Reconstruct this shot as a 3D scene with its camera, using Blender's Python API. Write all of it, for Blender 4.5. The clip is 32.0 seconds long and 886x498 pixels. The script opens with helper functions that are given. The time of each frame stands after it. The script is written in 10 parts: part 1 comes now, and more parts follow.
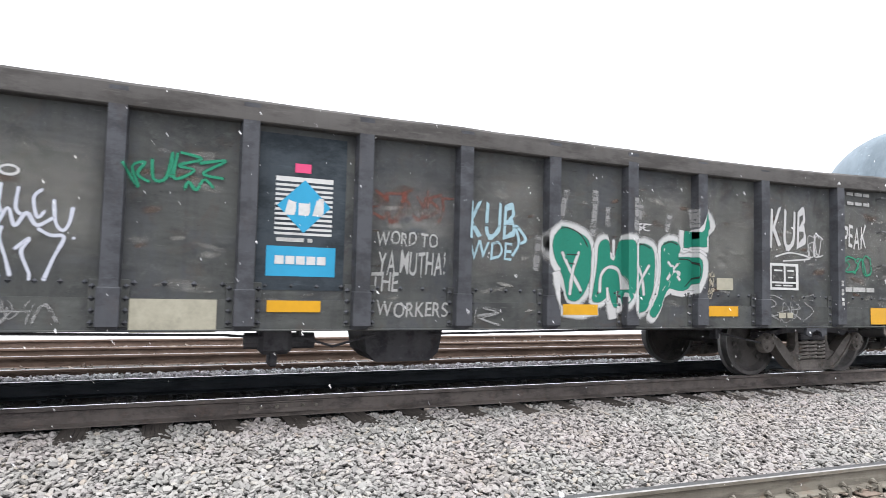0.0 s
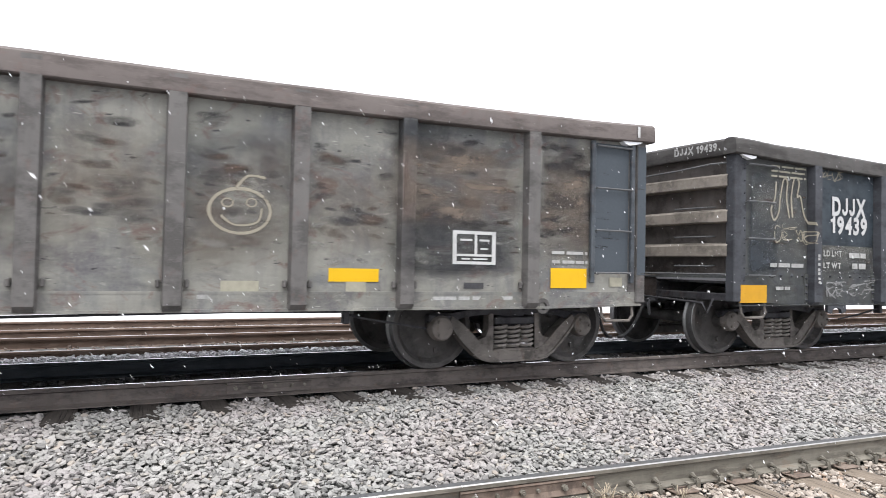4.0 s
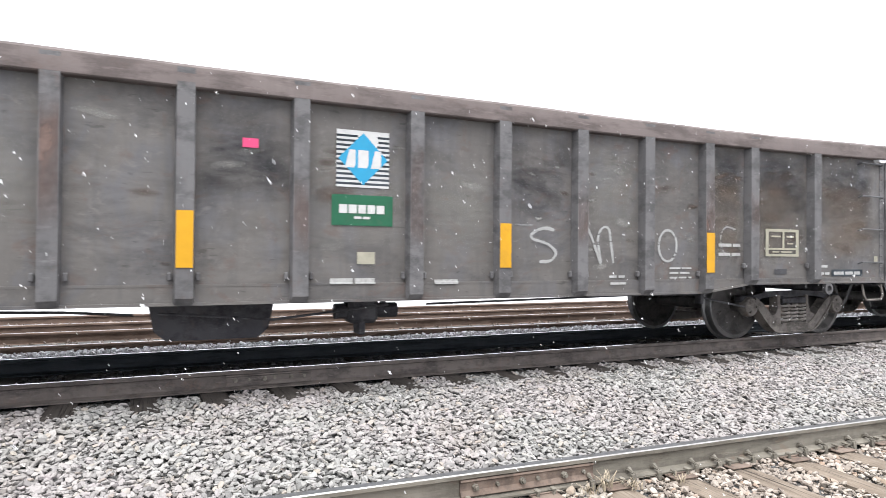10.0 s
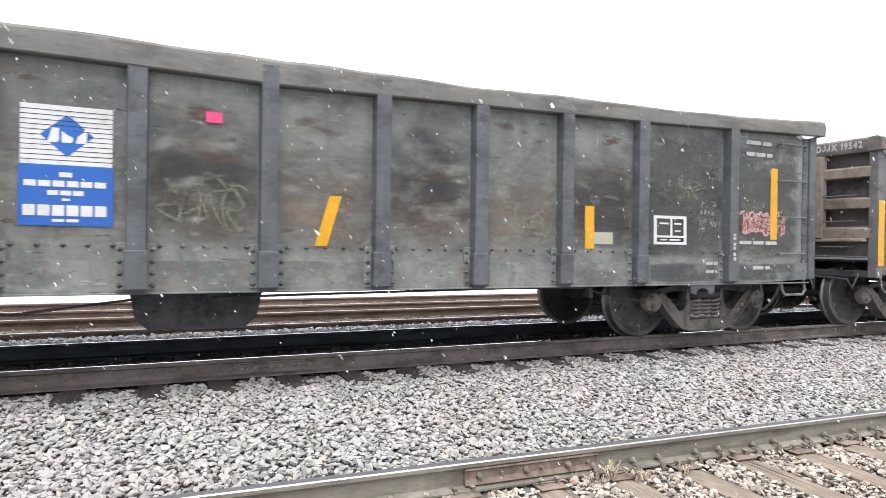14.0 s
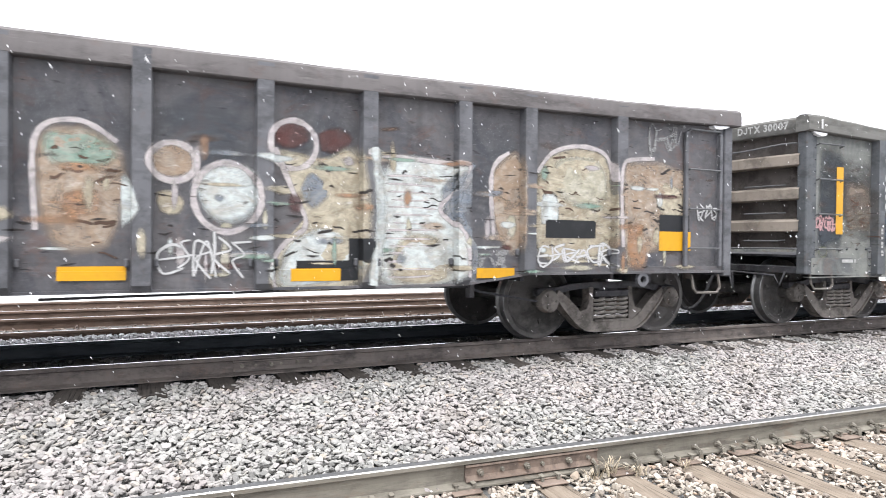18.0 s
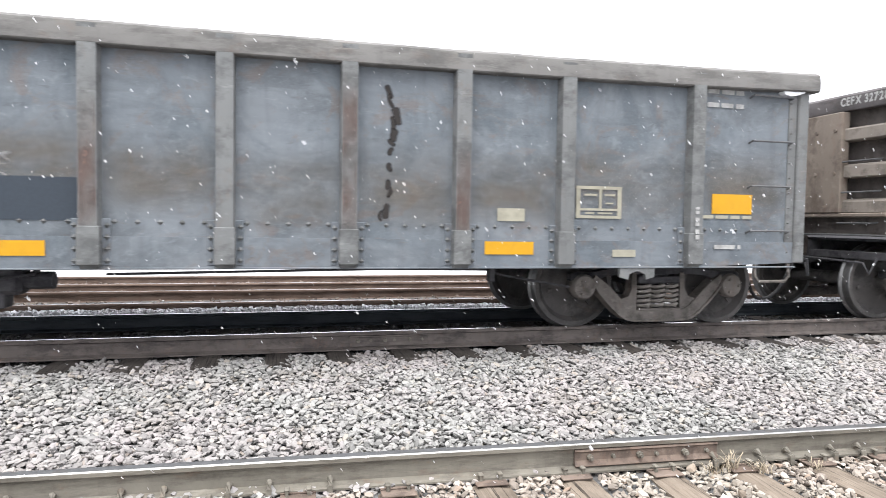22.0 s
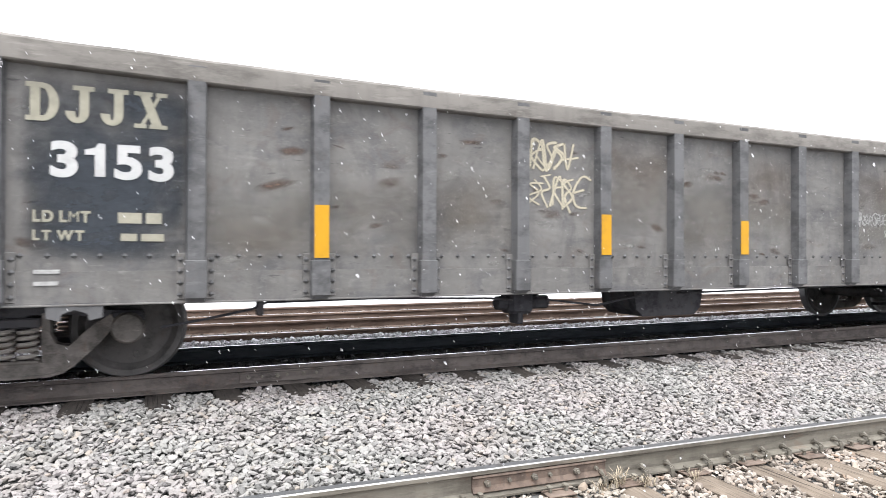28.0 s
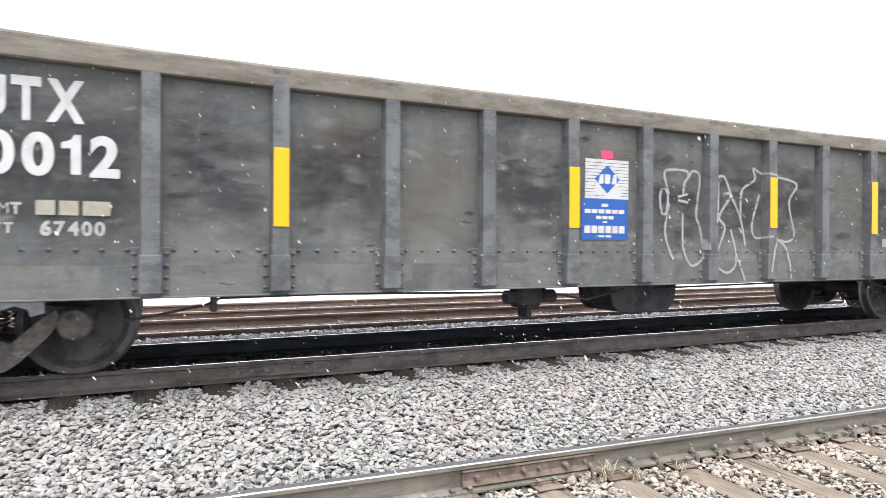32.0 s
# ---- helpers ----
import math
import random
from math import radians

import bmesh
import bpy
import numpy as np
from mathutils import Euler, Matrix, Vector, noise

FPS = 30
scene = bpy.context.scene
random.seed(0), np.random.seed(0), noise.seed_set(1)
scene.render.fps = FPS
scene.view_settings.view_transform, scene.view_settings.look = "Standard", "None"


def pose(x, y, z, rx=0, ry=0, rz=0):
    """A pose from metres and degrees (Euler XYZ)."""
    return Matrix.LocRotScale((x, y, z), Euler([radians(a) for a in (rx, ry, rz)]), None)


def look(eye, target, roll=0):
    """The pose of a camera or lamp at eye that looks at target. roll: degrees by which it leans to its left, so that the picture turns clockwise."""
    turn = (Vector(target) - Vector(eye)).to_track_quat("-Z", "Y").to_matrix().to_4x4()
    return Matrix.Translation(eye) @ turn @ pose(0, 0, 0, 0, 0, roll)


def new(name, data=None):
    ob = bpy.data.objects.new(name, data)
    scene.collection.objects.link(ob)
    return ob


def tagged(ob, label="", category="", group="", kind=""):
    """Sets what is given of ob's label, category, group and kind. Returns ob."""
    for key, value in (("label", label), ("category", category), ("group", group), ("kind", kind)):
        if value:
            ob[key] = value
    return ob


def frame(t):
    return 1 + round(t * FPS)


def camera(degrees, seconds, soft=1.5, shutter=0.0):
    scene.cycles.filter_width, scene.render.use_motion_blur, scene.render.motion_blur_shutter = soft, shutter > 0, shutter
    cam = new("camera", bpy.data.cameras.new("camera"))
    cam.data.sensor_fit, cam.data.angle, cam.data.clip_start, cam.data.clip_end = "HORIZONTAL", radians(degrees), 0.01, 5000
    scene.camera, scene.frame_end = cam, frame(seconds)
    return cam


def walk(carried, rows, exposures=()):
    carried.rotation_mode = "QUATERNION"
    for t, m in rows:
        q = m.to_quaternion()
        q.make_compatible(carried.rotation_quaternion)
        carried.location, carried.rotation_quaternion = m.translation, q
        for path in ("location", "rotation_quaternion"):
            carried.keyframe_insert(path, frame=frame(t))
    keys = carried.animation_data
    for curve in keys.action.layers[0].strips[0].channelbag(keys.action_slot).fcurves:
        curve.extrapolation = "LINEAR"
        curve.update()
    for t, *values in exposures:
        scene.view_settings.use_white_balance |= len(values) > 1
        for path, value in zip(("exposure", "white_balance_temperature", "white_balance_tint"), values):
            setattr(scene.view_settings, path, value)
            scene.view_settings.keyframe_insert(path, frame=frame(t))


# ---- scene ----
import itertools

cam = camera(70.46, 32.0, soft=0.8, shutter=0.14)
EYE = (0.0, 0.0, 1.112)
TURNS = [
    (0, 93.33, -1.39, -23.25), (0.5, 93.29, -1.38, -23.40), (1, 93.46, -1.24, -23.29), (1.5, 93.27, -0.98, -23.57), (2, 93.29, -0.99, -23.64),
    (2.5, 92.90, -0.97, -23.81), (3, 92.76, -1.02, -23.88), (3.5, 92.05, -1.14, -24.23), (5.5, 91.10, -1.20, -24.47), (6, 91.01, -1.21, -24.41),
    (6.5, 91.46, -1.19, -24.50), (7, 91.60, -0.98, -24.68), (7.5, 91.50, -0.76, -24.57), (8, 91.41, -0.64, -24.44), (8.5, 91.16, -0.66, -24.37),
    (9, 91.06, -0.45, -24.51), (9.5, 90.76, -0.45, -24.34), (10, 90.62, -0.48, -24.57), (10.5, 90.21, -0.24, -24.57), (11, 89.82, -0.37, -24.27),
    (11.5, 89.41, -0.77, -24.38), (12, 89.52, -0.67, -23.85), (12.5, 89.73, -0.72, -24.04), (13, 89.71, -0.84, -24.06), (13.5, 89.69, -0.83, -24.05),
    (15.5, 89.24, -0.85, -24.10), (16, 89.01, -0.93, -24.23), (16.5, 89.21, -0.76, -24.12), (17, 89.34, -0.71, -23.83), (17.5, 89.58, -0.66, -23.92),
    (18, 89.39, -0.55, -24.08), (18.5, 89.42, -0.60, -23.98), (19, 89.11, -0.72, -23.96), (19.5, 88.89, -0.78, -24.19), (20, 88.96, -0.71, -24.14),
    (20.5, 88.91, -0.70, -24.22), (21, 88.63, -0.53, -23.72), (21.5, 88.12, -0.59, -19.14), (22, 87.54, -0.89, -13.97), (22.5, 87.14, -0.02, -13.94),
    (23, 87.68, 0.17, -15.23), (23.5, 87.96, 0.84, -16.42), (24, 88.14, 0.94, -16.92), (24.5, 88.46, 0.64, -18.80), (25, 88.71, 0.50, -20.77),
    (25.5, 89.02, 0.11, -22.18), (26, 89.33, -0.62, -22.94), (26.5, 89.77, -0.43, -23.82), (28.5, 90.47, -0.17, -23.54), (29, 90.72, -0.35, -24.19),
    (29.5, 90.42, -0.36, -24.38), (30, 90.34, -0.43, -24.60), (30.5, 90.26, -0.38, -24.62), (31, 90.22, -0.31, -24.55), (31.5, 90.01, -0.26, -24.71),
    (32, 89.82, -0.28, -24.48)]
walk(cam, [(t, pose(*EYE, rx, ry, rz)) for t, rx, ry, rz in TURNS], exposures=[(0, 1.42), (1, 1.55), (2, 1.28), (3, 1.28), (4.5, 1.43), (6, 1.63), (7, 1.63), (8, 1.51), (9, 1.45), (10, 1.63), (11, 1.75), (12, 1.26), (12.5, 1.22), (13, 1.55), (16, 1.63), (17, 1.21), (18, 1.75), (19, 1.51), (20.4, 1.55), (20.8, 0.93), (21.2, 0.93), (22, 1.68), (23, 1.75), (25, 1.73), (26, 1.80), (29, 1.58), (32, 1.63)])

# distance that the train has rolled, second by second
ROLLED = [0, 3.007, 6.08, 9.324, 12.683, 16.149, 19.691, 23.271, 26.897, 30.562, 34.275, 38.046, 41.867, 45.738, 49.602, 53.473, 57.379, 61.323,
          65.278, 69.236, 73.221, 77.256, 81.332, 85.449, 89.604, 93.8, 98.023, 102.26, 106.509, 110.768, 115.022, 119.25, 123.47]


def rolled(t):
    return float(np.interp(t, range(33), ROLLED))


# ---- sky and light ----
world = bpy.data.worlds.new("overcast_sky")
scene.world = world
world.use_nodes = True
wn = world.node_tree
wn.nodes.clear()
w_out = wn.nodes.new("ShaderNodeOutputWorld")
w_bg = wn.nodes.new("ShaderNodeBackground")
w_sky = wn.nodes.new("ShaderNodeTexSky")
w_sky.sky_type, w_sky.sun_disc = "NISHITA", False
w_sky.sun_elevation, w_sky.sun_rotation = radians(68), radians(203)
w_sky.air_density, w_sky.dust_density = 1.0, 6.0
w_mix = wn.nodes.new("ShaderNodeMix")
w_mix.data_type = "RGBA"
w_mix.inputs["Factor"].default_value = 0.965
w_mix.inputs["B"].default_value = (9.85, 10.05, 10.8, 1)
wn.links.new(w_sky.outputs[0], w_mix.inputs["A"])
wn.links.new(w_mix.outputs["Result"], w_bg.inputs[0])
w_bg.inputs[1].default_value = 0.075
wn.links.new(w_bg.outputs[0], w_out.inputs[0])
sun_data = bpy.data.lights.new("sun", "SUN")
sun_data.energy, sun_data.angle, sun_data.color = 2.0, radians(60), (1.0, 0.99, 0.97)
sun = new("sun", sun_data)
sun.matrix_world = look((-2.5, -6, 16), (0, 0, 0))


# ---- materials ----
def node_mat(name):
    m = bpy.data.materials.new(name)
    m.use_nodes = True
    nt = m.node_tree
    b = nt.nodes["Principled BSDF"]
    b.inputs["Specular IOR Level"].default_value = 0.25
    return m, nt, b


def tex_noise(nt, coord, scale, detail=4, rough=0.55, stretch=(1, 1, 1), shift=None):
    mp = nt.nodes.new("ShaderNodeMapping")
    mp.inputs["Scale"].default_value = stretch
    nt.links.new(coord, mp.inputs["Vector"])
    if shift is not None:
        nt.links.new(shift, mp.inputs["Location"])
    n = nt.nodes.new("ShaderNodeTexNoise")
    n.inputs["Scale"].default_value, n.inputs["Detail"].default_value, n.inputs["Roughness"].default_value = scale, detail, rough
    nt.links.new(mp.outputs[0], n.inputs["Vector"])
    return n.outputs["Fac"]


def ramp(nt, fac, stops):
    r = nt.nodes.new("ShaderNodeValToRGB")
    e = r.color_ramp.elements
    while len(e) < len(stops):
        e.new(0.5)
    for k, (p, c) in enumerate(stops):
        e[k].position = p
        e[k].color = (c, c, c, 1) if isinstance(c, (int, float)) else (*c, 1)
    nt.links.new(fac, r.inputs[0])
    return r.outputs[0]


def blend(nt, fac, a, b, mode="MIX"):
    m = nt.nodes.new("ShaderNodeMix")
    m.data_type, m.blend_type = "RGBA", mode
    for v, key in ((fac, "Factor"), (a, "A"), (b, "B")):
        if isinstance(v, bpy.types.NodeSocket):
            nt.links.new(v, m.inputs[key])
        elif key == "Factor":
            m.inputs[key].default_value = v
        else:
            m.inputs[key].default_value = (*v, 1)
    return m.outputs["Result"]


def bump_in(nt, b, height, strength=0.3, dist=0.01):
    n = nt.nodes.new("ShaderNodeBump")
    n.inputs["Strength"].default_value, n.inputs["Distance"].default_value = strength, dist
    nt.links.new(height, n.inputs["Height"])
    nt.links.new(n.outputs[0], b.inputs["Normal"])


def obj_shift(nt, amount=37.0):
    info = nt.nodes.new("ShaderNodeObjectInfo")
    mul = nt.nodes.new("ShaderNodeVectorMath")
    mul.operation = "SCALE"
    mul.inputs[0].default_value = (amount, amount * 0.7, amount * 1.3)
    nt.links.new(info.outputs["Random"], mul.inputs["Scale"])
    return mul.outputs[0]


def weathered(name, base, pale, dark, rust=(0.16, 0.075, 0.04), rust_amt=0.35, rough=0.6, streak=(0.5, 1, 4), scale=1.6, metal=0.0):
    """Old paint on steel: broad stains, lengthwise scuffs, downward runs and rust specks."""
    m, nt, b = node_mat(name)
    co = nt.nodes.new("ShaderNodeTexCoord").outputs["Object"]
    sh = obj_shift(nt)
    broad = tex_noise(nt, co, 0.9, 5, 0.6, (1, 1, 1.2), sh)
    scuff = tex_noise(nt, co, scale, 9, 0.68, streak, sh)
    run = tex_noise(nt, co, 2.2, 5, 0.6, (3.0, 3.0, 0.35), sh)
    fine = tex_noise(nt, co, 60, 4, 0.6, (1, 1, 1), sh)
    c = blend(nt, ramp(nt, broad, [(0.3, 0.0), (0.7, 1.0)]), base, pale)
    c = blend(nt, ramp(nt, scuff, [(0.47, 0.0), (0.60, 0.85)]), c, dark)
    lite = tex_noise(nt, co, scale * 2.3, 8, 0.7, (streak[0] * 0.7, 1, streak[2] * 1.6), sh)
    c = blend(nt, ramp(nt, lite, [(0.58, 0.0), (0.68, 0.6)]), c, tuple(v * 1.35 for v in pale))
    c = blend(nt, ramp(nt, run, [(0.5, 0.0), (0.75, 0.45)]), c, dark)
    rs = tex_noise(nt, co, scale * 1.7, 10, 0.72, (streak[0] * 1.4, 1, streak[2] * 0.6), sh)
    c = blend(nt, ramp(nt, rs, [(0.56, 0.0), (0.68, rust_amt)]), c, rust)
    c = blend(nt, ramp(nt, fine, [(0.35, 0.0), (0.75, 0.25)]), c, pale)
    nt.links.new(c, b.inputs["Base Color"])
    nt.links.new(ramp(nt, scuff, [(0.4, rough), (0.62, min(rough + 0.2, 1))]), b.inputs["Roughness"])
    b.inputs["Metallic"].default_value = metal
    bump_in(nt, b, blend(nt, 0.5, scuff, fine), 0.25, 0.006)
    return m


def old_side(name, base, pale, dark, stain, rust, rust_amt, rough=0.6, scratch=0.8):
    """A battered car side: patchy paint, stains, dents scraped black, pale scratches, runs and rust."""
    m, nt, b = node_mat(name)
    co = nt.nodes.new("ShaderNodeTexCoord").outputs["Object"]
    sh = obj_shift(nt)

    def cloud(scale, detail, rgh, stretch, bend=0.0):
        f = tex_noise(nt, co, scale, detail, rgh, stretch, sh)
        f.node.inputs["Distortion"].default_value = bend
        return f

    c = blend(nt, ramp(nt, cloud(0.8, 6, 0.6, (1, 1, 1.3), 0.6), [(0.34, 0.0), (0.66, 1.0)]), base, pale)
    c = blend(nt, ramp(nt, cloud(1.25, 9, 0.66, (1, 1, 0.8), 1.2), [(0.48, 0.0), (0.62, 0.8)]), c, stain)
    scuff = cloud(1.9, 8, 0.66, (0.8, 1, 1.25), 0.5)
    c = blend(nt, ramp(nt, scuff, [(0.50, 0.0), (0.64, 0.7)]), c, dark)
    c = blend(nt, ramp(nt, cloud(2.0, 6, 0.65, (4.0, 3.0, 0.35)), [(0.5, 0.0), (0.72, 0.5)]), c, dark)
    c = blend(nt, ramp(nt, cloud(2.1, 9, 0.72, (1.0, 1, 1.4), 1.5), [(0.54, 0.0), (0.64, rust_amt)]), c, rust)
    c = blend(nt, ramp(nt, cloud(7.0, 8, 0.75, (1.0, 1, 1.5), 0.5), [(0.56, 0.0), (0.66, 0.5)]), c, tuple(v * 1.3 for v in pale))
    fine = cloud(55, 4, 0.6, (1, 1, 1))
    c = blend(nt, ramp(nt, fine, [(0.35, 0.0), (0.75, 0.3)]), c, pale)
    nick = cloud(5.0, 4, 0.6, (1.1, 1, 4.2), 0.15)
    c = blend(nt, ramp(nt, nick, [(0.655, 0.0), (0.70, scratch)]), c, tuple(v * 0.35 for v in dark))
    lite = cloud(6.0, 3, 0.6, (1.0, 1, 6.0), 0.2)
    c = blend(nt, ramp(nt, lite, [(0.68, 0.0), (0.73, 0.7 * scratch)]), c, tuple(v * 1.7 for v in pale))
    nt.links.new(c, b.inputs["Base Color"])
    nt.links.new(ramp(nt, scuff, [(0.4, rough), (0.62, min(rough + 0.2, 1))]), b.inputs["Roughness"])
    bump_in(nt, b, blend(nt, 0.5, scuff, blend(nt, 0.5, fine, nick)), 0.35, 0.008)
    crumple = nt.nodes.new("ShaderNodeBump")
    crumple.inputs["Strength"].default_value, crumple.inputs["Distance"].default_value = 0.6, 0.05
    nt.links.new(cloud(1.7, 3, 0.5, (0.75, 1, 1.9), 0.2), crumple.inputs["Height"])
    nt.links.new(crumple.outputs[0], b.inputs["Normal"].links[0].from_node.inputs["Normal"])
    return m


def plain(name, colour, rough=0.6, metal=0.0, vary=0.25, scale=14, dirt=(0.07, 0.06, 0.05), dirt_amt=0.35):
    m, nt, b = node_mat(name)
    co = nt.nodes.new("ShaderNodeTexCoord").outputs["Object"]
    sh = obj_shift(nt)
    a = tex_noise(nt, co, scale, 6, 0.65, (1, 1, 1), sh)
    d = tex_noise(nt, co, scale * 0.35, 7, 0.7, (1, 1, 1), sh)
    lo = tuple(v * (1 - vary) for v in colour)
    c = blend(nt, ramp(nt, a, [(0.3, 0.0), (0.7, 1.0)]), lo, colour)
    c = blend(nt, ramp(nt, d, [(0.52, 0.0), (0.7, dirt_amt)]), c, dirt)
    nt.links.new(c, b.inputs["Base Color"])
    b.inputs["Roughness"].default_value, b.inputs["Metallic"].default_value = rough, metal
    bump_in(nt, b, a, 0.15, 0.004)
    return m


def island_stone(name, stops, rough=0.85, wet=0.0):
    """Loose stones: every one takes its own tone, with specks."""
    m, nt, b = node_mat(name)
    geo = nt.nodes.new("ShaderNodeNewGeometry")
    co = nt.nodes.new("ShaderNodeTexCoord").outputs["Object"]
    c = ramp(nt, geo.outputs["Random Per Island"], stops)
    sp = tex_noise(nt, co, 90, 5, 0.7)
    c = blend(nt, ramp(nt, sp, [(0.4, 0.0), (0.7, 0.45)]), c, (0.2, 0.19, 0.18))
    patch = tex_noise(nt, co, 0.9, 3, 0.5)
    c = blend(nt, ramp(nt, patch, [(0.42, 0.0), (0.58, 1.0)]), blend(nt, 1.0, c, (0.965, 0.98, 0.985), "MULTIPLY"), blend(nt, 1.0, c, (1.01, 0.98, 1.0), "MULTIPLY"))
    soil = tex_noise(nt, co, 1.7, 5, 0.6)
    c = blend(nt, ramp(nt, soil, [(0.55, 0.0), (0.72, 0.45)]), c, (0.20, 0.175, 0.15))
    nt.links.new(c, b.inputs["Base Color"])
    b.inputs["Roughness"].default_value = rough
    bump_in(nt, b, sp, 0.3, 0.004)
    return m


# Dark steel of the underframe; truck top members carry their shade in it.
STEEL_DARK = weathered("dark_shaded_steel", (0.027, 0.027, 0.033), (0.060, 0.058, 0.061), (0.015, 0.015, 0.018), rust=(0.075, 0.045, 0.033), rust_amt=0.3, rough=0.6, streak=(1, 1, 1), scale=5)
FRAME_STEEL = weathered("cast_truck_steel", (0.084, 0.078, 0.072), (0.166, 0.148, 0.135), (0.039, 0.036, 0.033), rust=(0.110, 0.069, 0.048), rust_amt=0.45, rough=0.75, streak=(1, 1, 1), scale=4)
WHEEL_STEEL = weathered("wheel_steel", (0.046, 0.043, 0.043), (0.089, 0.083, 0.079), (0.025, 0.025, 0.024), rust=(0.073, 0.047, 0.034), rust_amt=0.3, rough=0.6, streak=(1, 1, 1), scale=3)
TREAD = plain("worn_tread", (0.20, 0.20, 0.20), 0.42, 0.8, 0.3, 30)
COUPLER_RUST = weathered("coupler_rust", (0.032, 0.026, 0.024), (0.056, 0.044, 0.038), (0.016, 0.014, 0.013), rust=(0.070, 0.036, 0.024), rust_amt=0.4, rough=0.8, streak=(1, 1, 1), scale=6)
RUBBER = plain("hose_rubber", (0.022, 0.022, 0.024), 0.7, 0, 0.3, 20)
SPRING = plain("spring_steel", (0.27, 0.25, 0.23), 0.6, 0.2, 0.35, 25)
RUNG = plain("rung_steel", (0.055, 0.055, 0.060), 0.55, 0.3, 0.3, 25)
GRAB = plain("frosted_grab_iron", (0.105, 0.107, 0.112), 0.6, 0.1, 0.3, 25)
YELLOW = plain("yellow_reflector", (0.47, 0.245, 0.008), 0.45, 0, 0.12, 9, dirt=(0.22, 0.12, 0.02), dirt_amt=0.35)
YELLOW_BRIGHT = plain("bright_yellow_reflector", (0.58, 0.345, 0.003), 0.4, 0, 0.06, 9, dirt=(0.35, 0.22, 0.02), dirt_amt=0.2)
WHITE = plain("white_lettering", (0.44, 0.44, 0.435), 0.6, 0, 0.12, 16, dirt=(0.2, 0.195, 0.19), dirt_amt=0.45)
WHITE_WORN = plain("worn_white_lettering", (0.36, 0.36, 0.35), 0.7, 0, 0.35, 22, dirt=(0.12, 0.12, 0.115), dirt_amt=0.6)
CREAM = plain("cream_patch", (0.30, 0.285, 0.225), 0.7, 0, 0.25, 12, dirt=(0.16, 0.15, 0.12), dirt_amt=0.6)
BLACK = plain("black_paint", (0.010, 0.011, 0.013), 0.5, 0, 0.3, 8, dirt=(0.03, 0.03, 0.03), dirt_amt=0.4)
NAVY = weathered("dark_blue_black_patch", (0.015, 0.022, 0.030), (0.034, 0.044, 0.053), (0.009, 0.013, 0.017), rust=(0.03, 0.03, 0.032), rust_amt=0.3, rough=0.6, streak=(0.8, 1, 1.6), scale=2.2)
SKY_BLUE = plain("sky_blue_decal", (0.018, 0.225, 0.385), 0.45, 0, 0.1, 9, dirt=(0.03, 0.19, 0.32), dirt_amt=0.3)
ROYAL = plain("royal_blue_decal", (0.014, 0.078, 0.29), 0.45, 0, 0.1, 9, dirt=(0.04, 0.09, 0.25), dirt_amt=0.3)
GREEN_DECAL = plain("green_decal", (0.010, 0.085, 0.042), 0.5, 0, 0.15, 9)
PINK = plain("pink_sticker", (0.50, 0.05, 0.14), 0.5, 0, 0.1, 9, dirt=(0.4, 0.05, 0.13))
RAIL_STEEL = weathered("rail_brown_steel", (0.077, 0.065, 0.059), (0.119, 0.103, 0.094), (0.044, 0.038, 0.037), rust=(0.134, 0.084, 0.063), rust_amt=0.4, rough=0.7, streak=(0.6, 1, 1.2), scale=6)
# Far main rail: the train's shade is put into its black.
RAIL_BLACK = weathered("shade_black_rail", (0.016, 0.020, 0.025), (0.027, 0.033, 0.039), (0.010, 0.013, 0.016), rust=(0.025, 0.019, 0.015), rust_amt=0.2, rough=0.6, streak=(0.4, 1, 2), scale=5)
RAIL_YARD = weathered("yard_rail_brown", (0.135, 0.092, 0.072), (0.19, 0.14, 0.115), (0.085, 0.06, 0.048), rust=(0.20, 0.10, 0.07), rust_amt=0.4, rough=0.75, streak=(0.4, 1, 2), scale=5)
RAIL_GREY = weathered("rail_grey_steel", (0.128, 0.118, 0.098), (0.180, 0.166, 0.140), (0.075, 0.067, 0.056), rust=(0.14, 0.085, 0.055), rust_amt=0.4, rough=0.6, streak=(0.4, 1, 2), scale=5)
RAIL_TOP = plain("rail_head_wear", (0.80, 0.80, 0.80), 0.16, 0.9, 0.08, 30, dirt=(0.6, 0.58, 0.55), dirt_amt=0.3)
RAIL_EDGE = plain("worn_rail_edge", (0.42, 0.41, 0.40), 0.38, 0.6, 0.35, 12, dirt=(0.16, 0.14, 0.12), dirt_amt=0.6)
RAIL_DULL = plain("dull_rail_head", (0.12, 0.122, 0.126), 0.5, 0.35, 0.3, 30, dirt=(0.09, 0.075, 0.06), dirt_amt=0.5)
PLATE_RUST = weathered("plate_rust", (0.120, 0.088, 0.070), (0.175, 0.138, 0.115), (0.068, 0.052, 0.044), rust=(0.15, 0.085, 0.060), rust_amt=0.45, rough=0.85, streak=(1, 1, 1), scale=7)


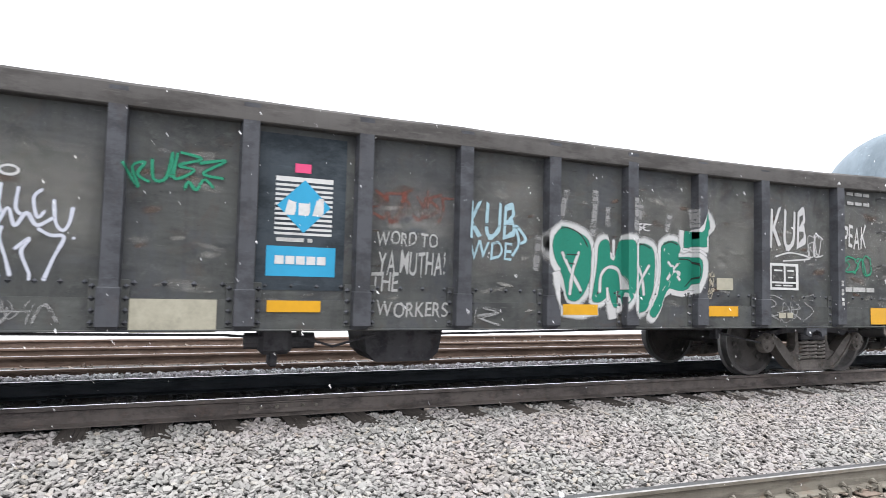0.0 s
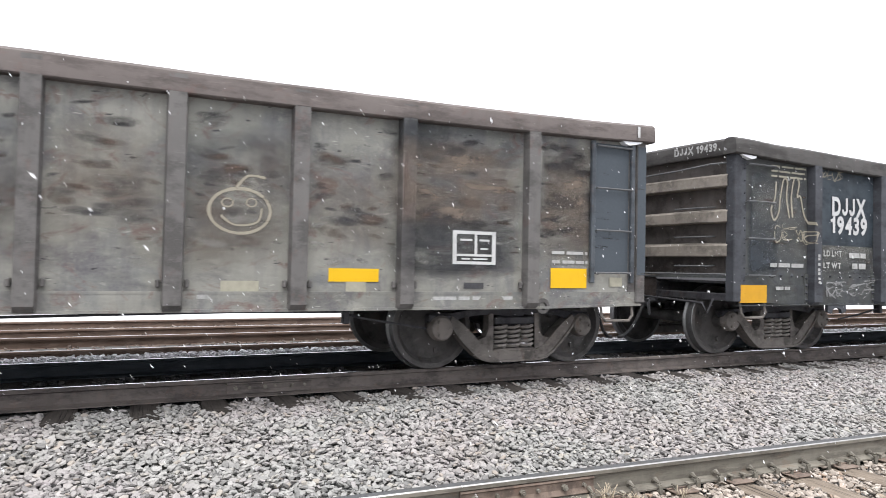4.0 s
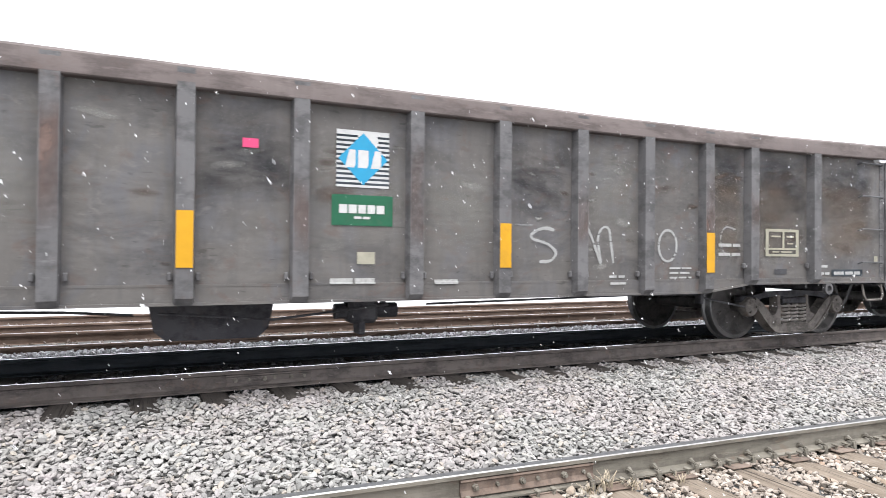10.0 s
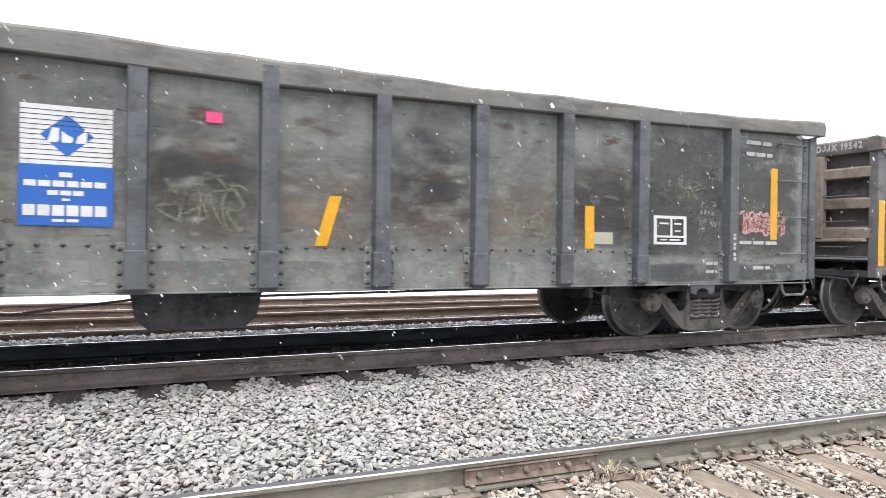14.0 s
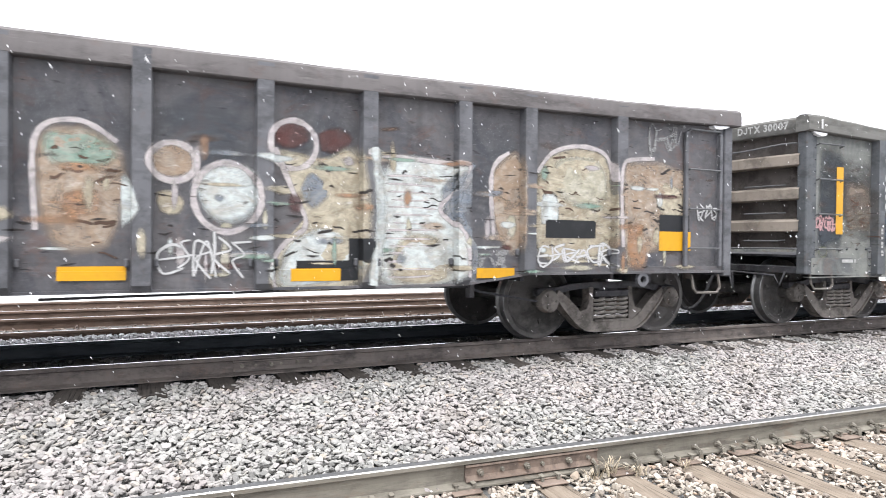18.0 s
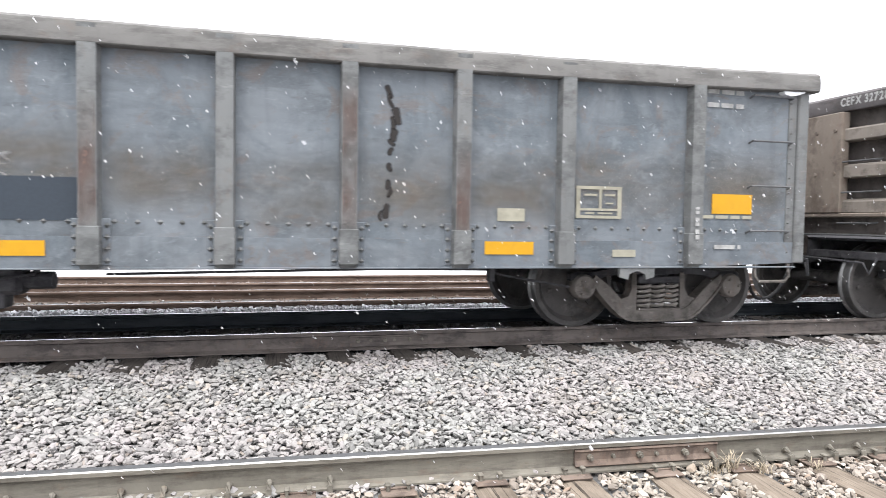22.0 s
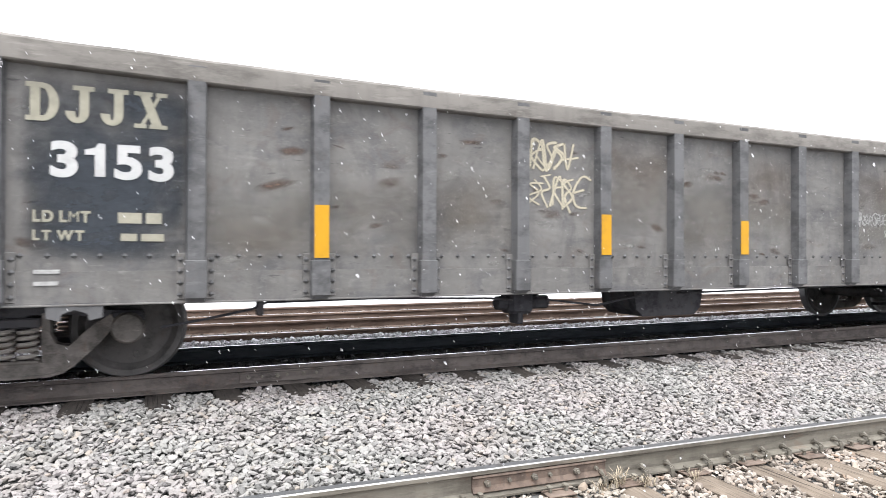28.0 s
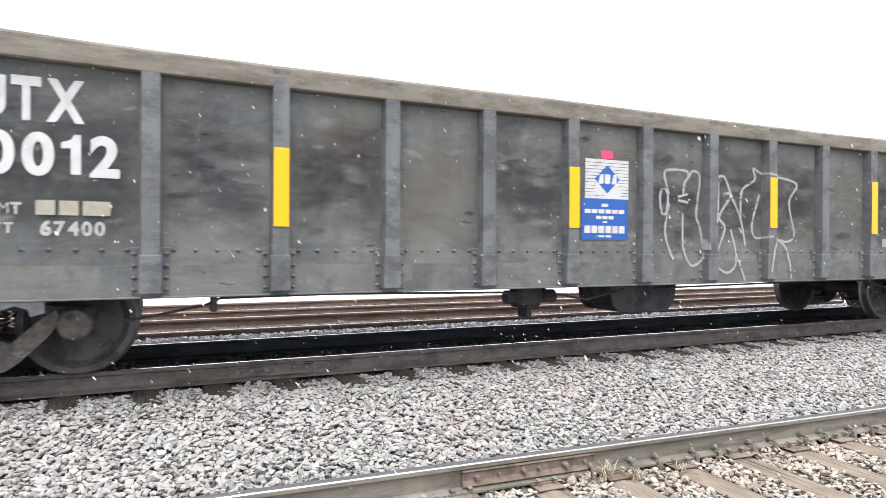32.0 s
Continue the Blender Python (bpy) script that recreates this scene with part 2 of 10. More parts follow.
def wood_mat(name, base, pale, dark, rough=0.9):
    m, nt, b = node_mat(name)
    co = nt.nodes.new("ShaderNodeTexCoord").outputs["Object"]
    sh = obj_shift(nt)
    grain = tex_noise(nt, co, 3.0, 9, 0.7, (14, 0.8, 14), sh)
    blot = tex_noise(nt, co, 2.4, 5, 0.6, (1, 1, 1), sh)
    crack = tex_noise(nt, co, 2.0, 6, 0.75, (26, 0.5, 10), sh)
    c = blend(nt, ramp(nt, grain, [(0.3, 0.0), (0.7, 1.0)]), base, pale)
    c = blend(nt, ramp(nt, blot, [(0.4, 0.0), (0.7, 0.6)]), c, dark)
    c = blend(nt, ramp(nt, crack, [(0.55, 0.0), (0.62, 0.9)]), c, tuple(v * 0.35 for v in dark))
    nt.links.new(c, b.inputs["Base Color"])
    b.inputs["Roughness"].default_value = rough
    bump_in(nt, b, blend(nt, 0.6, grain, crack), 0.5, 0.012)
    return m


TIE_WOOD = wood_mat("weathered_tie_wood", (0.125, 0.098, 0.076), (0.25, 0.21, 0.168), (0.062, 0.048, 0.038))
# Oily wood, its colour also darkened for the shade beneath the train.
TIE_DARK = wood_mat("oily_shaded_tie_wood", (0.034, 0.029, 0.027), (0.065, 0.056, 0.049), (0.017, 0.015, 0.014))


# ---- mesh helpers ----
class Shape:
    """Collects faces for one mesh."""

    def __init__(self):
        self.v, self.f, self.mi, self.slot = [], [], [], 0

    def add(self, verts, faces):
        n = len(self.v)
        self.v += [tuple(p) for p in verts]
        self.f += [tuple(n + i for i in q) for q in faces]
        self.mi += [self.slot] * len(faces)
        return self

    def box(self, x0, x1, y0, y1, z0, z1, c=0.0, m=None):
        if c <= 0:
            vs = [(x, y, z) for x in (x0, x1) for y in (y0, y1) for z in (z0, z1)]
            fs = [(0, 1, 3, 2), (4, 6, 7, 5), (0, 4, 5, 1), (2, 3, 7, 6), (0, 2, 6, 4), (1, 5, 7, 3)]
        else:
            c = min(c, 0.45 * min(x1 - x0, y1 - y0, z1 - z0))
            lim = ((x0, x1), (y0, y1), (z0, z1))
            vs, ix = [], {}
            for i in (0, 1):
                for j in (0, 1):
                    for k in (0, 1):
                        for a in range(3):
                            p = [lim[d][(i, j, k)[d]] for d in range(3)]
                            for d in range(3):
                                if d != a:
                                    p[d] += c if (i, j, k)[d] == 0 else -c
                            ix[i, j, k, a] = len(vs)
                            vs.append(tuple(p))
            fs = []
            for a in range(3):
                u, w = (a + 1) % 3, (a + 2) % 3
                for s in (0, 1):
                    q = []
                    for du, dw in ((0, 0), (1, 0), (1, 1), (0, 1)):
                        key = [0, 0, 0]
                        key[a], key[u], key[w] = s, du, dw
                        q.append(ix[(*key, a)])
                    fs.append(tuple(q if s else q[::-1]))
                for du in (0, 1):
                    for dw in (0, 1):
                        q = []
                        for s, ax in ((0, u), (1, u), (1, w), (0, w)):
                            key = [0, 0, 0]
                            key[a], key[u], key[w] = s, du, dw
                            q.append(ix[(*key, ax)])
                        fs.append(tuple(q if (du + dw) % 2 == 0 else q[::-1]))
            for i in (0, 1):
                for j in (0, 1):
                    for k in (0, 1):
                        q = (ix[i, j, k, 0], ix[i, j, k, 1], ix[i, j, k, 2])
                        fs.append(q if (i + j + k) % 2 else q[::-1])
        if m is not None:
            vs = [tuple(m @ Vector(p)) for p in vs]
        return self.add(vs, fs)

    def cyl(self, p, q, r, n=12, r2=None, caps=True):
        p, q = Vector(p), Vector(q)
        r2 = r if r2 is None else r2
        d = (q - p).normalized()
        u = d.orthogonal().normalized()
        w = d.cross(u)
        vs = []
        for o, rr in ((p, r), (q, r2)):
            vs += [o + (u * math.cos(2 * math.pi * k / n) + w * math.sin(2 * math.pi * k / n)) * rr for k in range(n)]
        fs = [(k, (k + 1) % n, n + (k + 1) % n, n + k) for k in range(n)]
        if caps:
            fs += [tuple(range(n))[::-1], tuple(range(n, 2 * n))]
        return self.add(vs, fs)

    def tube(self, pts, r, n=8):
        pts = [Vector(p) for p in pts]
        vs, fs = [], []
        ref = Vector((0.31, 0.87, 0.38))
        for i, p in enumerate(pts):
            d = (pts[min(i + 1, len(pts) - 1)] - pts[max(i - 1, 0)]).normalized()
            u = d.cross(ref).normalized()
            w = d.cross(u)
            vs += [p + (u * math.cos(2 * math.pi * k / n) + w * math.sin(2 * math.pi * k / n)) * r for k in range(n)]
        for i in range(len(pts) - 1):
            fs += [(i * n + k, i * n + (k + 1) % n, (i + 1) * n + (k + 1) % n, (i + 1) * n + k) for k in range(n)]
        fs += [tuple(range(n))[::-1], tuple(range((len(pts) - 1) * n, len(pts) * n))]
        return self.add(vs, fs)

    def prism(self, outline, y0, y1):
        """An outline in x and z, pushed from y0 to y1."""
        n = len(outline)
        vs = [(x, y0, z) for x, z in outline] + [(x, y1, z) for x, z in outline]
        fs = [tuple(range(n)), tuple(range(n, 2 * n))[::-1]] + [(k, n + k, n + (k + 1) % n, (k + 1) % n) for k in range(n)]
        return self.add(vs, fs)

    def lathe(self, profile, n=32, centre=(0, 0, 0)):
        """Turns (radius, y) pairs round the y axis."""
        vs, fs = [], []
        for r, y in profile:
            vs += [(centre[0] + r * math.cos(2 * math.pi * k / n), centre[1] + y, centre[2] + r * math.sin(2 * math.pi * k / n)) for k in range(n)]
        for i in range(len(profile) - 1):
            fs += [(i * n + k, i * n + (k + 1) % n, (i + 1) * n + (k + 1) % n, (i + 1) * n + k) for k in range(n)]
        return self.add(vs, fs)

    def mesh(self, name, mats, smooth=False):
        me = bpy.data.meshes.new(name)
        me.from_pydata(self.v, [], self.f)
        for m in mats if isinstance(mats, (list, tuple)) else [mats]:
            me.materials.append(m)
        if any(self.mi):
            me.polygons.foreach_set("material_index", self.mi)
        bm = bmesh.new()
        bm.from_mesh(me)
        bmesh.ops.recalc_face_normals(bm, faces=bm.faces)
        bm.to_mesh(me)
        bm.free()
        if smooth:
            me.polygons.foreach_set("use_smooth", [True] * len(me.polygons))
            me.set_sharp_from_angle(angle=radians(35))
        return me


def part(name, shape, mat, parent, label="", at=None, smooth=False):
    me = shape if isinstance(shape, bpy.types.Mesh) else shape.mesh(name, mat, smooth)
    ob = new(name, me)
    ob.parent = parent
    if at is not None:
        ob.location = at
    if label:
        tagged(ob, label)
    return ob


def thing(name, label, category, group="", kind="", at=(0, 0, 0)):
    ob = new(name)
    ob.empty_display_size = 0.2
    ob.location = at
    return tagged(ob, label, category, group, kind)


# ---- the railway ----
NEAR_RAIL, CENTRE = 6.29, 7.045
GAUGE = 1.505
FRONT_RAIL, FRONT_Z = 3.50, -0.26
GROUND_Z = -0.36


def rail_profile(h=0.18):
    half = [(0.0, 0.0), (0.015, -0.0006), (0.030, -0.002), (0.036, -0.010), (0.036, -0.034), (0.012, -0.045), (0.009, -0.09), (0.012, -h + 0.032), (0.045, -h + 0.018), (0.070, -h + 0.012), (0.070, -h)]
    return half + [(-a, b) for a, b in half[::-1][:-1]]


def rail_mesh(x0, x1, body):
    s = Shape()
    prof = rail_profile()
    n = len(prof)
    vs = [(x0, a, b) for a, b in prof] + [(x1, a, b) for a, b in prof]
    for k in range(n):
        j = (k + 1) % n
        low = min(prof[k][1], prof[j][1])
        s.slot = (1 if low > -0.003 else 2 if low > -0.012 else 0) if body == RAIL_GREY else 1 if low > -0.001 else 0
        s.add([vs[k], vs[j], vs[n + j], vs[n + k]], [(0, 1, 2, 3)])
    s.slot = 0
    s.add(vs, [tuple(range(n))[::-1], tuple(range(n, 2 * n))])
    me = s.mesh("rail", [body, RAIL_DULL, RAIL_EDGE] if body == RAIL_GREY else [body, RAIL_TOP])
    return me


def tie_mesh(wood, length=2.6, width=0.225, depth=0.17, seed=0):
    rng = random.Random(seed)
    s = Shape()
    nx, ny = 3, 9
    vs, fs = [], []
    for j in range(ny + 1):
        for i in range(nx + 1):
            edge = 0.012 if i in (0, nx) else 0
            vs.append((-width / 2 + width * i / nx + rng.uniform(-0.006, 0.006), -length / 2 + length * j / ny, -edge - rng.uniform(0, 0.012)))
    for j in range(ny):
        for i in range(nx):
            a = j * (nx + 1) + i
            fs.append((a, a + 1, a + nx + 2, a + nx + 1))
    s.add(vs, fs)
    ring = [j * (nx + 1) for j in range(ny + 1)], [j * (nx + 1) + nx for j in range(ny + 1)]
    for side in ring:
        for a, b in zip(side, side[1:]):
            p, q = vs[a], vs[b]
            s.add([p, q, (q[0], q[1], -depth), (p[0], p[1], -depth)], [(0, 1, 2, 3)])
    for row in (0, ny):
        e = [row * (nx + 1) + i for i in range(nx + 1)]
        for a, b in zip(e, e[1:]):
            p, q = vs[a], vs[b]
            s.add([p, q, (q[0], q[1], -depth), (p[0], p[1], -depth)], [(0, 1, 2, 3)])
    return s.mesh("tie", wood)


def plate_mesh():
    s = Shape()
    s.box(-0.1, 0.1, -0.17, 0.17, 0.0, 0.012, 0.004)
    s.box(-0.1, 0.1, -0.088, -0.074, 0.012, 0.022, 0.003)
    s.box(-0.1, 0.1, 0.074, 0.088, 0.012, 0.022, 0.003)
    return s.mesh("tie_plate", PLATE_RUST)


def spike_mesh():
    s = Shape()
    s.box(-0.009, 0.009, -0.009, 0.009, -0.02, 0.03, 0.002)
    s.box(-0.016, 0.016, -0.012, 0.034, 0.028, 0.042, 0.005)
    return s.mesh("spike", RAIL_GREY)


def anchor_mesh():
    s = Shape()
    s.tube([(0, 0.085, 0.02), (0, 0.06, 0.036), (0, 0.02, 0.016), (0, 0.015, -0.012), (0, 0.07, -0.018), (0, 0.1, 0.0)], 0.013, 6)
    s.v = [(x * 1.4, y * 1.35, z * 1.5 + 0.006) for x, y, z in s.v]
    return s.mesh("rail_anchor", RAIL_GREY)


PLATE, SPIKE, ANCHOR = plate_mesh(), spike_mesh(), anchor_mesh()


def track(label, y_near, z, wood, body, x0, x1, spacing, phase, fittings=(None, None), seed=1, tie_range=None, yaw=0.0):
    rng = random.Random(seed)
    t = thing("railway_track", label, "track", "yard tracks", "structure", at=(0, y_near, 0))
    t.rotation_euler[2] = radians(yaw)
    for k in (0, 1):
        part("rail", rail_mesh(x0, x1, body[k]), None, t, at=(0, k * GAUGE, z))
    meshes = [tie_mesh(wood, seed=seed * 10 + k) for k in range(5)]
    a, b = tie_range or (x0, x1)
    x = a + phase
    while x < b:
        tie = part("tie", meshes[rng.randrange(5)], None, t, at=(x + rng.uniform(-0.02, 0.02), GAUGE / 2 + rng.uniform(-0.04, 0.04), z - (0.176 if wood == TIE_DARK else 0.192)))
        tie.rotation_euler[2] = radians(rng.uniform(-1.2, 1.2))
        if fittings[0] is not None and fittings[0] < x < fittings[1]:
            for k in (0, 1):
                y = (k - 0.5) * GAUGE
                part("tie_plate", PLATE, None, tie, at=(0, y, 0.0))
                for sx, sy in ((-0.06, -1), (0.06, -1), (0.055, 1), (-0.055, 1)):
                    sp = part("spike", SPIKE, None, tie, at=(sx, y + sy * 0.105, 0.012))
                    if sy > 0:
                        sp.rotation_euler[2] = math.pi
            if x > 2.7 or x < 0.2:
                for sx in (-0.17, 0.17):
                    part("rail_anchor", ANCHOR, None, t, at=(x + sx, GAUGE - 0.12, z - 0.178))
        x += spacing
    return t


def joint_bar(t, x0, x1, y, z, steel=PLATE_RUST):
    """A bolted plate over a rail joint, on the rail's near side."""
    prof = [(0.0, -0.040), (-0.026, -0.044), (-0.030, -0.054), (-0.018, -0.064), (-0.018, -0.112), (-0.034, -0.136), (-0.038, -0.144), (-0.034, -0.149), (0.0, -0.140)]
    n = len(prof)
    s = Shape().add([(x, a, b) for x in (x0, x1) for a, b in prof], [tuple(range(n)), tuple(range(n, 2 * n))] + [(k, (k + 1) % n, n + (k + 1) % n, n + k) for k in range(n)])
    bar = part("joint_bar", s, steel, t, "rust-brown bolted joint bar", at=(0, y, z))
    for k, u in enumerate((0.10, 0.26, 0.44, 0.56, 0.76, 0.92)):
        x = x0 + (x1 - x0) * u
        s = Shape().cyl((x, -0.012, -0.092), (x, -0.045 if k % 2 == 0 else -0.022, -0.092), 0.021 if k % 2 == 0 else 0.016, 6)
        s.cyl((x, -0.04, -0.092), (x, -0.062 if k % 2 == 0 else -0.026, -0.092), 0.012, 8)
        part("bolt", s, RAIL_GREY, bar)
    return bar


# ---- gondola cars ----
SNOW_CLUMP = plain("clumped_snow", (0.80, 0.81, 0.83), 0.8, 0, 0.05, 8, dirt=(0.6, 0.6, 0.6), dirt_amt=0.2)
HALF, POST_OUT = 1.51, 0.105
TOP, CHORD, LAP = 2.715, 2.51, 0.955


RISE = (0.0, 0.05, 0.03, 0.015, 0.085, 0.02, 0.005, 0.06, 0.02)


def camber(x, length, seed):
    """How far the rim of a worn car lies above or below its true height: it sags between the ends."""
    if seed == 4:
        return float(np.interp(x, [0, 2.98, 3.14, 5, 9, 13, 16], [0.085, 0.008, 0.042, 0.005, -0.06, 0.0, 0.085]))
    u = abs(2 * x / length - 1)
    return -0.058 + (RISE[seed] + 0.058) * min(u, 1.0) ** 3.5


def dent(x, z, seed):
    d = noise.noise(Vector((x * 1.3 + seed * 7.3, z * 1.7, seed))) * 0.016
    return max(d, 0.0)


# first post, second, last but one and last of each riveted car; all the posts of the two smooth-sided cars
POST_PLAN = {1: (1.45, 2.83, 12.88, 14.25), 2: (1.43, 2.79, 12.79, 14.16), 4: (1.45, 2.84, 12.93, 14.31), 6: (1.48, 2.90, 13.06, 14.45), 7: (1.42, 2.81, 12.97, 14.36), 8: (1.47, 2.86, 12.94, 14.33),
             3: (1.76, 2.93, 3.66, 4.58, 5.53, 6.47, 7.40, 8.48, 9.43, 10.38, 11.30, 12.22, 12.98, 14.15), 5: (1.69, 2.83, 3.58, 4.49, 5.40, 6.35, 7.28, 8.35, 9.29, 10.23, 11.15, 12.10, 12.84, 14.00)}


def posts_of(seed):
    plan = POST_PLAN[seed]
    if len(plan) > 4:
        return list(plan)
    return [plan[0]] + [plan[1] + (plan[2] - plan[1]) * k / 10 for k in range(11)] + [plan[3]]


def sheet_shape(length, kind, seed, z0):
    s = Shape()
    nx, nz = 150, 20
    vs, fs = [], []
    for j in range(nz + 1):
        for i in range(nx + 1):
            x, z = length * i / nx, z0 + (CHORD + 0.11 - z0) * j / nz
            vs.append((x, -HALF + dent(x, z, seed), z))
    for j in range(nz):
        for i in range(nx):
            a = j * (nx + 1) + i
            fs.append((a, a + 1, a + nx + 2, a + nx + 1))
    s.add(vs, fs)
    s.box(0.02, length - 0.02, -HALF + 0.02, -HALF + 0.03, z0, CHORD + 0.1)
    return s


def post_shape(kind, z0, top):
    s = Shape()
    w0, w1, d = 0.080, 0.068, POST_OUT
    ring = [(-w0, 0.0), (-w1, -d), (w1, -d), (w0, 0.0)]
    vs = [(x, y, z) for z in (z0, z0 + 0.05, top - 0.14, top) for x, y in ring]
    for i in (0, 3):
        vs[i] = (vs[i][0] * 1.0, vs[i][1], vs[i][2])
    vs[1], vs[2] = (-w1, -d * 0.55, z0), (w1, -d * 0.55, z0)
    fs = []
    for k in range(3):
        fs += [(k * 4 + a, k * 4 + a + 1, k * 4 + a + 5, k * 4 + a + 4) for a in range(3)]
    fs += [(0, 1, 2, 3), (12, 13, 14, 15)]
    s.add(vs, fs)
    if kind == 1:
        s.box(-0.084, 0.084, -d - 0.006, -0.01, z0 + 0.03, z0 + 0.34, 0.006)
    else:
        s.box(-0.125, -0.09, -0.05, 0.0, z0 + 0.19, z0 + 0.26, 0.01)
        s.box(0.09, 0.125, -0.05, 0.0, z0 + 0.19, z0 + 0.26, 0.01)
    return s


def flange_shape(z0):
    return Shape().box(-0.145, 0.145, -0.020, 0.0, z0 + 0.02, 1.10, 0.006)


def rivet_shape(length, kind, z0, posts):
    s = Shape()

    def rivet(x, z, y):
        r = 0.026
        s.add([(x - r, y, z), (x, y, z - r), (x + r, y, z), (x, y, z + r), (x, y - 0.026, z)], [(0, 1, 4), (1, 2, 4), (2, 3, 4), (3, 0, 4)])

    if kind == 1:
        for p in posts:
            for dx in (-0.118, 0.118):
                for k in range(4):
                    rivet(p + dx, z0 + 0.06 + 0.095 * k, -HALF - 0.020)
        edges = [0.1] + posts + [length - 0.1]
        for a, b in zip(edges, edges[1:]):
            n = max(2, round((b - a - 0.34) / 0.19))
            for k in range(n + 1):
                rivet(a + 0.17 + (b - a - 0.34) * k / n, 1.075, -HALF + 0.002)
    for x in (0.2, length - 0.2):
        for k in range(11):
            rivet(x, 0.85 + 0.155 * k, -HALF)
    return s


def sill_shape(length, kind):
    s = Shape()
    if kind == 1:
        s.prism([(0.06, 0.74), (1.3, 0.70), (length - 1.3, 0.70), (length - 0.06, 0.74), (length - 0.06, LAP), (0.06, LAP)], -HALF - 0.012, -HALF + 0.05)
        s.box(0.1, length - 0.1, -HALF - 0.03, -HALF + 0.06, 0.688, 0.704, 0.004)
    else:
        low = [(0.06, 0.795), (2.85, 0.795), (3.6, 0.70), (length - 3.6, 0.70), (length - 2.85, 0.795), (length - 0.06, 0.795)] if kind == 2 else [(0.06, 0.72), (1.3, 0.70), (length - 1.3, 0.70), (length - 0.06, 0.72)]
        s.prism(low + [(length - 0.06, 0.84), (0.06, 0.84)], -HALF - 0.011, -HALF + 0.05)
        for (xa, za), (xb, zb) in zip(low, low[1:]):
            s.prism([(xa, za - 0.012), (xb, zb - 0.012), (xb, zb + 0.012), (xa, za + 0.012)], -HALF - 0.038, -HALF + 0.04)
        s.prism([(0.06, 0.84), (length - 0.06, 0.84), (length - 0.06, 0.86), (0.06, 0.86)], -HALF - 0.014, -HALF + 0.04)
    return s


def chord_shape(length, seed, wave):
    s = Shape()
    ring = [(-0.092, 0.0), (-0.106, 0.012), (-0.108, 0.11), (-0.096, 0.176), (-0.060, 0.205), (0.02, 0.212), (0.07, 0.195), (0.085, 0.15), (0.085, 0.0)]
    n, m = 90, len(ring)
    vs, fs = [], []
    for i in range(n + 1):
        x = -0.06 + (length + 0.12) * i / n
        dz = wave * noise.noise(Vector((x * 0.55, seed * 3.1, 0.5))) + 0.35 * wave * noise.noise(Vector((x * 1.9, seed, 4.0)))
        dy = wave * 0.6 * noise.noise(Vector((x * 0.7, seed * 5.0, 9.0)))
        vs += [(x, -HALF + a + dy * 0.6, CHORD + b * (TOP - CHORD) / 0.212 + dz * (b / 0.212) + camber(x, length, seed)) for a, b in ring]
    for i in range(n):
        fs += [(i * m + k, i * m + (k + 1) % m, (i + 1) * m + (k + 1) % m, (i + 1) * m + k) for k in range(m)]
    fs += [tuple(range(m)), tuple(range(n * m, n * m + m))]
    return s.add(vs, fs)


def bowed(s, ys, zs_x, out, sign, x_end):
    """A sheet across the end that bulges outwards; zs_x: (z, how far it stands proud) rows."""
    vs, fs = [], []
    n = len(ys)
    for z, proud in zs_x:
        for y in ys:
            b = out * (1 - (y / HALF) ** 2)
            vs.append((x_end + sign * (b + proud), y, z))
    for j in range(len(zs_x) - 1):
        fs += [(j * n + k, j * n + k + 1, (j + 1) * n + k + 1, (j + 1) * n + k) for k in range(n - 1)]
    return s.add(vs, fs)


END_YS = [-HALF + 0.06 + (2 * HALF - 0.12) * k / 14 for k in range(15)]
BOW = 0.20


def end_wall_shape(sign, x_end, bow):
    s = Shape()
    bowed(s, END_YS, [(1.06, -0.10), (CHORD + 0.12, -0.10)], bow, sign, x_end)
    return bowed(s, END_YS, [(1.06, -0.12), (CHORD + 0.12, -0.12)], bow, sign, x_end)


def end_rib_shape(sign, x_end, z, bow):
    s = Shape()
    return bowed(s, END_YS, [(z - 0.082, -0.10), (z - 0.080, 0.048), (z - 0.068, 0.062), (z + 0.055, 0.062), (z + 0.075, 0.045), (z + 0.10, -0.10)], bow, sign, x_end)


def end_chord_shape(sign, x_end, bow, lift):
    s = Shape()
    return bowed(s, [-HALF + 2 * HALF * k / 14 for k in range(15)], [(z + lift, p) for z, p in ((CHORD, -0.06), (CHORD, 0.05), (CHORD + 0.03, 0.065), (TOP - 0.03, 0.06), (TOP, 0.03), (TOP, -0.07), (CHORD, -0.06))], bow, sign, x_end)


END_TAN = weathered("tan_end_plate", (0.150, 0.124, 0.102), (0.20, 0.17, 0.145), (0.085, 0.068, 0.056), rust=(0.14, 0.075, 0.05), rust_amt=0.4, rough=0.75, streak=(1, 1, 0.7), scale=2.5)


END_GREY = weathered("grey_brown_end_sheet", (0.068, 0.060, 0.056), (0.105, 0.094, 0.087), (0.038, 0.033, 0.031), rust=(0.10, 0.06, 0.045), rust_amt=0.3, rough=0.75, streak=(1, 1, 1), scale=3)


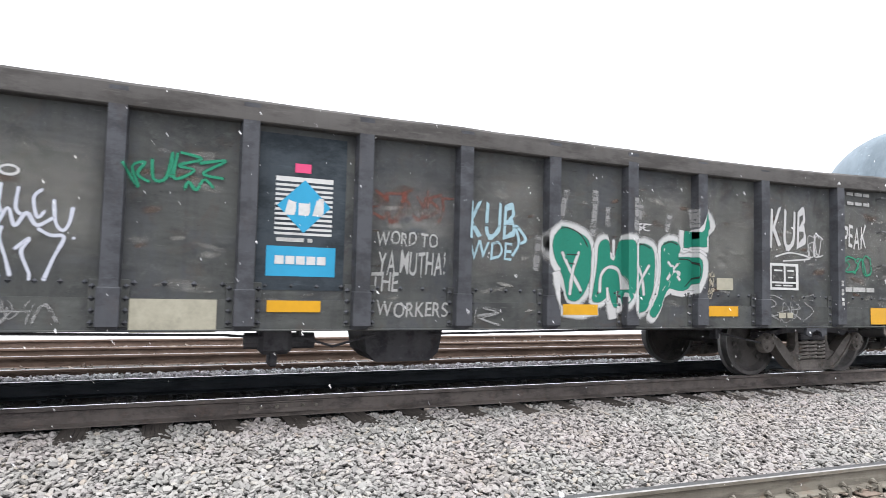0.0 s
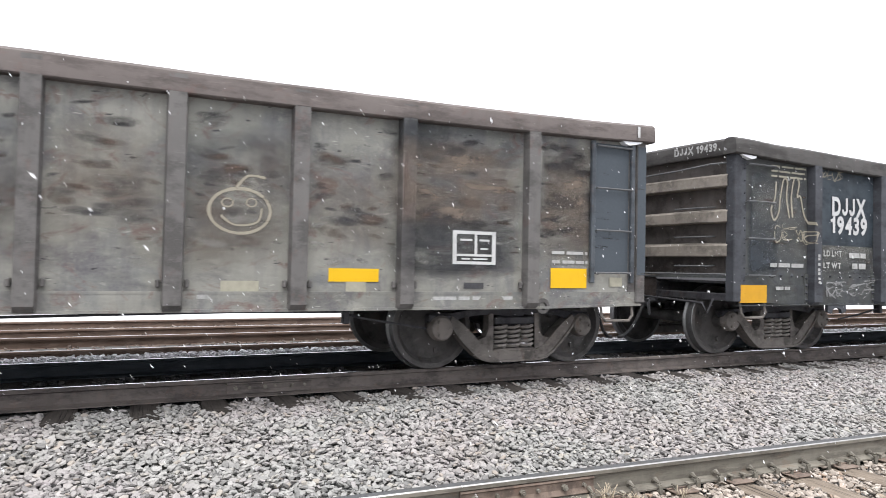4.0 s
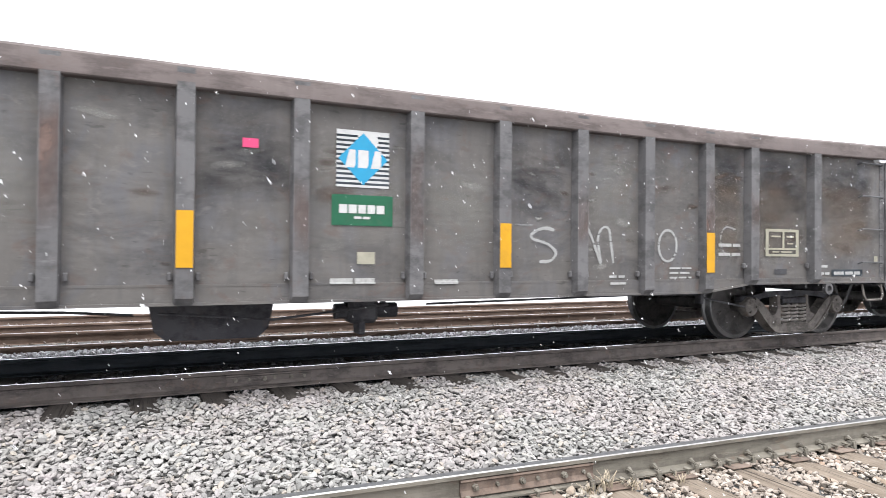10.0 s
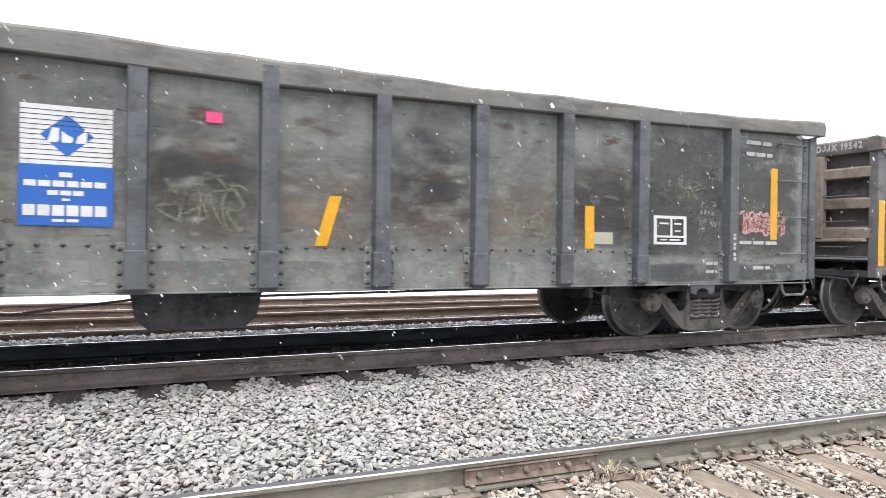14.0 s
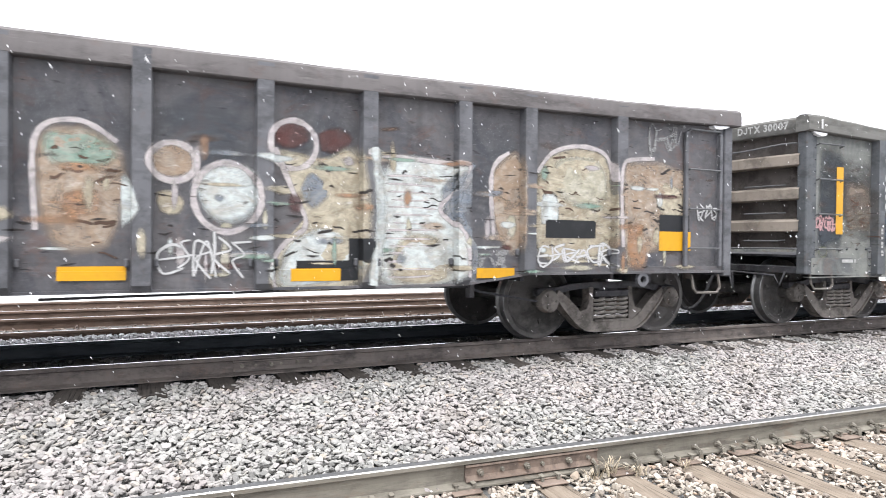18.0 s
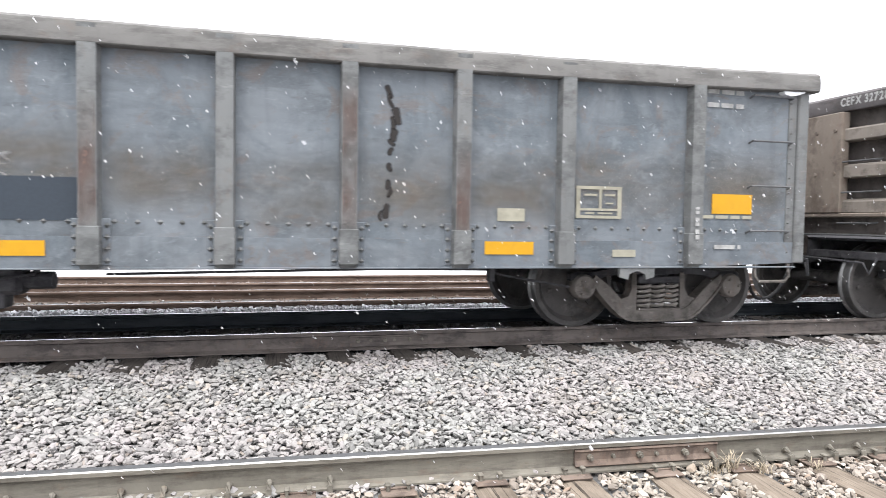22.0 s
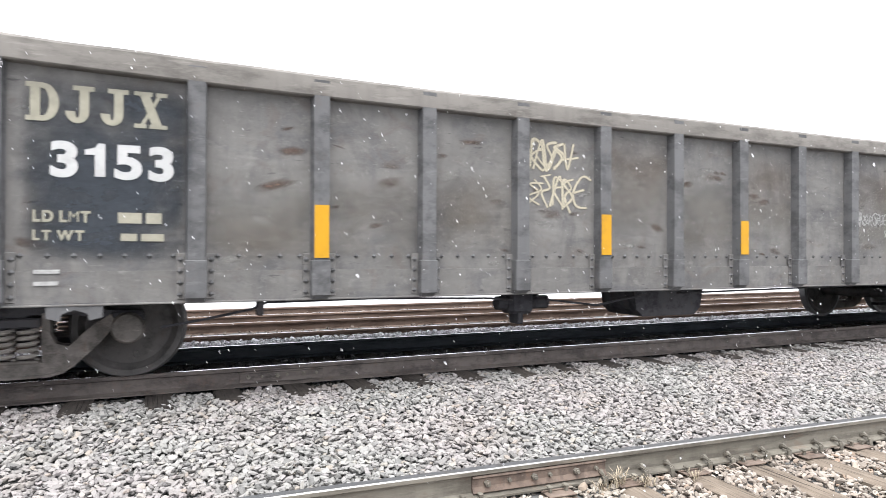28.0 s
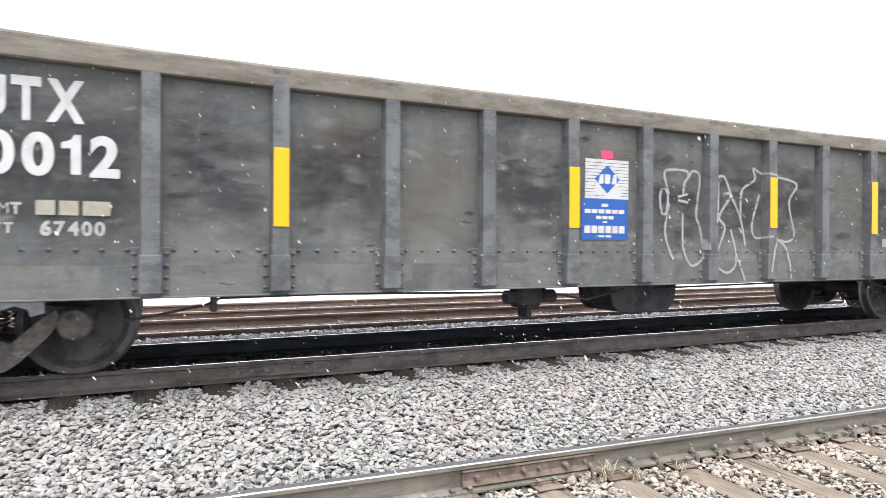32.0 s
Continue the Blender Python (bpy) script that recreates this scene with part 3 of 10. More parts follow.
def end_panel(car, x_end, mat):
    """A riveted steel plate over the middle of a flat end, with a bracket below it."""
    s = Shape()
    s.box(x_end - 0.10, x_end + 0.02, -0.79, 0.95, 1.30, CHORD + 0.01, 0.008)
    plate = part("end_plate", s, mat, car, "tan riveted steel plate")
    r = Shape()
    for y in (-0.70, -0.42, -0.14, 0.14, 0.42, 0.70):
        for z in (1.78, 2.30):
            r.cyl((x_end - 0.10, y, z), (x_end - 0.115, y, z), 0.022, 8)
    tagged(part("rivets", r, mat, plate), kind="stuff")
    part("bottom_rib", Shape().box(x_end - 0.09, x_end + 0.02, -1.40, 0.95, 1.245, 1.297, 0.012), mat, plate)
    part("recessed_sheet", Shape().box(x_end + 0.03, x_end + 0.07, -1.42, 1.42, 1.04, 1.25, 0.004), END_GREY, plate)
    part("bracket", Shape().box(x_end - 0.11, x_end + 0.03, -0.10, 0.10, 0.83, 1.245, 0.012), END_GREY, plate)
    part("grate", Shape().box(x_end - 0.34, x_end - 0.101, 0.42, 1.20, 1.52, 1.56, 0.006), STEEL_DARK, plate)
    part("wire_rail", Shape().tube([(x_end - 0.02, -1.42, 1.03), (x_end - 0.05, -0.9, 1.035), (x_end - 0.05, 0.1, 1.03), (x_end - 0.02, 1.3, 1.035)], 0.012, 6), GRAB, plate)
    for z in (1.02, 1.36, 1.70, 2.04, 2.38):
        part("far_rung", Shape().tube([(x_end, 1.44, z), (x_end - 0.10, 1.44, z), (x_end - 0.10, 1.04, z), (x_end, 1.04, z)], 0.012, 6), GRAB, plate)
    part("ladder_rail", Shape().box(x_end - 0.115, x_end - 0.07, 1.02, 1.06, 0.85, CHORD, 0.006), STEEL_DARK, plate)


def build_truck_meshes():
    out = {}
    s = Shape()
    s.box(-0.17, 0.17, -1.0, 1.0, 0.44, 0.62, 0.03)
    s.box(-0.22, 0.22, -0.45, 0.45, 0.60, 0.72, 0.02)
    s.box(-0.55, 0.55, -0.06, 0.06, 0.22, 0.27, 0.01)
    out["bolster"] = s.mesh("truck", STEEL_DARK)
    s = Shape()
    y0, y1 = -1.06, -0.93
    # The top member is coloured darker for the shade below the car side.
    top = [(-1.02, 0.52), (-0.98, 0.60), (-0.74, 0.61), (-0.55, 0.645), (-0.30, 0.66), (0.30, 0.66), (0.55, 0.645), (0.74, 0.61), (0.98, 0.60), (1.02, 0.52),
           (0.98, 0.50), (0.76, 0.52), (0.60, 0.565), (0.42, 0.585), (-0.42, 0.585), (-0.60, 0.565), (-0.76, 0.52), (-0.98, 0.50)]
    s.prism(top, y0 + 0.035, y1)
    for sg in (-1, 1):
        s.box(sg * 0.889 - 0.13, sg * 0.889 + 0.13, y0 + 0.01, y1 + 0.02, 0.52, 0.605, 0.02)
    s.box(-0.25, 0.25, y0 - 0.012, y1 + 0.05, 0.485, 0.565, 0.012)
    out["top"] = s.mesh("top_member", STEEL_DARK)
    s = Shape()
    low = [(0.80, 0.50), (0.71, 0.375), (0.60, 0.26), (0.50, 0.165), (0.41, 0.105), (0.31, 0.082), (0.0, 0.078)]
    upp = [(0.76, 0.58), (0.64, 0.50), (0.53, 0.40), (0.44, 0.31), (0.365, 0.24), (0.29, 0.205), (0.0, 0.20)]
    for sg in (-1, 1):
        for k in range(6):
            quad = [(sg * low[k][0], low[k][1]), (sg * upp[k][0], upp[k][1]), (sg * upp[k + 1][0], upp[k + 1][1]), (sg * low[k + 1][0], low[k + 1][1])]
            s.prism(quad[::sg], y0 - 0.012, y1)
            rim = [(sg * low[k][0], low[k][1]), (sg * (low[k][0] - 0.012), low[k][1] + 0.022), (sg * (low[k + 1][0] - 0.012), low[k + 1][1] + 0.022), (sg * low[k + 1][0], low[k + 1][1])]
            s.prism(rim[::sg], y0 - 0.030, y0 - 0.010)
        s.prism([(sg * 0.262, 0.60), (sg * 0.315, 0.60), (sg * 0.335, 0.22), (sg * 0.262, 0.20)][::sg], y0 + 0.012, y1 + 0.01)
    s.box(-0.25, 0.25, y0 - 0.02, y1 + 0.05, 0.195, 0.222, 0.006)
    for sg in (-1, 1):
        s.prism([(sg * 0.262, 0.47), (sg * 0.31, 0.46), (sg * 0.36, 0.35), (sg * 0.46, 0.32), (sg * 0.42, 0.24), (sg * 0.262, 0.18)][::sg], y0 + 0.002, y1)
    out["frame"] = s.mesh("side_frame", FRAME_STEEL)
    s = Shape()
    pts = []
    for k in range(64):
        a = k / 63 * 5.2 * 2 * math.pi
        pts.append((0.066 * math.cos(a), 0.066 * math.sin(a), 0.222 + 0.26 * k / 63))
    s.tube(pts, 0.0175, 6)
    out["spring"] = s.mesh("spring", SPRING, True)
    s = Shape()
    R = 0.457
    for sg in (-1, 1):
        yo = sg * 0.83
        prof = [(0.09, yo - sg * 0.005), (0.15, yo - sg * 0.02), (0.19, yo - sg * 0.055), (0.35, yo - sg * 0.075), (0.385, yo - sg * 0.03), (0.40, yo), (R - 0.008, yo)]
        s.slot = 0
        s.lathe(prof, 40)
        s.slot = 1
        s.lathe([(R - 0.008, yo), (R, yo - sg * 0.008), (R + 0.003, yo - sg * 0.10), (R + 0.026, yo - sg * 0.118), (R + 0.024, yo - sg * 0.136), (R - 0.02, yo - sg * 0.14)], 40)
        s.slot = 0
        s.lathe([(R - 0.02, yo - sg * 0.14), (0.38, yo - sg * 0.135), (0.34, yo - sg * 0.10), (0.16, yo - sg * 0.14), (0.09, yo - sg * 0.16)], 40)
        for k in range(3):
            a = k * 2.1 + 0.4
            s.box(-0.02, 0.02, yo - sg * 0.04 - 0.01, yo - sg * 0.04 + 0.01, 0.24, 0.30, 0.004, Matrix.Rotation(a, 4, "Y"))
    s.cyl((0, -1.02, 0), (0, 1.02, 0), 0.085, 16)
    out["wheelset"] = s.mesh("wheelset", [WHEEL_STEEL, TREAD], True)
    s = Shape()
    s.lathe([(0.135, 0.0), (0.135, -0.07), (0.115, -0.10), (0.07, -0.112), (0.001, -0.114)], 18)
    for k in range(3):
        a = k * 2.094
        s.cyl((0.075 * math.cos(a), -0.105, 0.075 * math.sin(a)), (0.075 * math.cos(a), -0.128, 0.075 * math.sin(a)), 0.017, 6)
    out["cap"] = s.mesh("bearing_cap", FRAME_STEEL, True)
    return out


TRUCK = build_truck_meshes()
WHEELSETS = []


def add_truck(car, x):
    truck = part("truck", TRUCK["bolster"], None, car, at=(x, 0, 0))
    for sy in (1, -1):
        fr = part("side_frame", TRUCK["frame"], None, truck)
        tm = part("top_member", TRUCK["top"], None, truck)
        fr.rotation_euler[2] = tm.rotation_euler[2] = 0 if sy > 0 else math.pi
        for k in (-1, 0, 1):
            part("spring", TRUCK["spring"], None, truck, at=(k * 0.165, -sy * 1.03, 0))
        for sx in (-1, 1):
            cp = part("bearing_cap", TRUCK["cap"], None, truck, at=(sx * 0.889, -sy * 1.0, 0.457))
            cp.rotation_euler[2] = 0 if sy > 0 else math.pi
    for sx in (-1, 1):
        ws = part("wheelset", TRUCK["wheelset"], None, truck, at=(sx * 0.889, 0, 0.457))
        WHEELSETS.append((ws, sx * 0.889))
    return truck


def add_coupler(car, x, sign):
    """A cast knuckle coupler that faces outwards along x."""
    def block(x0, x1, y0, y1, z0, z1, c):
        sh = Shape().box(x0, x1, y0, y1, z0, z1, c)
        if sign < 0:
            sh.v = [(-a, -b, d) for a, b, d in sh.v]
        return sh

    head = part("coupler", block(0.30, 0.47, -0.13, 0.11, 0.765, 0.985, 0.035), COUPLER_RUST, car, "rusty brown cast knuckle coupler", at=(x, 0, 0))
    part("striker", block(-0.14, 0.10, -0.20, 0.20, 0.72, 1.02, 0.02), COUPLER_RUST, head)
    part("shank", block(0.08, 0.32, -0.075, 0.075, 0.79, 0.955, 0.02), COUPLER_RUST, head)
    part("guard_arm", block(0.42, 0.68, 0.03, 0.13, 0.78, 0.975, 0.03), COUPLER_RUST, head)
    part("knuckle", block(0.45, 0.64, -0.15, -0.02, 0.70, 1.0, 0.04), COUPLER_RUST, head)
    part("lock_lifter", block(0.36, 0.44, -0.05, 0.05, 0.60, 0.77, 0.015), COUPLER_RUST, head)
    return head


def brake_wheel(car, x_end, sign, y, rim=True):
    s = Shape()
    n = 24
    if rim:
        s.tube([(sign * 0.24, 0.25 * math.cos(2 * math.pi * k / n), 0.25 * math.sin(2 * math.pi * k / n)) for k in range(n + 1)], 0.014, 6)
        for k in range(5):
            a = 2 * math.pi * k / 5
            s.cyl((sign * 0.21, 0, 0), (sign * 0.24, 0.25 * math.cos(a), 0.25 * math.sin(a)), 0.011, 6)
    s.cyl((0.0, 0, 0), (sign * 0.25 if rim else sign * 0.19, 0, 0), 0.022 if rim else 0.04, 8)
    w = part("brake_wheel" if rim else "brake_spindle", s, RUNG, car, "dark steel brake wheel on its spindle" if rim else "", at=(x_end, y, 1.96), smooth=True)
    h = Shape()
    h.box(-0.11, 0.11, -0.13, 0.13, -0.22, 0.17, 0.04)
    h.cyl((-0.02 * sign, 0, -0.05), (sign * 0.17, 0, -0.05), 0.16, 16)
    part("brake_housing", h, STEEL_DARK, w, "dark cast brake gear housing", smooth=True)
    c = Shape()
    for k in range(17):
        c.box(-0.018, 0.018, -0.012, 0.012, -0.25 - 0.045 * k, -0.215 - 0.045 * k, 0.006)
    part("chain", c, STEEL_DARK, w, "hanging dark brake chain")
    return w


def gondola(label, x_left, length, kind, sheet, trim, chord_mat, end_mat, seed, wave=0.02, wheels=(), gear=(8.0, 8.95, 6.2), group="gondola train"):
    car = thing("gondola_car", label, "railway car", group)
    posts = posts_of(seed)
    z0 = LAP - 0.02 if kind == 1 else 0.80
    pm = post_shape(kind, 0.70 if kind == 1 else 0.70, CHORD + 0.10).mesh("side_post", trim)
    pm_end = post_shape(kind, 0.70 if kind == 1 else 0.795, CHORD + 0.10).mesh("side_post", trim)
    sheet_me = sheet_shape(length, kind, seed, z0).mesh("side_sheet", sheet, True)
    sill_me = sill_shape(length, kind).mesh("side_sill", sheet)
    chord_me = chord_shape(length, seed, wave).mesh("top_chord", chord_mat, True)
    flange_me = flange_shape(0.70).mesh("flange", sheet)
    rivet_me = rivet_shape(length, kind, 0.70, posts).mesh("rivets", trim)
    cp = Shape()
    cp.box(0.0, 0.13, -HALF - 0.035, -HALF + 0.10, 0.74, CHORD + 0.10, 0.012)
    cp.box(0.13, 0.23, -HALF - 0.010, -HALF + 0.01, 0.78, CHORD + 0.08, 0.004)
    cp_me = cp.mesh("corner_post", trim)
    for far in (0, 1):
        turn = math.pi if far else 0.0

        def put(name, me, x=0.0):
            o = part(name, me, None, car, at=((length - x) if far else x, 0, 0))
            o.rotation_euler[2] = turn
            return o

        put("side_sheet", sheet_me)
        put("side_sill", sill_me)
        put("top_chord", chord_me)
        tagged(put("rivets", rivet_me), kind="stuff")
        put("corner_post", cp_me)
        for p in posts:
            o = put("side_post", pm_end if (kind == 2 and (p < 3.0 or p > length - 3.0)) else pm, p)
            o.location.y = HALF if far else -HALF
            if kind == 1:
                part("flange", flange_me, None, o)
    cp2 = Shape()
    cp2.v, cp2.f, cp2.mi = [(length - x, y, z) for x, y, z in cp.v], cp.f, cp.mi
    cp2_me = cp2.mesh("corner_post", trim)
    part("corner_post", cp2_me, None, car)
    o = part("corner_post", cp2_me, None, car, at=(length, 0, 0))
    o.rotation_euler[2] = math.pi
    for sign, xe in ((-1, 0.06), (1, length - 0.06)):
        bow = (0.0 if kind == 2 else 0.07) if sign > 0 else 0.07 if kind == 2 else BOW
        xr = xe - 0.075 if sign > 0 else xe
        # Recessed wall darker than its ribs: the shade is put into the colour.
        wall = part("end_wall", end_wall_shape(sign, xr, bow), END_GREY, car)
        for z in (1.375, 1.80, 2.245):
            part("end_rib", end_rib_shape(sign, xr, z, bow), end_mat, wall, smooth=True)
        part("end_chord", end_chord_shape(sign, xr if sign > 0 else xe, bow, RISE[seed]), chord_mat, car, smooth=True)
        if kind == 2 and sign < 0:
            end_panel(car, xe - 0.06, END_TAN)
        for k in range(3):
            z = 1.235 + 0.37 * k
            rung = Shape().tube([(xr, -1.2, z - 0.05), (xr + sign * (bow * 0.37 + 0.08), -1.2, z - 0.06), (xr + sign * (bow * 0.75 + 0.08), -0.75, z - 0.06), (xr + sign * bow * 0.7, -0.75, z - 0.05)], 0.011, 6)
            part("grab_iron", rung, GRAB, car)
        s = Shape()
        s.box(min(xe, xe + sign * 0.03), max(xe, xe + sign * 0.03), -1.46, 1.46, 0.74, 0.84, 0.012)
        part("end_sill", s, STEEL_DARK, car)
        part("body_bolster", Shape().box(min(xe - sign * 0.95, xe - sign * 1.05), max(xe - sign * 0.95, xe - sign * 1.05), -1.3, 1.3, 0.66, 0.955, 0.01), STEEL_DARK, car)
        if kind != 2:
            xo = xe + sign * (bow + 0.06)
            part("crossover_platform", Shape().box(min(xr, xo + sign * 0.20), max(xr, xo + sign * 0.20), -0.25, 1.25, 1.035, 1.065, 0.006), FRAME_STEEL, car)
            part("platform_rail", Shape().tube([(xr, -1.44, 1.07), (xr + sign * 0.12, -1.40, 1.075), (xo + sign * 0.14, -0.30, 1.07)], 0.013, 6), GRAB, car)
            part("end_rail", Shape().tube([(xr, -1.42, CHORD - 0.04), (xr + sign * (bow * 0.3 + 0.08), -1.25, CHORD - 0.05), (xr + sign * (bow * 0.75 + 0.09), -0.8, CHORD - 0.09), (xr + sign * (bow + 0.09), 0.0, CHORD - 0.10), (xr + sign * (bow * 0.4 + 0.08), 1.2, CHORD - 0.06)], 0.012, 6), GRAB, car)
        if seed == 2 and sign < 0:
            part("hand_rail", Shape().tube([(xo - 0.02, -1.25, 1.06), (xo - 0.04, -1.25, 1.52), (xo - 0.06, -0.85, 1.53), (xo - 0.06, -0.85, 1.06)], 0.014, 6), RUNG, car)
        cpl = add_coupler(car, xe + sign * 0.14, sign)
        s = Shape()
        s.tube([(sign * 0.05, -0.30, 0.73), (sign * 0.17, -0.30, 0.70), (sign * 0.23, -0.30, 0.60), (sign * 0.30, -0.28, 0.43), (sign * 0.38, -0.25, 0.29), (sign * 0.48, -0.22, 0.20), (sign * 0.56, -0.20, 0.19)], 0.022, 8)
        s.cyl((sign * 0.02, -0.30, 0.70), (sign * 0.13, -0.30, 0.68), 0.034, 8)
        part("air_hose", s, RUBBER, cpl, "black rubber air hose", smooth=True)
        s = Shape()
        s.tube([(sign * 0.10, -1.40, 0.78), (sign * 0.16, -1.36, 0.60), (sign * 0.18, -1.30, 0.72), (sign * 0.20, -0.25, 0.76), (sign * 0.46, -0.10, 0.80)], 0.014, 6)
        part("uncoupling_lever", s, RUNG, cpl)
        s = Shape()
        a, b = (0.16, 0.58) if sign < 0 else (length - 0.58, length - 0.16)
        s.tube([(a, -HALF + 0.02, 0.76), (a, -HALF - 0.01, 0.60), (a + 0.05, -HALF - 0.01, 0.545), (b - 0.05, -HALF - 0.01, 0.545), (b, -HALF - 0.01, 0.60), (b, -HALF + 0.02, 0.76)], 0.017, 6)
        part("step", s, FRAME_STEEL, car, smooth=True)
        for k in range(4):
            z = 1.07 + 0.46 * k
            s = Shape()
            a, b = (0.22, 0.70) if sign < 0 else (length - 0.70, length - 0.22)
            s.tube([(a, -HALF, z - 0.02), (a, -HALF - 0.055, z), (b, -HALF - 0.055, z), (b, -HALF, z - 0.02)], 0.011, 6)
            part("grab_iron", s, GRAB, car)
        part("cross_tie_plate", Shape().box(min(xe, xe - sign * 0.55), max(xe, xe - sign * 0.55), -1.3, 1.3, 0.78, 0.80), STEEL_DARK, car)
        lump = Shape().prism([(0.0, 0.0), (0.25, 0.0), (0.262, -0.018), (0.235, -0.045), (0.17, -0.058), (0.07, -0.040), (0.0, -0.015)][::-1], -0.065, 0.02)
        if sign > 0:
            lump.v = [(-x, y, z) for x, y, z in lump.v]
            lump.f = [tuple(reversed(q)) for q in lump.f]
        part("snow_clump", lump, SNOW_CLUMP, car, "small white clump of snow under the rim", at=(0.08 if sign < 0 else length - 0.10, -HALF - 0.01, CHORD + 0.004 + RISE[seed]))
        xt = 1.40 if sign < 0 else length - 1.40
        add_truck(car, xt)
        s = Shape()
        xb = xt + (0.55 if sign < 0 else -0.55)
        if kind == 1:
            s.prism([(xb - 0.19, 0.71), (xb - 0.19, 0.60), (xb - 0.10, 0.575), (xb - 0.085, 0.63), (xb, 0.66), (xb + 0.085, 0.63), (xb + 0.10, 0.575), (xb + 0.19, 0.60), (xb + 0.19, 0.71)], -HALF - 0.02, -HALF + 0.02)
        else:
            s.lathe([(0.042, -0.03), (0.080, -0.03), (0.080, 0.02), (0.042, 0.02), (0.042, -0.03)], 14, (xt + 0.05, -HALF, 0.715))
        part("jacking_pad", s, trim, car)
    s = Shape()
    s.box(0.1, length - 0.1, -HALF + 0.04, HALF - 0.04, 0.96, 0.99)
    part("floor_plate", s, STEEL_DARK, car)
    s = Shape()
    s.box(0.05, length - 0.05, -0.18, 0.18, 0.66, 0.96, 0.01)
    part("centre_sill", s, STEEL_DARK, car)
    bearer = Shape().box(-0.02, 0.02, -HALF + 0.06, -0.181, 0.72, 0.95).mesh("cross_bearer", STEEL_DARK)
    for p in posts:
        part("cross_bearer", bearer, None, car, at=(p, 0, 0))
        part("cross_bearer", bearer, None, car, at=(p, 0, 0)).rotation_euler[2] = math.pi
    g0, g1, gv, low = gear if len(gear) == 4 else (*gear, 0.33)
    s = Shape()
    s.prism([(g0, 0.72), (g1, 0.72), (g1 - 0.06, low + 0.09), (g1 - 0.16, low), (g0 + 0.16, low), (g0 + 0.06, low + 0.09)], -0.95, -0.30)
    part("air_reservoir", s, STEEL_DARK, car, "dark steel brake air reservoir")
    s = Shape()
    s.box(gv, gv + 0.30, -1.12, -0.85, 0.44, 0.72, 0.04)
    s.cyl((gv - 0.12, -1.0, 0.56), (gv + 0.52, -1.0, 0.56), 0.075, 10)
    s.box(gv + 0.10, gv + 0.17, -1.1, -0.9, 0.33, 0.5, 0.01)
    s.box(gv + 0.36, gv + 0.40, -1.05, -0.95, 0.50, 0.74, 0.01)
    part("brake_valve", s, STEEL_DARK, car, "dark cast brake control valve")
    lo, hi = sorted((gv + 0.3, g0))
    lines = ([(2.55, -1.15, 0.46), (2.9, -1.2, 0.52), (3.3, -1.22, 0.60), (3.42, -1.22, 0.655), (4.4, -1.22, 0.665), (lo - 0.6, -1.2, 0.63), (lo - 0.1, -1.05, 0.58)],
             [(hi + 0.6, -0.9, 0.60), (hi + 1.2, -1.15, 0.63), (length - 4.4, -1.22, 0.665), (length - 3.4, -1.22, 0.655), (length - 3.25, -1.22, 0.60), (length - 2.5, -1.15, 0.47)],
             [(lo + 0.1, -1.2, 0.60), ((lo + hi) / 2, -1.22, 0.52), (hi + 0.1, -1.1, 0.62)])
    for pts in lines:
        part("brake_rod", Shape().tube(pts, 0.013, 6), STEEL_DARK, car)
    for x in (3.36, length - 3.36):
        part("rod_hanger", Shape().box(x - 0.03, x + 0.03, -1.26, -1.16, 0.54, 0.74, 0.008), STEEL_DARK, car)
    for end, y in wheels:
        brake_wheel(car, 0.06 - BOW if end == "l" else length - 0.02, -1 if end == "l" else 1, y, kind != 2)
    return car, x_left


def paints(tag, base, pale, dark, rust, amt, trim, chord, end, scratch=0.8, rough=0.6, stain=None):
    sh = old_side(tag + "_side_paint", base, pale, dark, stain or tuple(v * 0.75 for v in base), rust, amt, rough, scratch)
    tr = weathered(tag + "_post_paint", trim, tuple(v * 1.35 for v in trim), tuple(v * 0.6 for v in trim), rust, amt * 0.7, rough, (1, 1, 1.5), 3)
    ch = weathered(tag + "_rim_paint", chord, tuple(v * 1.3 for v in chord), tuple(v * 0.65 for v in chord), rust, amt * 0.6, 0.75, (0.6, 1, 2), 3)
    en = weathered(tag + "_end_paint", end, tuple(v * 1.3 for v in end), tuple(v * 0.55 for v in end), rust, amt, 0.75, (1, 1, 1), 3)
    return sh, tr, ch, en


CARS = []
P_A = paints("charcoal", (0.037, 0.039, 0.038), (0.058, 0.061, 0.058), (0.015, 0.016, 0.018), (0.051, 0.033, 0.024), 0.3, (0.039, 0.041, 0.047), (0.052, 0.049, 0.047), (0.168, 0.149, 0.129), 0.5, stain=(0.037, 0.040, 0.047))
P_B = paints("olive_grey", (0.150, 0.149, 0.132), (0.212, 0.208, 0.186), (0.068, 0.064, 0.075), (0.113, 0.067, 0.059), 0.8, (0.090, 0.085, 0.082), (0.098, 0.084, 0.079), (0.169, 0.140, 0.120), 0.9, stain=(0.106, 0.109, 0.114))
P_C = paints("brown_grey", (0.081, 0.076, 0.072), (0.112, 0.104, 0.098), (0.054, 0.053, 0.054), (0.092, 0.062, 0.053), 0.6, (0.088, 0.086, 0.088), (0.104, 0.087, 0.083), (0.140, 0.117, 0.099), 0.35, stain=(0.091, 0.091, 0.099))
P_D = paints("green_grey", (0.115, 0.119, 0.112), (0.160, 0.163, 0.152), (0.053, 0.059, 0.060), (0.102, 0.068, 0.052), 0.5, (0.060, 0.064, 0.069), (0.094, 0.092, 0.086), (0.176, 0.152, 0.129), stain=(0.056, 0.060, 0.067))
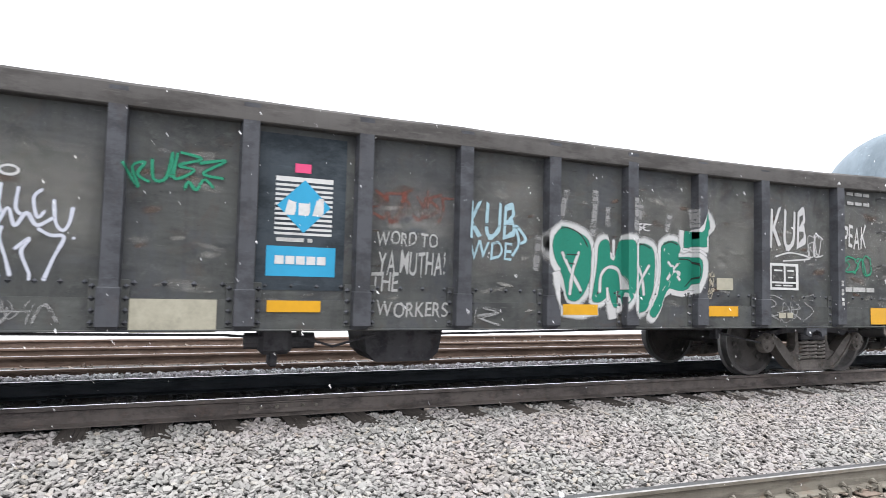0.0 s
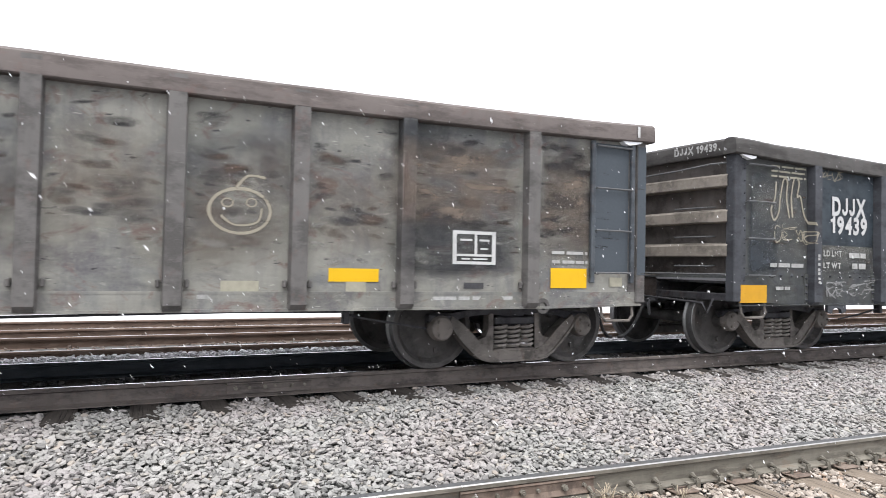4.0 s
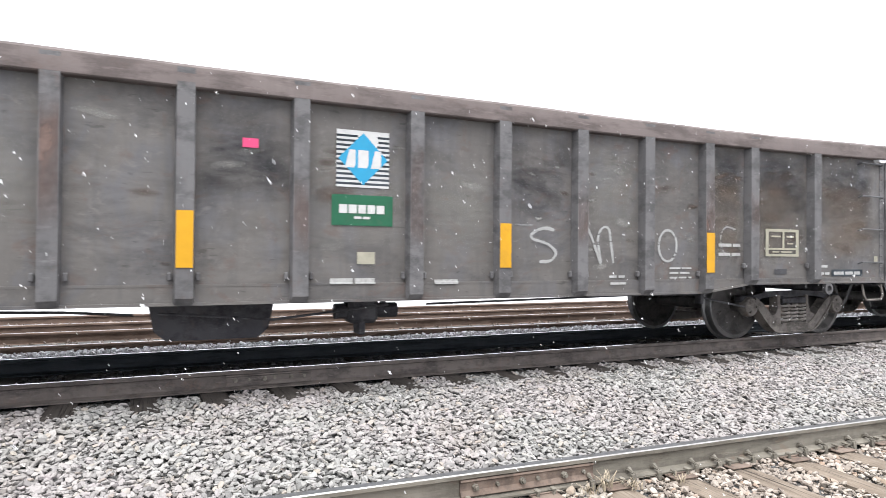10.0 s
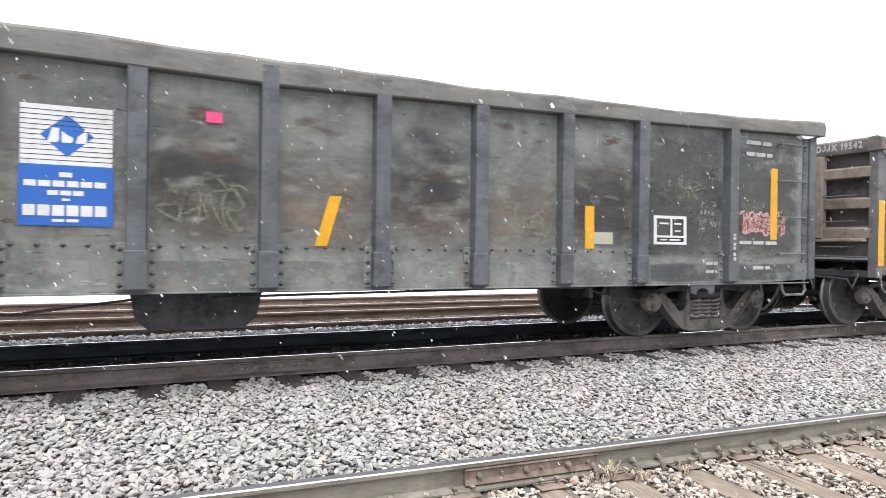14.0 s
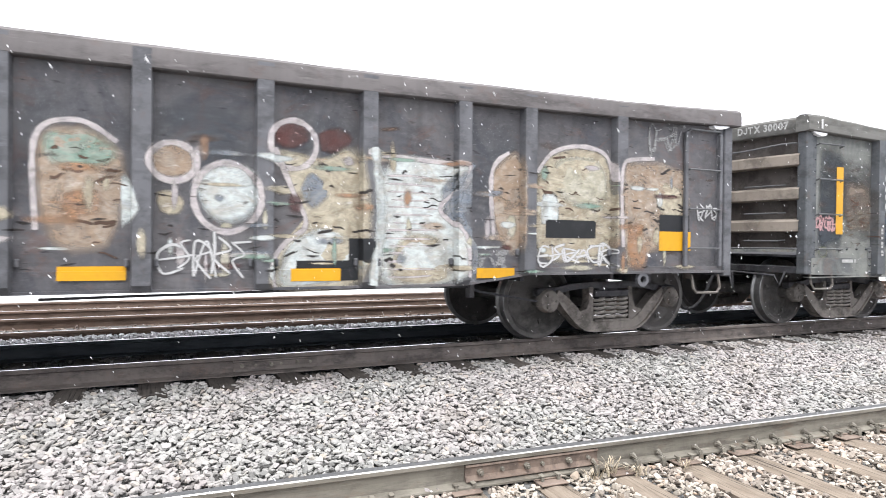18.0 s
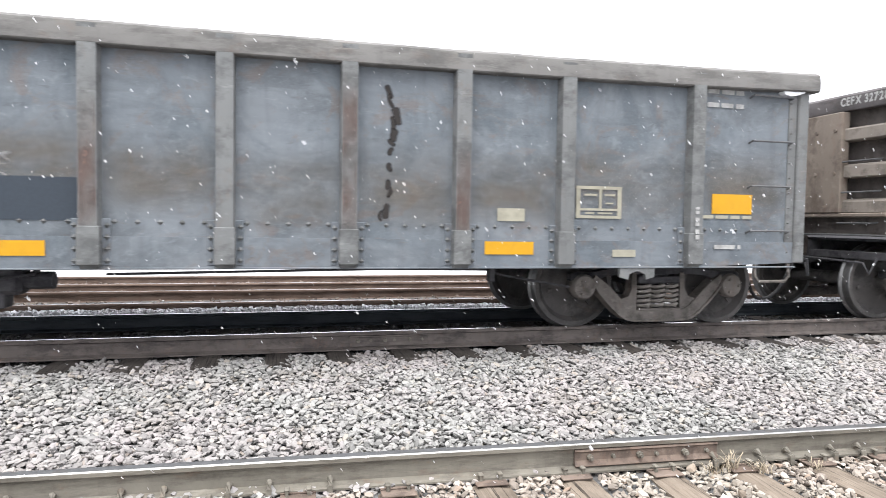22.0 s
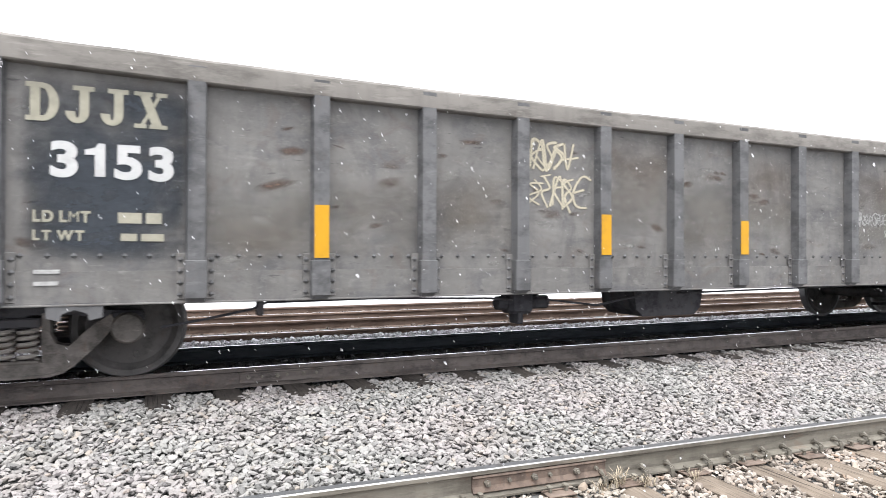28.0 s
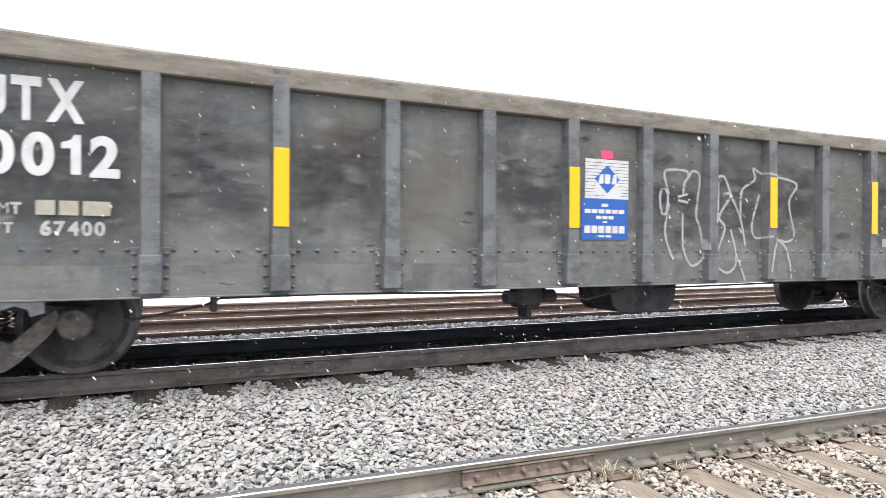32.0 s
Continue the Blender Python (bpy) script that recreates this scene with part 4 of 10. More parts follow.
P_E = paints("soot_grey", (0.070, 0.068, 0.073), (0.104, 0.100, 0.103), (0.039, 0.038, 0.041), (0.096, 0.048, 0.036), 0.4, (0.076, 0.077, 0.084), (0.088, 0.081, 0.081), (0.178, 0.157, 0.137), stain=(0.034, 0.037, 0.047))
P_F = paints("slate_blue", (0.109, 0.125, 0.142), (0.146, 0.159, 0.173), (0.074, 0.083, 0.092), (0.136, 0.093, 0.068), 0.4, (0.114, 0.117, 0.117), (0.120, 0.116, 0.111), (0.252, 0.215, 0.177), 0.2, stain=(0.074, 0.090, 0.104))
P_G = paints("smoke_grey", (0.116, 0.112, 0.107), (0.158, 0.152, 0.145), (0.071, 0.072, 0.077), (0.088, 0.062, 0.049), 0.3, (0.088, 0.088, 0.090), (0.136, 0.127, 0.116), (0.230, 0.202, 0.166), 0.5, stain=(0.085, 0.082, 0.080))
P_H = paints("dark_olive", (0.096, 0.096, 0.090), (0.130, 0.130, 0.121), (0.058, 0.058, 0.057), (0.079, 0.057, 0.044), 0.3, (0.089, 0.092, 0.096), (0.117, 0.105, 0.087), (0.172, 0.148, 0.126), stain=(0.053, 0.062, 0.073))
CARS.append(gondola("charcoal black steel gondola car covered in graffiti", -6.30, 15.83, 1, *P_A, 1, 0.025, [("l", 0.45)], (8.05, 8.94, 7.04)))
CARS.append(gondola("faded olive-grey steel gondola car with rust streaks", -23.37, 15.68, 3, *P_B, 2, 0.012, [("r", -0.6)], (7.62, 8.44, 5.07, 0.52)))
CARS.append(gondola("brown-grey steel gondola car with rusty posts", -40.54, 15.84, 2, *P_C, 3, 0.012, [("l", 0.45)], (6.19, 7.30, 7.98)))
CARS.append(gondola("dark green-grey riveted gondola car with bent rim", -57.68, 15.86, 1, *P_D, 4, 0.05, [("l", 0.45)], (7.8, 8.95, 5.9)))
CARS.append(gondola("soot-grey gondola car covered in faded graffiti", -74.72, 15.72, 2, *P_E, 5, 0.02, [("l", 0.45)], (6.18, 7.37, 7.6)))
CARS.append(gondola("slate-blue riveted gondola car with brown stains", -91.84, 15.81, 1, *P_F, 6, 0.015, [("r", -0.6)], (6.92, 7.56, 8.05, 0.49)))
CARS.append(gondola("smoke-grey riveted gondola car with black patch", -109.12, 15.86, 1, *P_G, 7, 0.015, [("l", 0.45)], (7.8, 8.95, 6.0)))
CARS.append(gondola("dark olive-grey riveted gondola car with yellow strips", -126.38, 15.83, 1, *P_H, 8, 0.015, [], (7.9, 9.0, 6.54)))


# ---- lettering, strips and sprayed paint on the cars ----
def spray(name, colour, cover=0.85, scale=3.0, streak=(0.6, 1, 5), rough=0.7):
    """Sprayed or faded paint with worn gaps through which the car shows."""
    m, nt, b = node_mat(name)
    co = nt.nodes.new("ShaderNodeTexCoord").outputs["Object"]
    n1 = tex_noise(nt, co, scale, 9, 0.7, streak)
    n2 = tex_noise(nt, co, 45, 4, 0.6)
    c = blend(nt, ramp(nt, n2, [(0.35, 0.0), (0.7, 0.4)]), colour, tuple(v * 0.7 for v in colour))
    nt.links.new(c, b.inputs["Base Color"])
    b.inputs["Roughness"].default_value = rough
    lim = 0.36 + 0.34 * cover
    worn = ramp(nt, n1, [(lim - 0.05, min(cover + 0.1, 1.0)), (lim + 0.06, 0.06)])
    att = nt.nodes.new("ShaderNodeAttribute")
    att.attribute_name = "cover"
    edge = nt.nodes.new("ShaderNodeMath")
    edge.operation = "MULTIPLY"
    nt.links.new(worn, edge.inputs[0])
    nt.links.new(att.outputs["Fac"], edge.inputs[1])
    nt.links.new(edge.outputs[0], b.inputs["Alpha"])
    return m


SPRAY_WHITE = spray("white_spray", (0.360, 0.360, 0.360), 0.95)
SPRAY_HAZE = spray("thin_white_spray", (0.231, 0.231, 0.231), 0.55)
SPRAY_CHALK = spray("worn_white_spray", (0.300, 0.300, 0.295), 0.72)
SPRAY_FADE = spray("faint_cream_spray", (0.330, 0.312, 0.240), 0.45)
SPRAY_CREAM = spray("cream_spray", (0.360, 0.330, 0.252), 0.9)
SPRAY_TAN = spray("tan_spray", (0.270, 0.246, 0.196), 0.75)
SPRAY_ICE = spray("ice_white_spray", (0.380, 0.395, 0.450), 0.85)
SPRAY_OLD = spray("rubbed_tan_spray", (0.215, 0.200, 0.155), 0.42, 5.0)
SPRAY_OLIVE = spray("faded_olive_spray", (0.140, 0.147, 0.108), 0.6)
SPRAY_GREEN = spray("green_spray", (0.012, 0.156, 0.090), 0.85)
SPRAY_TEAL = spray("teal_fill_spray", (0.007, 0.132, 0.090), 1.0)
SPRAY_BLUE = spray("pale_blue_spray", (0.25, 0.37, 0.42), 0.8)
SPRAY_RED = spray("faded_red_spray", (0.168, 0.045, 0.028), 0.45)
SPRAY_PINK = spray("pink_spray", (0.390, 0.235, 0.240), 0.75)
SLATE = spray("slate_paint_patch", (0.054, 0.064, 0.075), 0.9)
SLATE_PALE = spray("pale_slate_panel", (0.150, 0.160, 0.165), 0.9)
SLATE_DARK = spray("dark_slate_paint_patch", (0.033, 0.042, 0.054), 1.0)
SLATE_FADE = spray("faded_slate_patch", (0.054, 0.072, 0.096), 0.6)
# Imitates a darker exposure on two end panels.
EXPOSURE_COAT = spray("exposure_dark_tone", (0.066, 0.070, 0.068), 0.55, 2.0, (0.8, 1, 1.5))
RUST_PATCH = spray("rusty_bare_patch", (0.128, 0.086, 0.060), 0.55)
def mural(name, colour, second, cover=0.75):
    """Old many-layered graffiti paint: two hues blotched together, scraped in level streaks."""
    m, nt, b = node_mat(name)
    co = nt.nodes.new("ShaderNodeTexCoord").outputs["Object"]
    n0 = tex_noise(nt, co, 4.5, 7, 0.7, (1, 1, 1.2))
    n0.node.inputs["Distortion"].default_value = 1.5
    n1 = tex_noise(nt, co, 3.0, 9, 0.72, (1.0, 1, 1.5))
    n1.node.inputs["Distortion"].default_value = 0.6
    n2 = tex_noise(nt, co, 16, 7, 0.7, (0.8, 1, 1.3))
    n3 = tex_noise(nt, co, 7.0, 5, 0.65, (0.9, 1, 2.6))
    c = blend(nt, ramp(nt, n0, [(0.42, 0.0), (0.60, 0.9)]), colour, second)
    c = blend(nt, ramp(nt, n2, [(0.42, 0.0), (0.68, 0.6)]), c, tuple(0.45 * v for v in colour))
    c = blend(nt, ramp(nt, n3, [(0.63, 0.0), (0.70, 0.75)]), c, (0.05, 0.04, 0.035))
    c = blend(nt, ramp(nt, n3, [(0.30, 0.7), (0.38, 0.0)]), c, (0.44, 0.42, 0.39))
    nt.links.new(c, b.inputs["Base Color"])
    b.inputs["Roughness"].default_value = 0.75
    lim = 0.36 + 0.30 * cover
    worn = ramp(nt, n1, [(lim - 0.10, min(cover + 0.15, 1.0)), (lim + 0.12, 0.40)])
    att = nt.nodes.new("ShaderNodeAttribute")
    att.attribute_name = "cover"
    edge = nt.nodes.new("ShaderNodeMath")
    edge.operation = "MULTIPLY"
    nt.links.new(worn, edge.inputs[0])
    nt.links.new(att.outputs["Fac"], edge.inputs[1])
    nt.links.new(edge.outputs[0], b.inputs["Alpha"])
    return m


MURAL_CREAM = mural("mural_cream", (0.391, 0.356, 0.276), (0.230, 0.190, 0.138), 0.75)
MURAL_OLIVE = mural("mural_olive", (0.310, 0.292, 0.228), (0.395, 0.375, 0.318), 0.8)
MURAL_LILAC = mural("mural_lilac", (0.176, 0.160, 0.184), (0.240, 0.216, 0.216), 0.78)
MURAL_ICE = mural("mural_ice_blue", (0.425, 0.460, 0.460), (0.310, 0.299, 0.270), 0.82)
MURAL_MINT = mural("mural_mint", (0.184, 0.276, 0.230), (0.253, 0.265, 0.230), 0.7)
MURAL_TAN = mural("mural_tan", (0.287, 0.213, 0.155), (0.345, 0.299, 0.253), 0.66)
MURAL_ORANGE = mural("mural_orange", (0.310, 0.178, 0.103), (0.241, 0.172, 0.132), 0.62)
MURAL_MAROON = mural("mural_maroon", (0.098, 0.040, 0.037), (0.069, 0.052, 0.052), 0.65)
MURAL_STEEL = mural("mural_steel_blue", (0.161, 0.184, 0.218), (0.230, 0.230, 0.230), 0.66)
MURAL_EDGE = mural("mural_pale_outline", (0.414, 0.380, 0.374), (0.299, 0.276, 0.287), 0.75)


def stain(name, colour, amount, streak=(0.8, 1, 1.6), scale=1.3):
    """A thin film of dirt or old paint, cloudy and soft at its edges."""
    m, nt, b = node_mat(name)
    co = nt.nodes.new("ShaderNodeTexCoord").outputs["Object"]
    n1 = tex_noise(nt, co, scale, 8, 0.65, streak)
    n1.node.inputs["Distortion"].default_value = 0.3
    n2 = tex_noise(nt, co, 12, 6, 0.7, (0.7, 1, 1.5))
    c = blend(nt, ramp(nt, n2, [(0.35, 0.0), (0.7, 1.0)]), tuple(0.75 * v for v in colour), tuple(1.2 * v for v in colour))
    nt.links.new(c, b.inputs["Base Color"])
    b.inputs["Roughness"].default_value = 0.75
    film = ramp(nt, n1, [(0.36, amount * 0.15), (0.62, amount)])
    att = nt.nodes.new("ShaderNodeAttribute")
    att.attribute_name = "cover"
    edge = nt.nodes.new("ShaderNodeMath")
    edge.operation = "MULTIPLY"
    nt.links.new(film, edge.inputs[0])
    nt.links.new(att.outputs["Fac"], edge.inputs[1])
    nt.links.new(edge.outputs[0], b.inputs["Alpha"])
    return m


BROWN_STAIN = stain("brown_road_stain", (0.125, 0.100, 0.080), 0.6)
BROWN_HAZE = stain("brown_haze_of_dirt", (0.135, 0.118, 0.098), 0.62)
BLUE_STAIN = stain("blue_grey_repaint", (0.060, 0.070, 0.082), 0.6)
PALE_SCUFF = stain("pale_scuffed_paint", (0.20, 0.195, 0.18), 0.45)
BROWN_WEAR = stain("scraped_brown_wear", (0.140, 0.112, 0.090), 0.9, (0.9, 1, 2.3), 2.2)
GREY_WEAR = stain("scraped_grey_wear", (0.150, 0.150, 0.138), 0.65, (0.9, 1, 2.3), 2.2)
DARK_WEAR = stain("scraped_dark_wear", (0.030, 0.031, 0.035), 0.75, (0.9, 1, 2.3), 2.2)
DARK_REPAINT = stain("dark_slate_repaint", (0.030, 0.036, 0.044), 0.95, (0.8, 1, 1.2), 1.0)
RUST_SCAR = spray("rust_brown_scrape", (0.055, 0.032, 0.022), 0.9)
SCRAPE = spray("dark_scrape", (0.020, 0.017, 0.016), 0.9)

DARK_SMUDGE = stain("dark_rubbed_smudge", (0.045, 0.044, 0.048), 1.0, (1, 1, 2), 5.0)
BROWN_SMUDGE = stain("rust_brown_smudge", (0.095, 0.066, 0.052), 1.0, (1, 1, 2), 5.0)
PALE_SMUDGE = stain("pale_rubbed_smudge", (0.24, 0.235, 0.22), 0.8, (1, 1, 2), 5.0)

CAR_INFO = {}
for (car_ob, _), kind_, seed_ in zip(CARS, (1, 3, 2, 1, 2, 1, 1, 1), range(1, 9)):
    CAR_INFO[car_ob.name] = [kind_, seed_, posts_of(seed_), 0]
A, B, C, D, E, F, G, H = [c for c, _ in CARS]


def surf(car, x, z):
    """The y of the painted surface at a place on the near side."""
    kind, seed, posts, _ = CAR_INFO[car.name]
    y = -HALF + dent(x, z, seed)
    if kind == 1 and z < 0.962:
        y = -HALF - 0.0125
    if kind == 2 and z < 0.862:
        y = -HALF - 0.0145
    d = min(abs(x - p) for p in posts)
    if kind == 1 and z < 1.1 and d < 0.148:
        y = -HALF - 0.021
    if d < 0.081:
        face = -HALF - POST_OUT - (0.007 if z < 1.05 else 0.001)
        u = min(max((d - 0.068) / 0.013, 0.0), 1.0)
        y = face * (1 - u) + y * u
    return y


LIFT = {"stain": 0.0022, "paint_patch": 0.003, "reflector": 0.0075, "sticker": 0.0075, "placard": 0.0065, "lettering": 0.0085, "letter": 0.0085, "painted_letter": 0.0048, "stencil_box": 0.0085, "graffiti": 0.0045, "emblem": 0.0055, "emblem_panel": 0.0055, "stripe": 0.0066, "diamond": 0.0078, "emblem_mark": 0.0092}


FILMS = {}


def lay(car, name, verts, faces, mat, parent=None, label="", flat=None, cover=None):
    """Puts a thin painted shape, given in x and z, onto the car's near side, over posts and laps."""
    info = CAR_INFO[car.name]
    info[3] += 1
    lift = LIFT[name] + 0.00005 * info[3]
    if name == "stain":
        films = FILMS.setdefault(car.name, [])
        if mat not in films:
            films.append(mat)
        lift = 0.0021 + 0.0002 * films.index(mat)
    bm = bmesh.new()
    layer = bm.verts.layers.float.new("cover")
    made = [bm.verts.new((x, 0.0, z)) for x, z in verts]
    for k, v in enumerate(made):
        v[layer] = cover[k] if cover is not None else 1.0
    for f in faces:
        if len(set(f)) > 2 and bm.faces.get([made[i] for i in f]) is None:
            bm.faces.new([made[i] for i in f])
    bmesh.ops.triangulate(bm, faces=[f for f in bm.faces if len(f.verts) > 4])
    if flat is None:
        x0, x1, z0, z1 = min(v[0] for v in verts), max(v[0] for v in verts), min(v[1] for v in verts), max(v[1] for v in verts)
        cuts = []
        for p in info[2]:
            if x0 - 0.15 < p < x1 + 0.15:
                cuts += [((p + d, 0, 0), (1, 0, 0)) for d in ((-0.149, -0.081, -0.068, 0.068, 0.081, 0.149) if info[0] == 1 and z0 < 1.1 else (-0.081, -0.068, 0.068, 0.081))]
        for z in ((0.9615, 0.963) if info[0] == 1 else (0.8615, 0.863)):
            if z0 < z < z1:
                cuts.append(((0, 0, z), (0, 0, 1)))
        if cuts and info[0] == 1 and z0 < 1.1 < z1:
            cuts.append(((0, 0, 1.1), (0, 0, 1)))
        for co, no in cuts:
            bmesh.ops.bisect_plane(bm, geom=bm.verts[:] + bm.edges[:] + bm.faces[:], dist=0.0002, plane_co=co, plane_no=no)
    for v in bm.verts:
        v.co.y = (surf(car, v.co.x, v.co.z) if flat is None else flat) - lift
    me = bpy.data.meshes.new(name)
    bm.to_mesh(me)
    bm.free()
    me.materials.append(mat)
    return part(name, me, None, parent or car, label)


def grid_rect(x0, x1, z0, z1, step=0.12):
    nx, nz = max(1, math.ceil((x1 - x0) / step)), max(1, math.ceil((z1 - z0) / step))
    vs = [(x0 + (x1 - x0) * i / nx, z0 + (z1 - z0) * j / nz) for j in range(nz + 1) for i in range(nx + 1)]
    fs = [(j * (nx + 1) + i, j * (nx + 1) + i + 1, (j + 1) * (nx + 1) + i + 1, (j + 1) * (nx + 1) + i) for j in range(nz) for i in range(nx)]
    return vs, fs


def patch(car, x0, x1, z0, z1, mat):
    big = mat in (YELLOW, YELLOW_BRIGHT)
    name = "reflector" if big else "sticker" if mat == PINK else "placard" if mat in (CREAM, WHITE) else "paint_patch"
    kind, seed, posts, _ = CAR_INFO[car.name]
    if big:
        if kind == 1 and z0 < LAP < z1 and z1 - LAP < 0.09:
            z0, z1 = z0 - (z1 - LAP) - 0.006, LAP - 0.006
        if kind == 1 and z0 < LAP < z1 and LAP - z0 < 0.05:
            z0 = LAP + 0.012
        return lay(car, name, *grid_rect(x0, x1, z0, z1, 0.2), mat, None, "yellow reflective strip")
    if x1 - x0 > 0.5:
        x0, x1 = max([x0] + [p + 0.085 for p in posts if p + 0.085 > x0 and p - 0.1 < x0]), min([x1] + [p - 0.085 for p in posts if p - 0.085 < x1 and p + 0.1 > x1])
    return lay(car, name, *grid_rect(x0, x1, z0, z1), mat, None, "pink sticker" if mat == PINK else "")


def slanted(car, xa, za, xb, zb, w_, mat):
    """A reflector strip that was stuck on askew, from (xa, za) up to (xb, zb)."""
    vs = [(xa + (xb - xa) * k / 5 + d, za + (zb - za) * k / 5) for k in range(6) for d in (0, w_)]
    return lay(car, "reflector", vs, [(2 * k, 2 * k + 1, 2 * k + 3, 2 * k + 2) for k in range(5)], mat)


def strip(car, x0, x1, z0, z1, mat):
    kind, seed, posts, _ = CAR_INFO[car.name]
    mid, wide = (x0 + x1) / 2, min((x1 - x0) / 2, 0.066)
    near = min(posts, key=lambda p: abs(p - mid))
    if abs(near - mid) < 0.12:
        mid, wide, y = near, 0.064, -HALF - POST_OUT - 0.001
    else:
        y = -HALF - 0.036
    return lay(car, "reflector", *grid_rect(mid - wide, mid + wide, z0, z1), mat, None, "yellow reflective strip on the post", y)


def text_data(body, bold):
    cu = bpy.data.curves.new("letters", "FONT")
    cu.body, cu.size, cu.offset = body, 1.0, bold
    ob = bpy.data.objects.new("letters", cu)
    me = bpy.data.meshes.new_from_object(ob)
    vs = [(v.co.x, v.co.y) for v in me.vertices]
    fs = [tuple(p.vertices) for p in me.polygons]
    bpy.data.objects.remove(ob)
    bpy.data.curves.remove(cu)
    bpy.data.meshes.remove(me)
    return vs, fs


def letter_j():
    """A block capital that stands on the line: stem and hook."""
    w_, t_, r = 0.50, 0.17, 0.24
    pts_o, pts_i = [(w_, 0.70), (w_, r)], [(w_ - t_, 0.70), (w_ - t_, r)]
    for k in range(1, 9):
        a = math.pi * k / 8
        pts_o.append((w_ / 2 + w_ / 2 * math.cos(a), r - r * math.sin(a)))
        pts_i.append((w_ / 2 + (w_ / 2 - t_) * math.cos(a), r - (r - t_ * 0.85) * math.sin(a)))
    n = len(pts_o)
    return pts_o + pts_i, [(k, k + 1, n + k + 1, n + k) for k in range(n - 1)]


def digit_one():
    return [(0.16, 0.0), (0.33, 0.0), (0.33, 0.72), (0.22, 0.72), (0.16, 0.62), (0.0, 0.57), (0.0, 0.46), (0.16, 0.47)], [(0, 1, 2, 3, 4, 7), (4, 5, 6, 7)]


def slab_letter(ch):
    """A capital with square serifs, in pieces that meet edge to edge."""
    vs, fs = [], []

    def piece(*pts):
        fs.append(tuple(range(len(vs), len(vs) + len(pts))))
        vs.extend(pts)

    def box(x0, x1, z0, z1):
        piece((x0, z0), (x1, z0), (x1, z1), (x0, z1))

    if ch == "D":
        box(0.08, 0.26, 0, 0.7)
        box(0, 0.08, 0, 0.09)
        box(0, 0.08, 0.61, 0.7)
        ring = [((0.26, 0.7), (0.26, 0.6))]
        for k in range(13):
            a = math.pi * (0.5 - k / 12)
            ring.append(((0.30 + 0.30 * math.cos(a), 0.35 + 0.35 * math.sin(a)), (0.30 + 0.12 * math.cos(a), 0.35 + 0.25 * math.sin(a))))
        ring.append(((0.26, 0.0), (0.26, 0.1)))
        for (o0, i0), (o1, i1) in zip(ring, ring[1:]):
            piece(o0, o1, i1, i0)
    elif ch == "J":
        box(0.26, 0.44, 0.22, 0.7)
        box(0.14, 0.26, 0.61, 0.7)
        box(0.44, 0.54, 0.61, 0.7)
        ring = [((0.22 + 0.22 * math.cos(a), 0.22 - 0.22 * math.sin(a)), (0.22 + 0.04 * math.cos(a), 0.22 - 0.12 * math.sin(a))) for a in (math.pi * k / 10 for k in range(11))]
        for (o0, i0), (o1, i1) in zip(ring, ring[1:]):
            piece(o0, o1, i1, i0)
    else:
        piece((0.08, 0.7), (0.28, 0.7), (0.58, 0), (0.38, 0))
        piece((0.50, 0.7), (0.58, 0.7), (0.405, 0.408), (0.372, 0.486))
        piece((0.08, 0), (0.16, 0), (0.288, 0.214), (0.255, 0.292))
        for x0, x1, x2, x3, z0, z1 in ((0, 0.08, 0.114, 0, 0.7, 0.62), (0.28, 0.36, 0.36, 0.314, 0.7, 0.62), (0.43, 0.50, 0.452, 0.43, 0.7, 0.62), (0.58, 0.66, 0.66, 0.532, 0.7, 0.62),
                                       (0, 0.08, 0.128, 0, 0, 0.08), (0.16, 0.24, 0.24, 0.208, 0, 0.08), (0.30, 0.38, 0.346, 0.30, 0, 0.08), (0.58, 0.66, 0.66, 0.546, 0, 0.08)):
            piece((x0, z0), (x1, z0), (x2, z1), (x3, z1))
    return vs, fs


def block_letters(body):
    vs, fs, x = [], [], 0.0
    for ch in body:
        if ch == " ":
            x += 0.28
            continue
        v, f = letter_j() if ch == "J" else digit_one() if ch == "1" else text_data(ch, {"M": 0.0, "6": 0.05}.get(ch, 0.04))
        lo, hi = min(p[0] for p in v), max(p[0] for p in v)
        n = len(vs)
        vs += [(p[0] - lo + x, p[1]) for p in v]
        fs += [tuple(i + n for i in q) for q in f]
        x += hi - lo + (0.11 if ch not in "1" else 0.15)
    return vs, fs


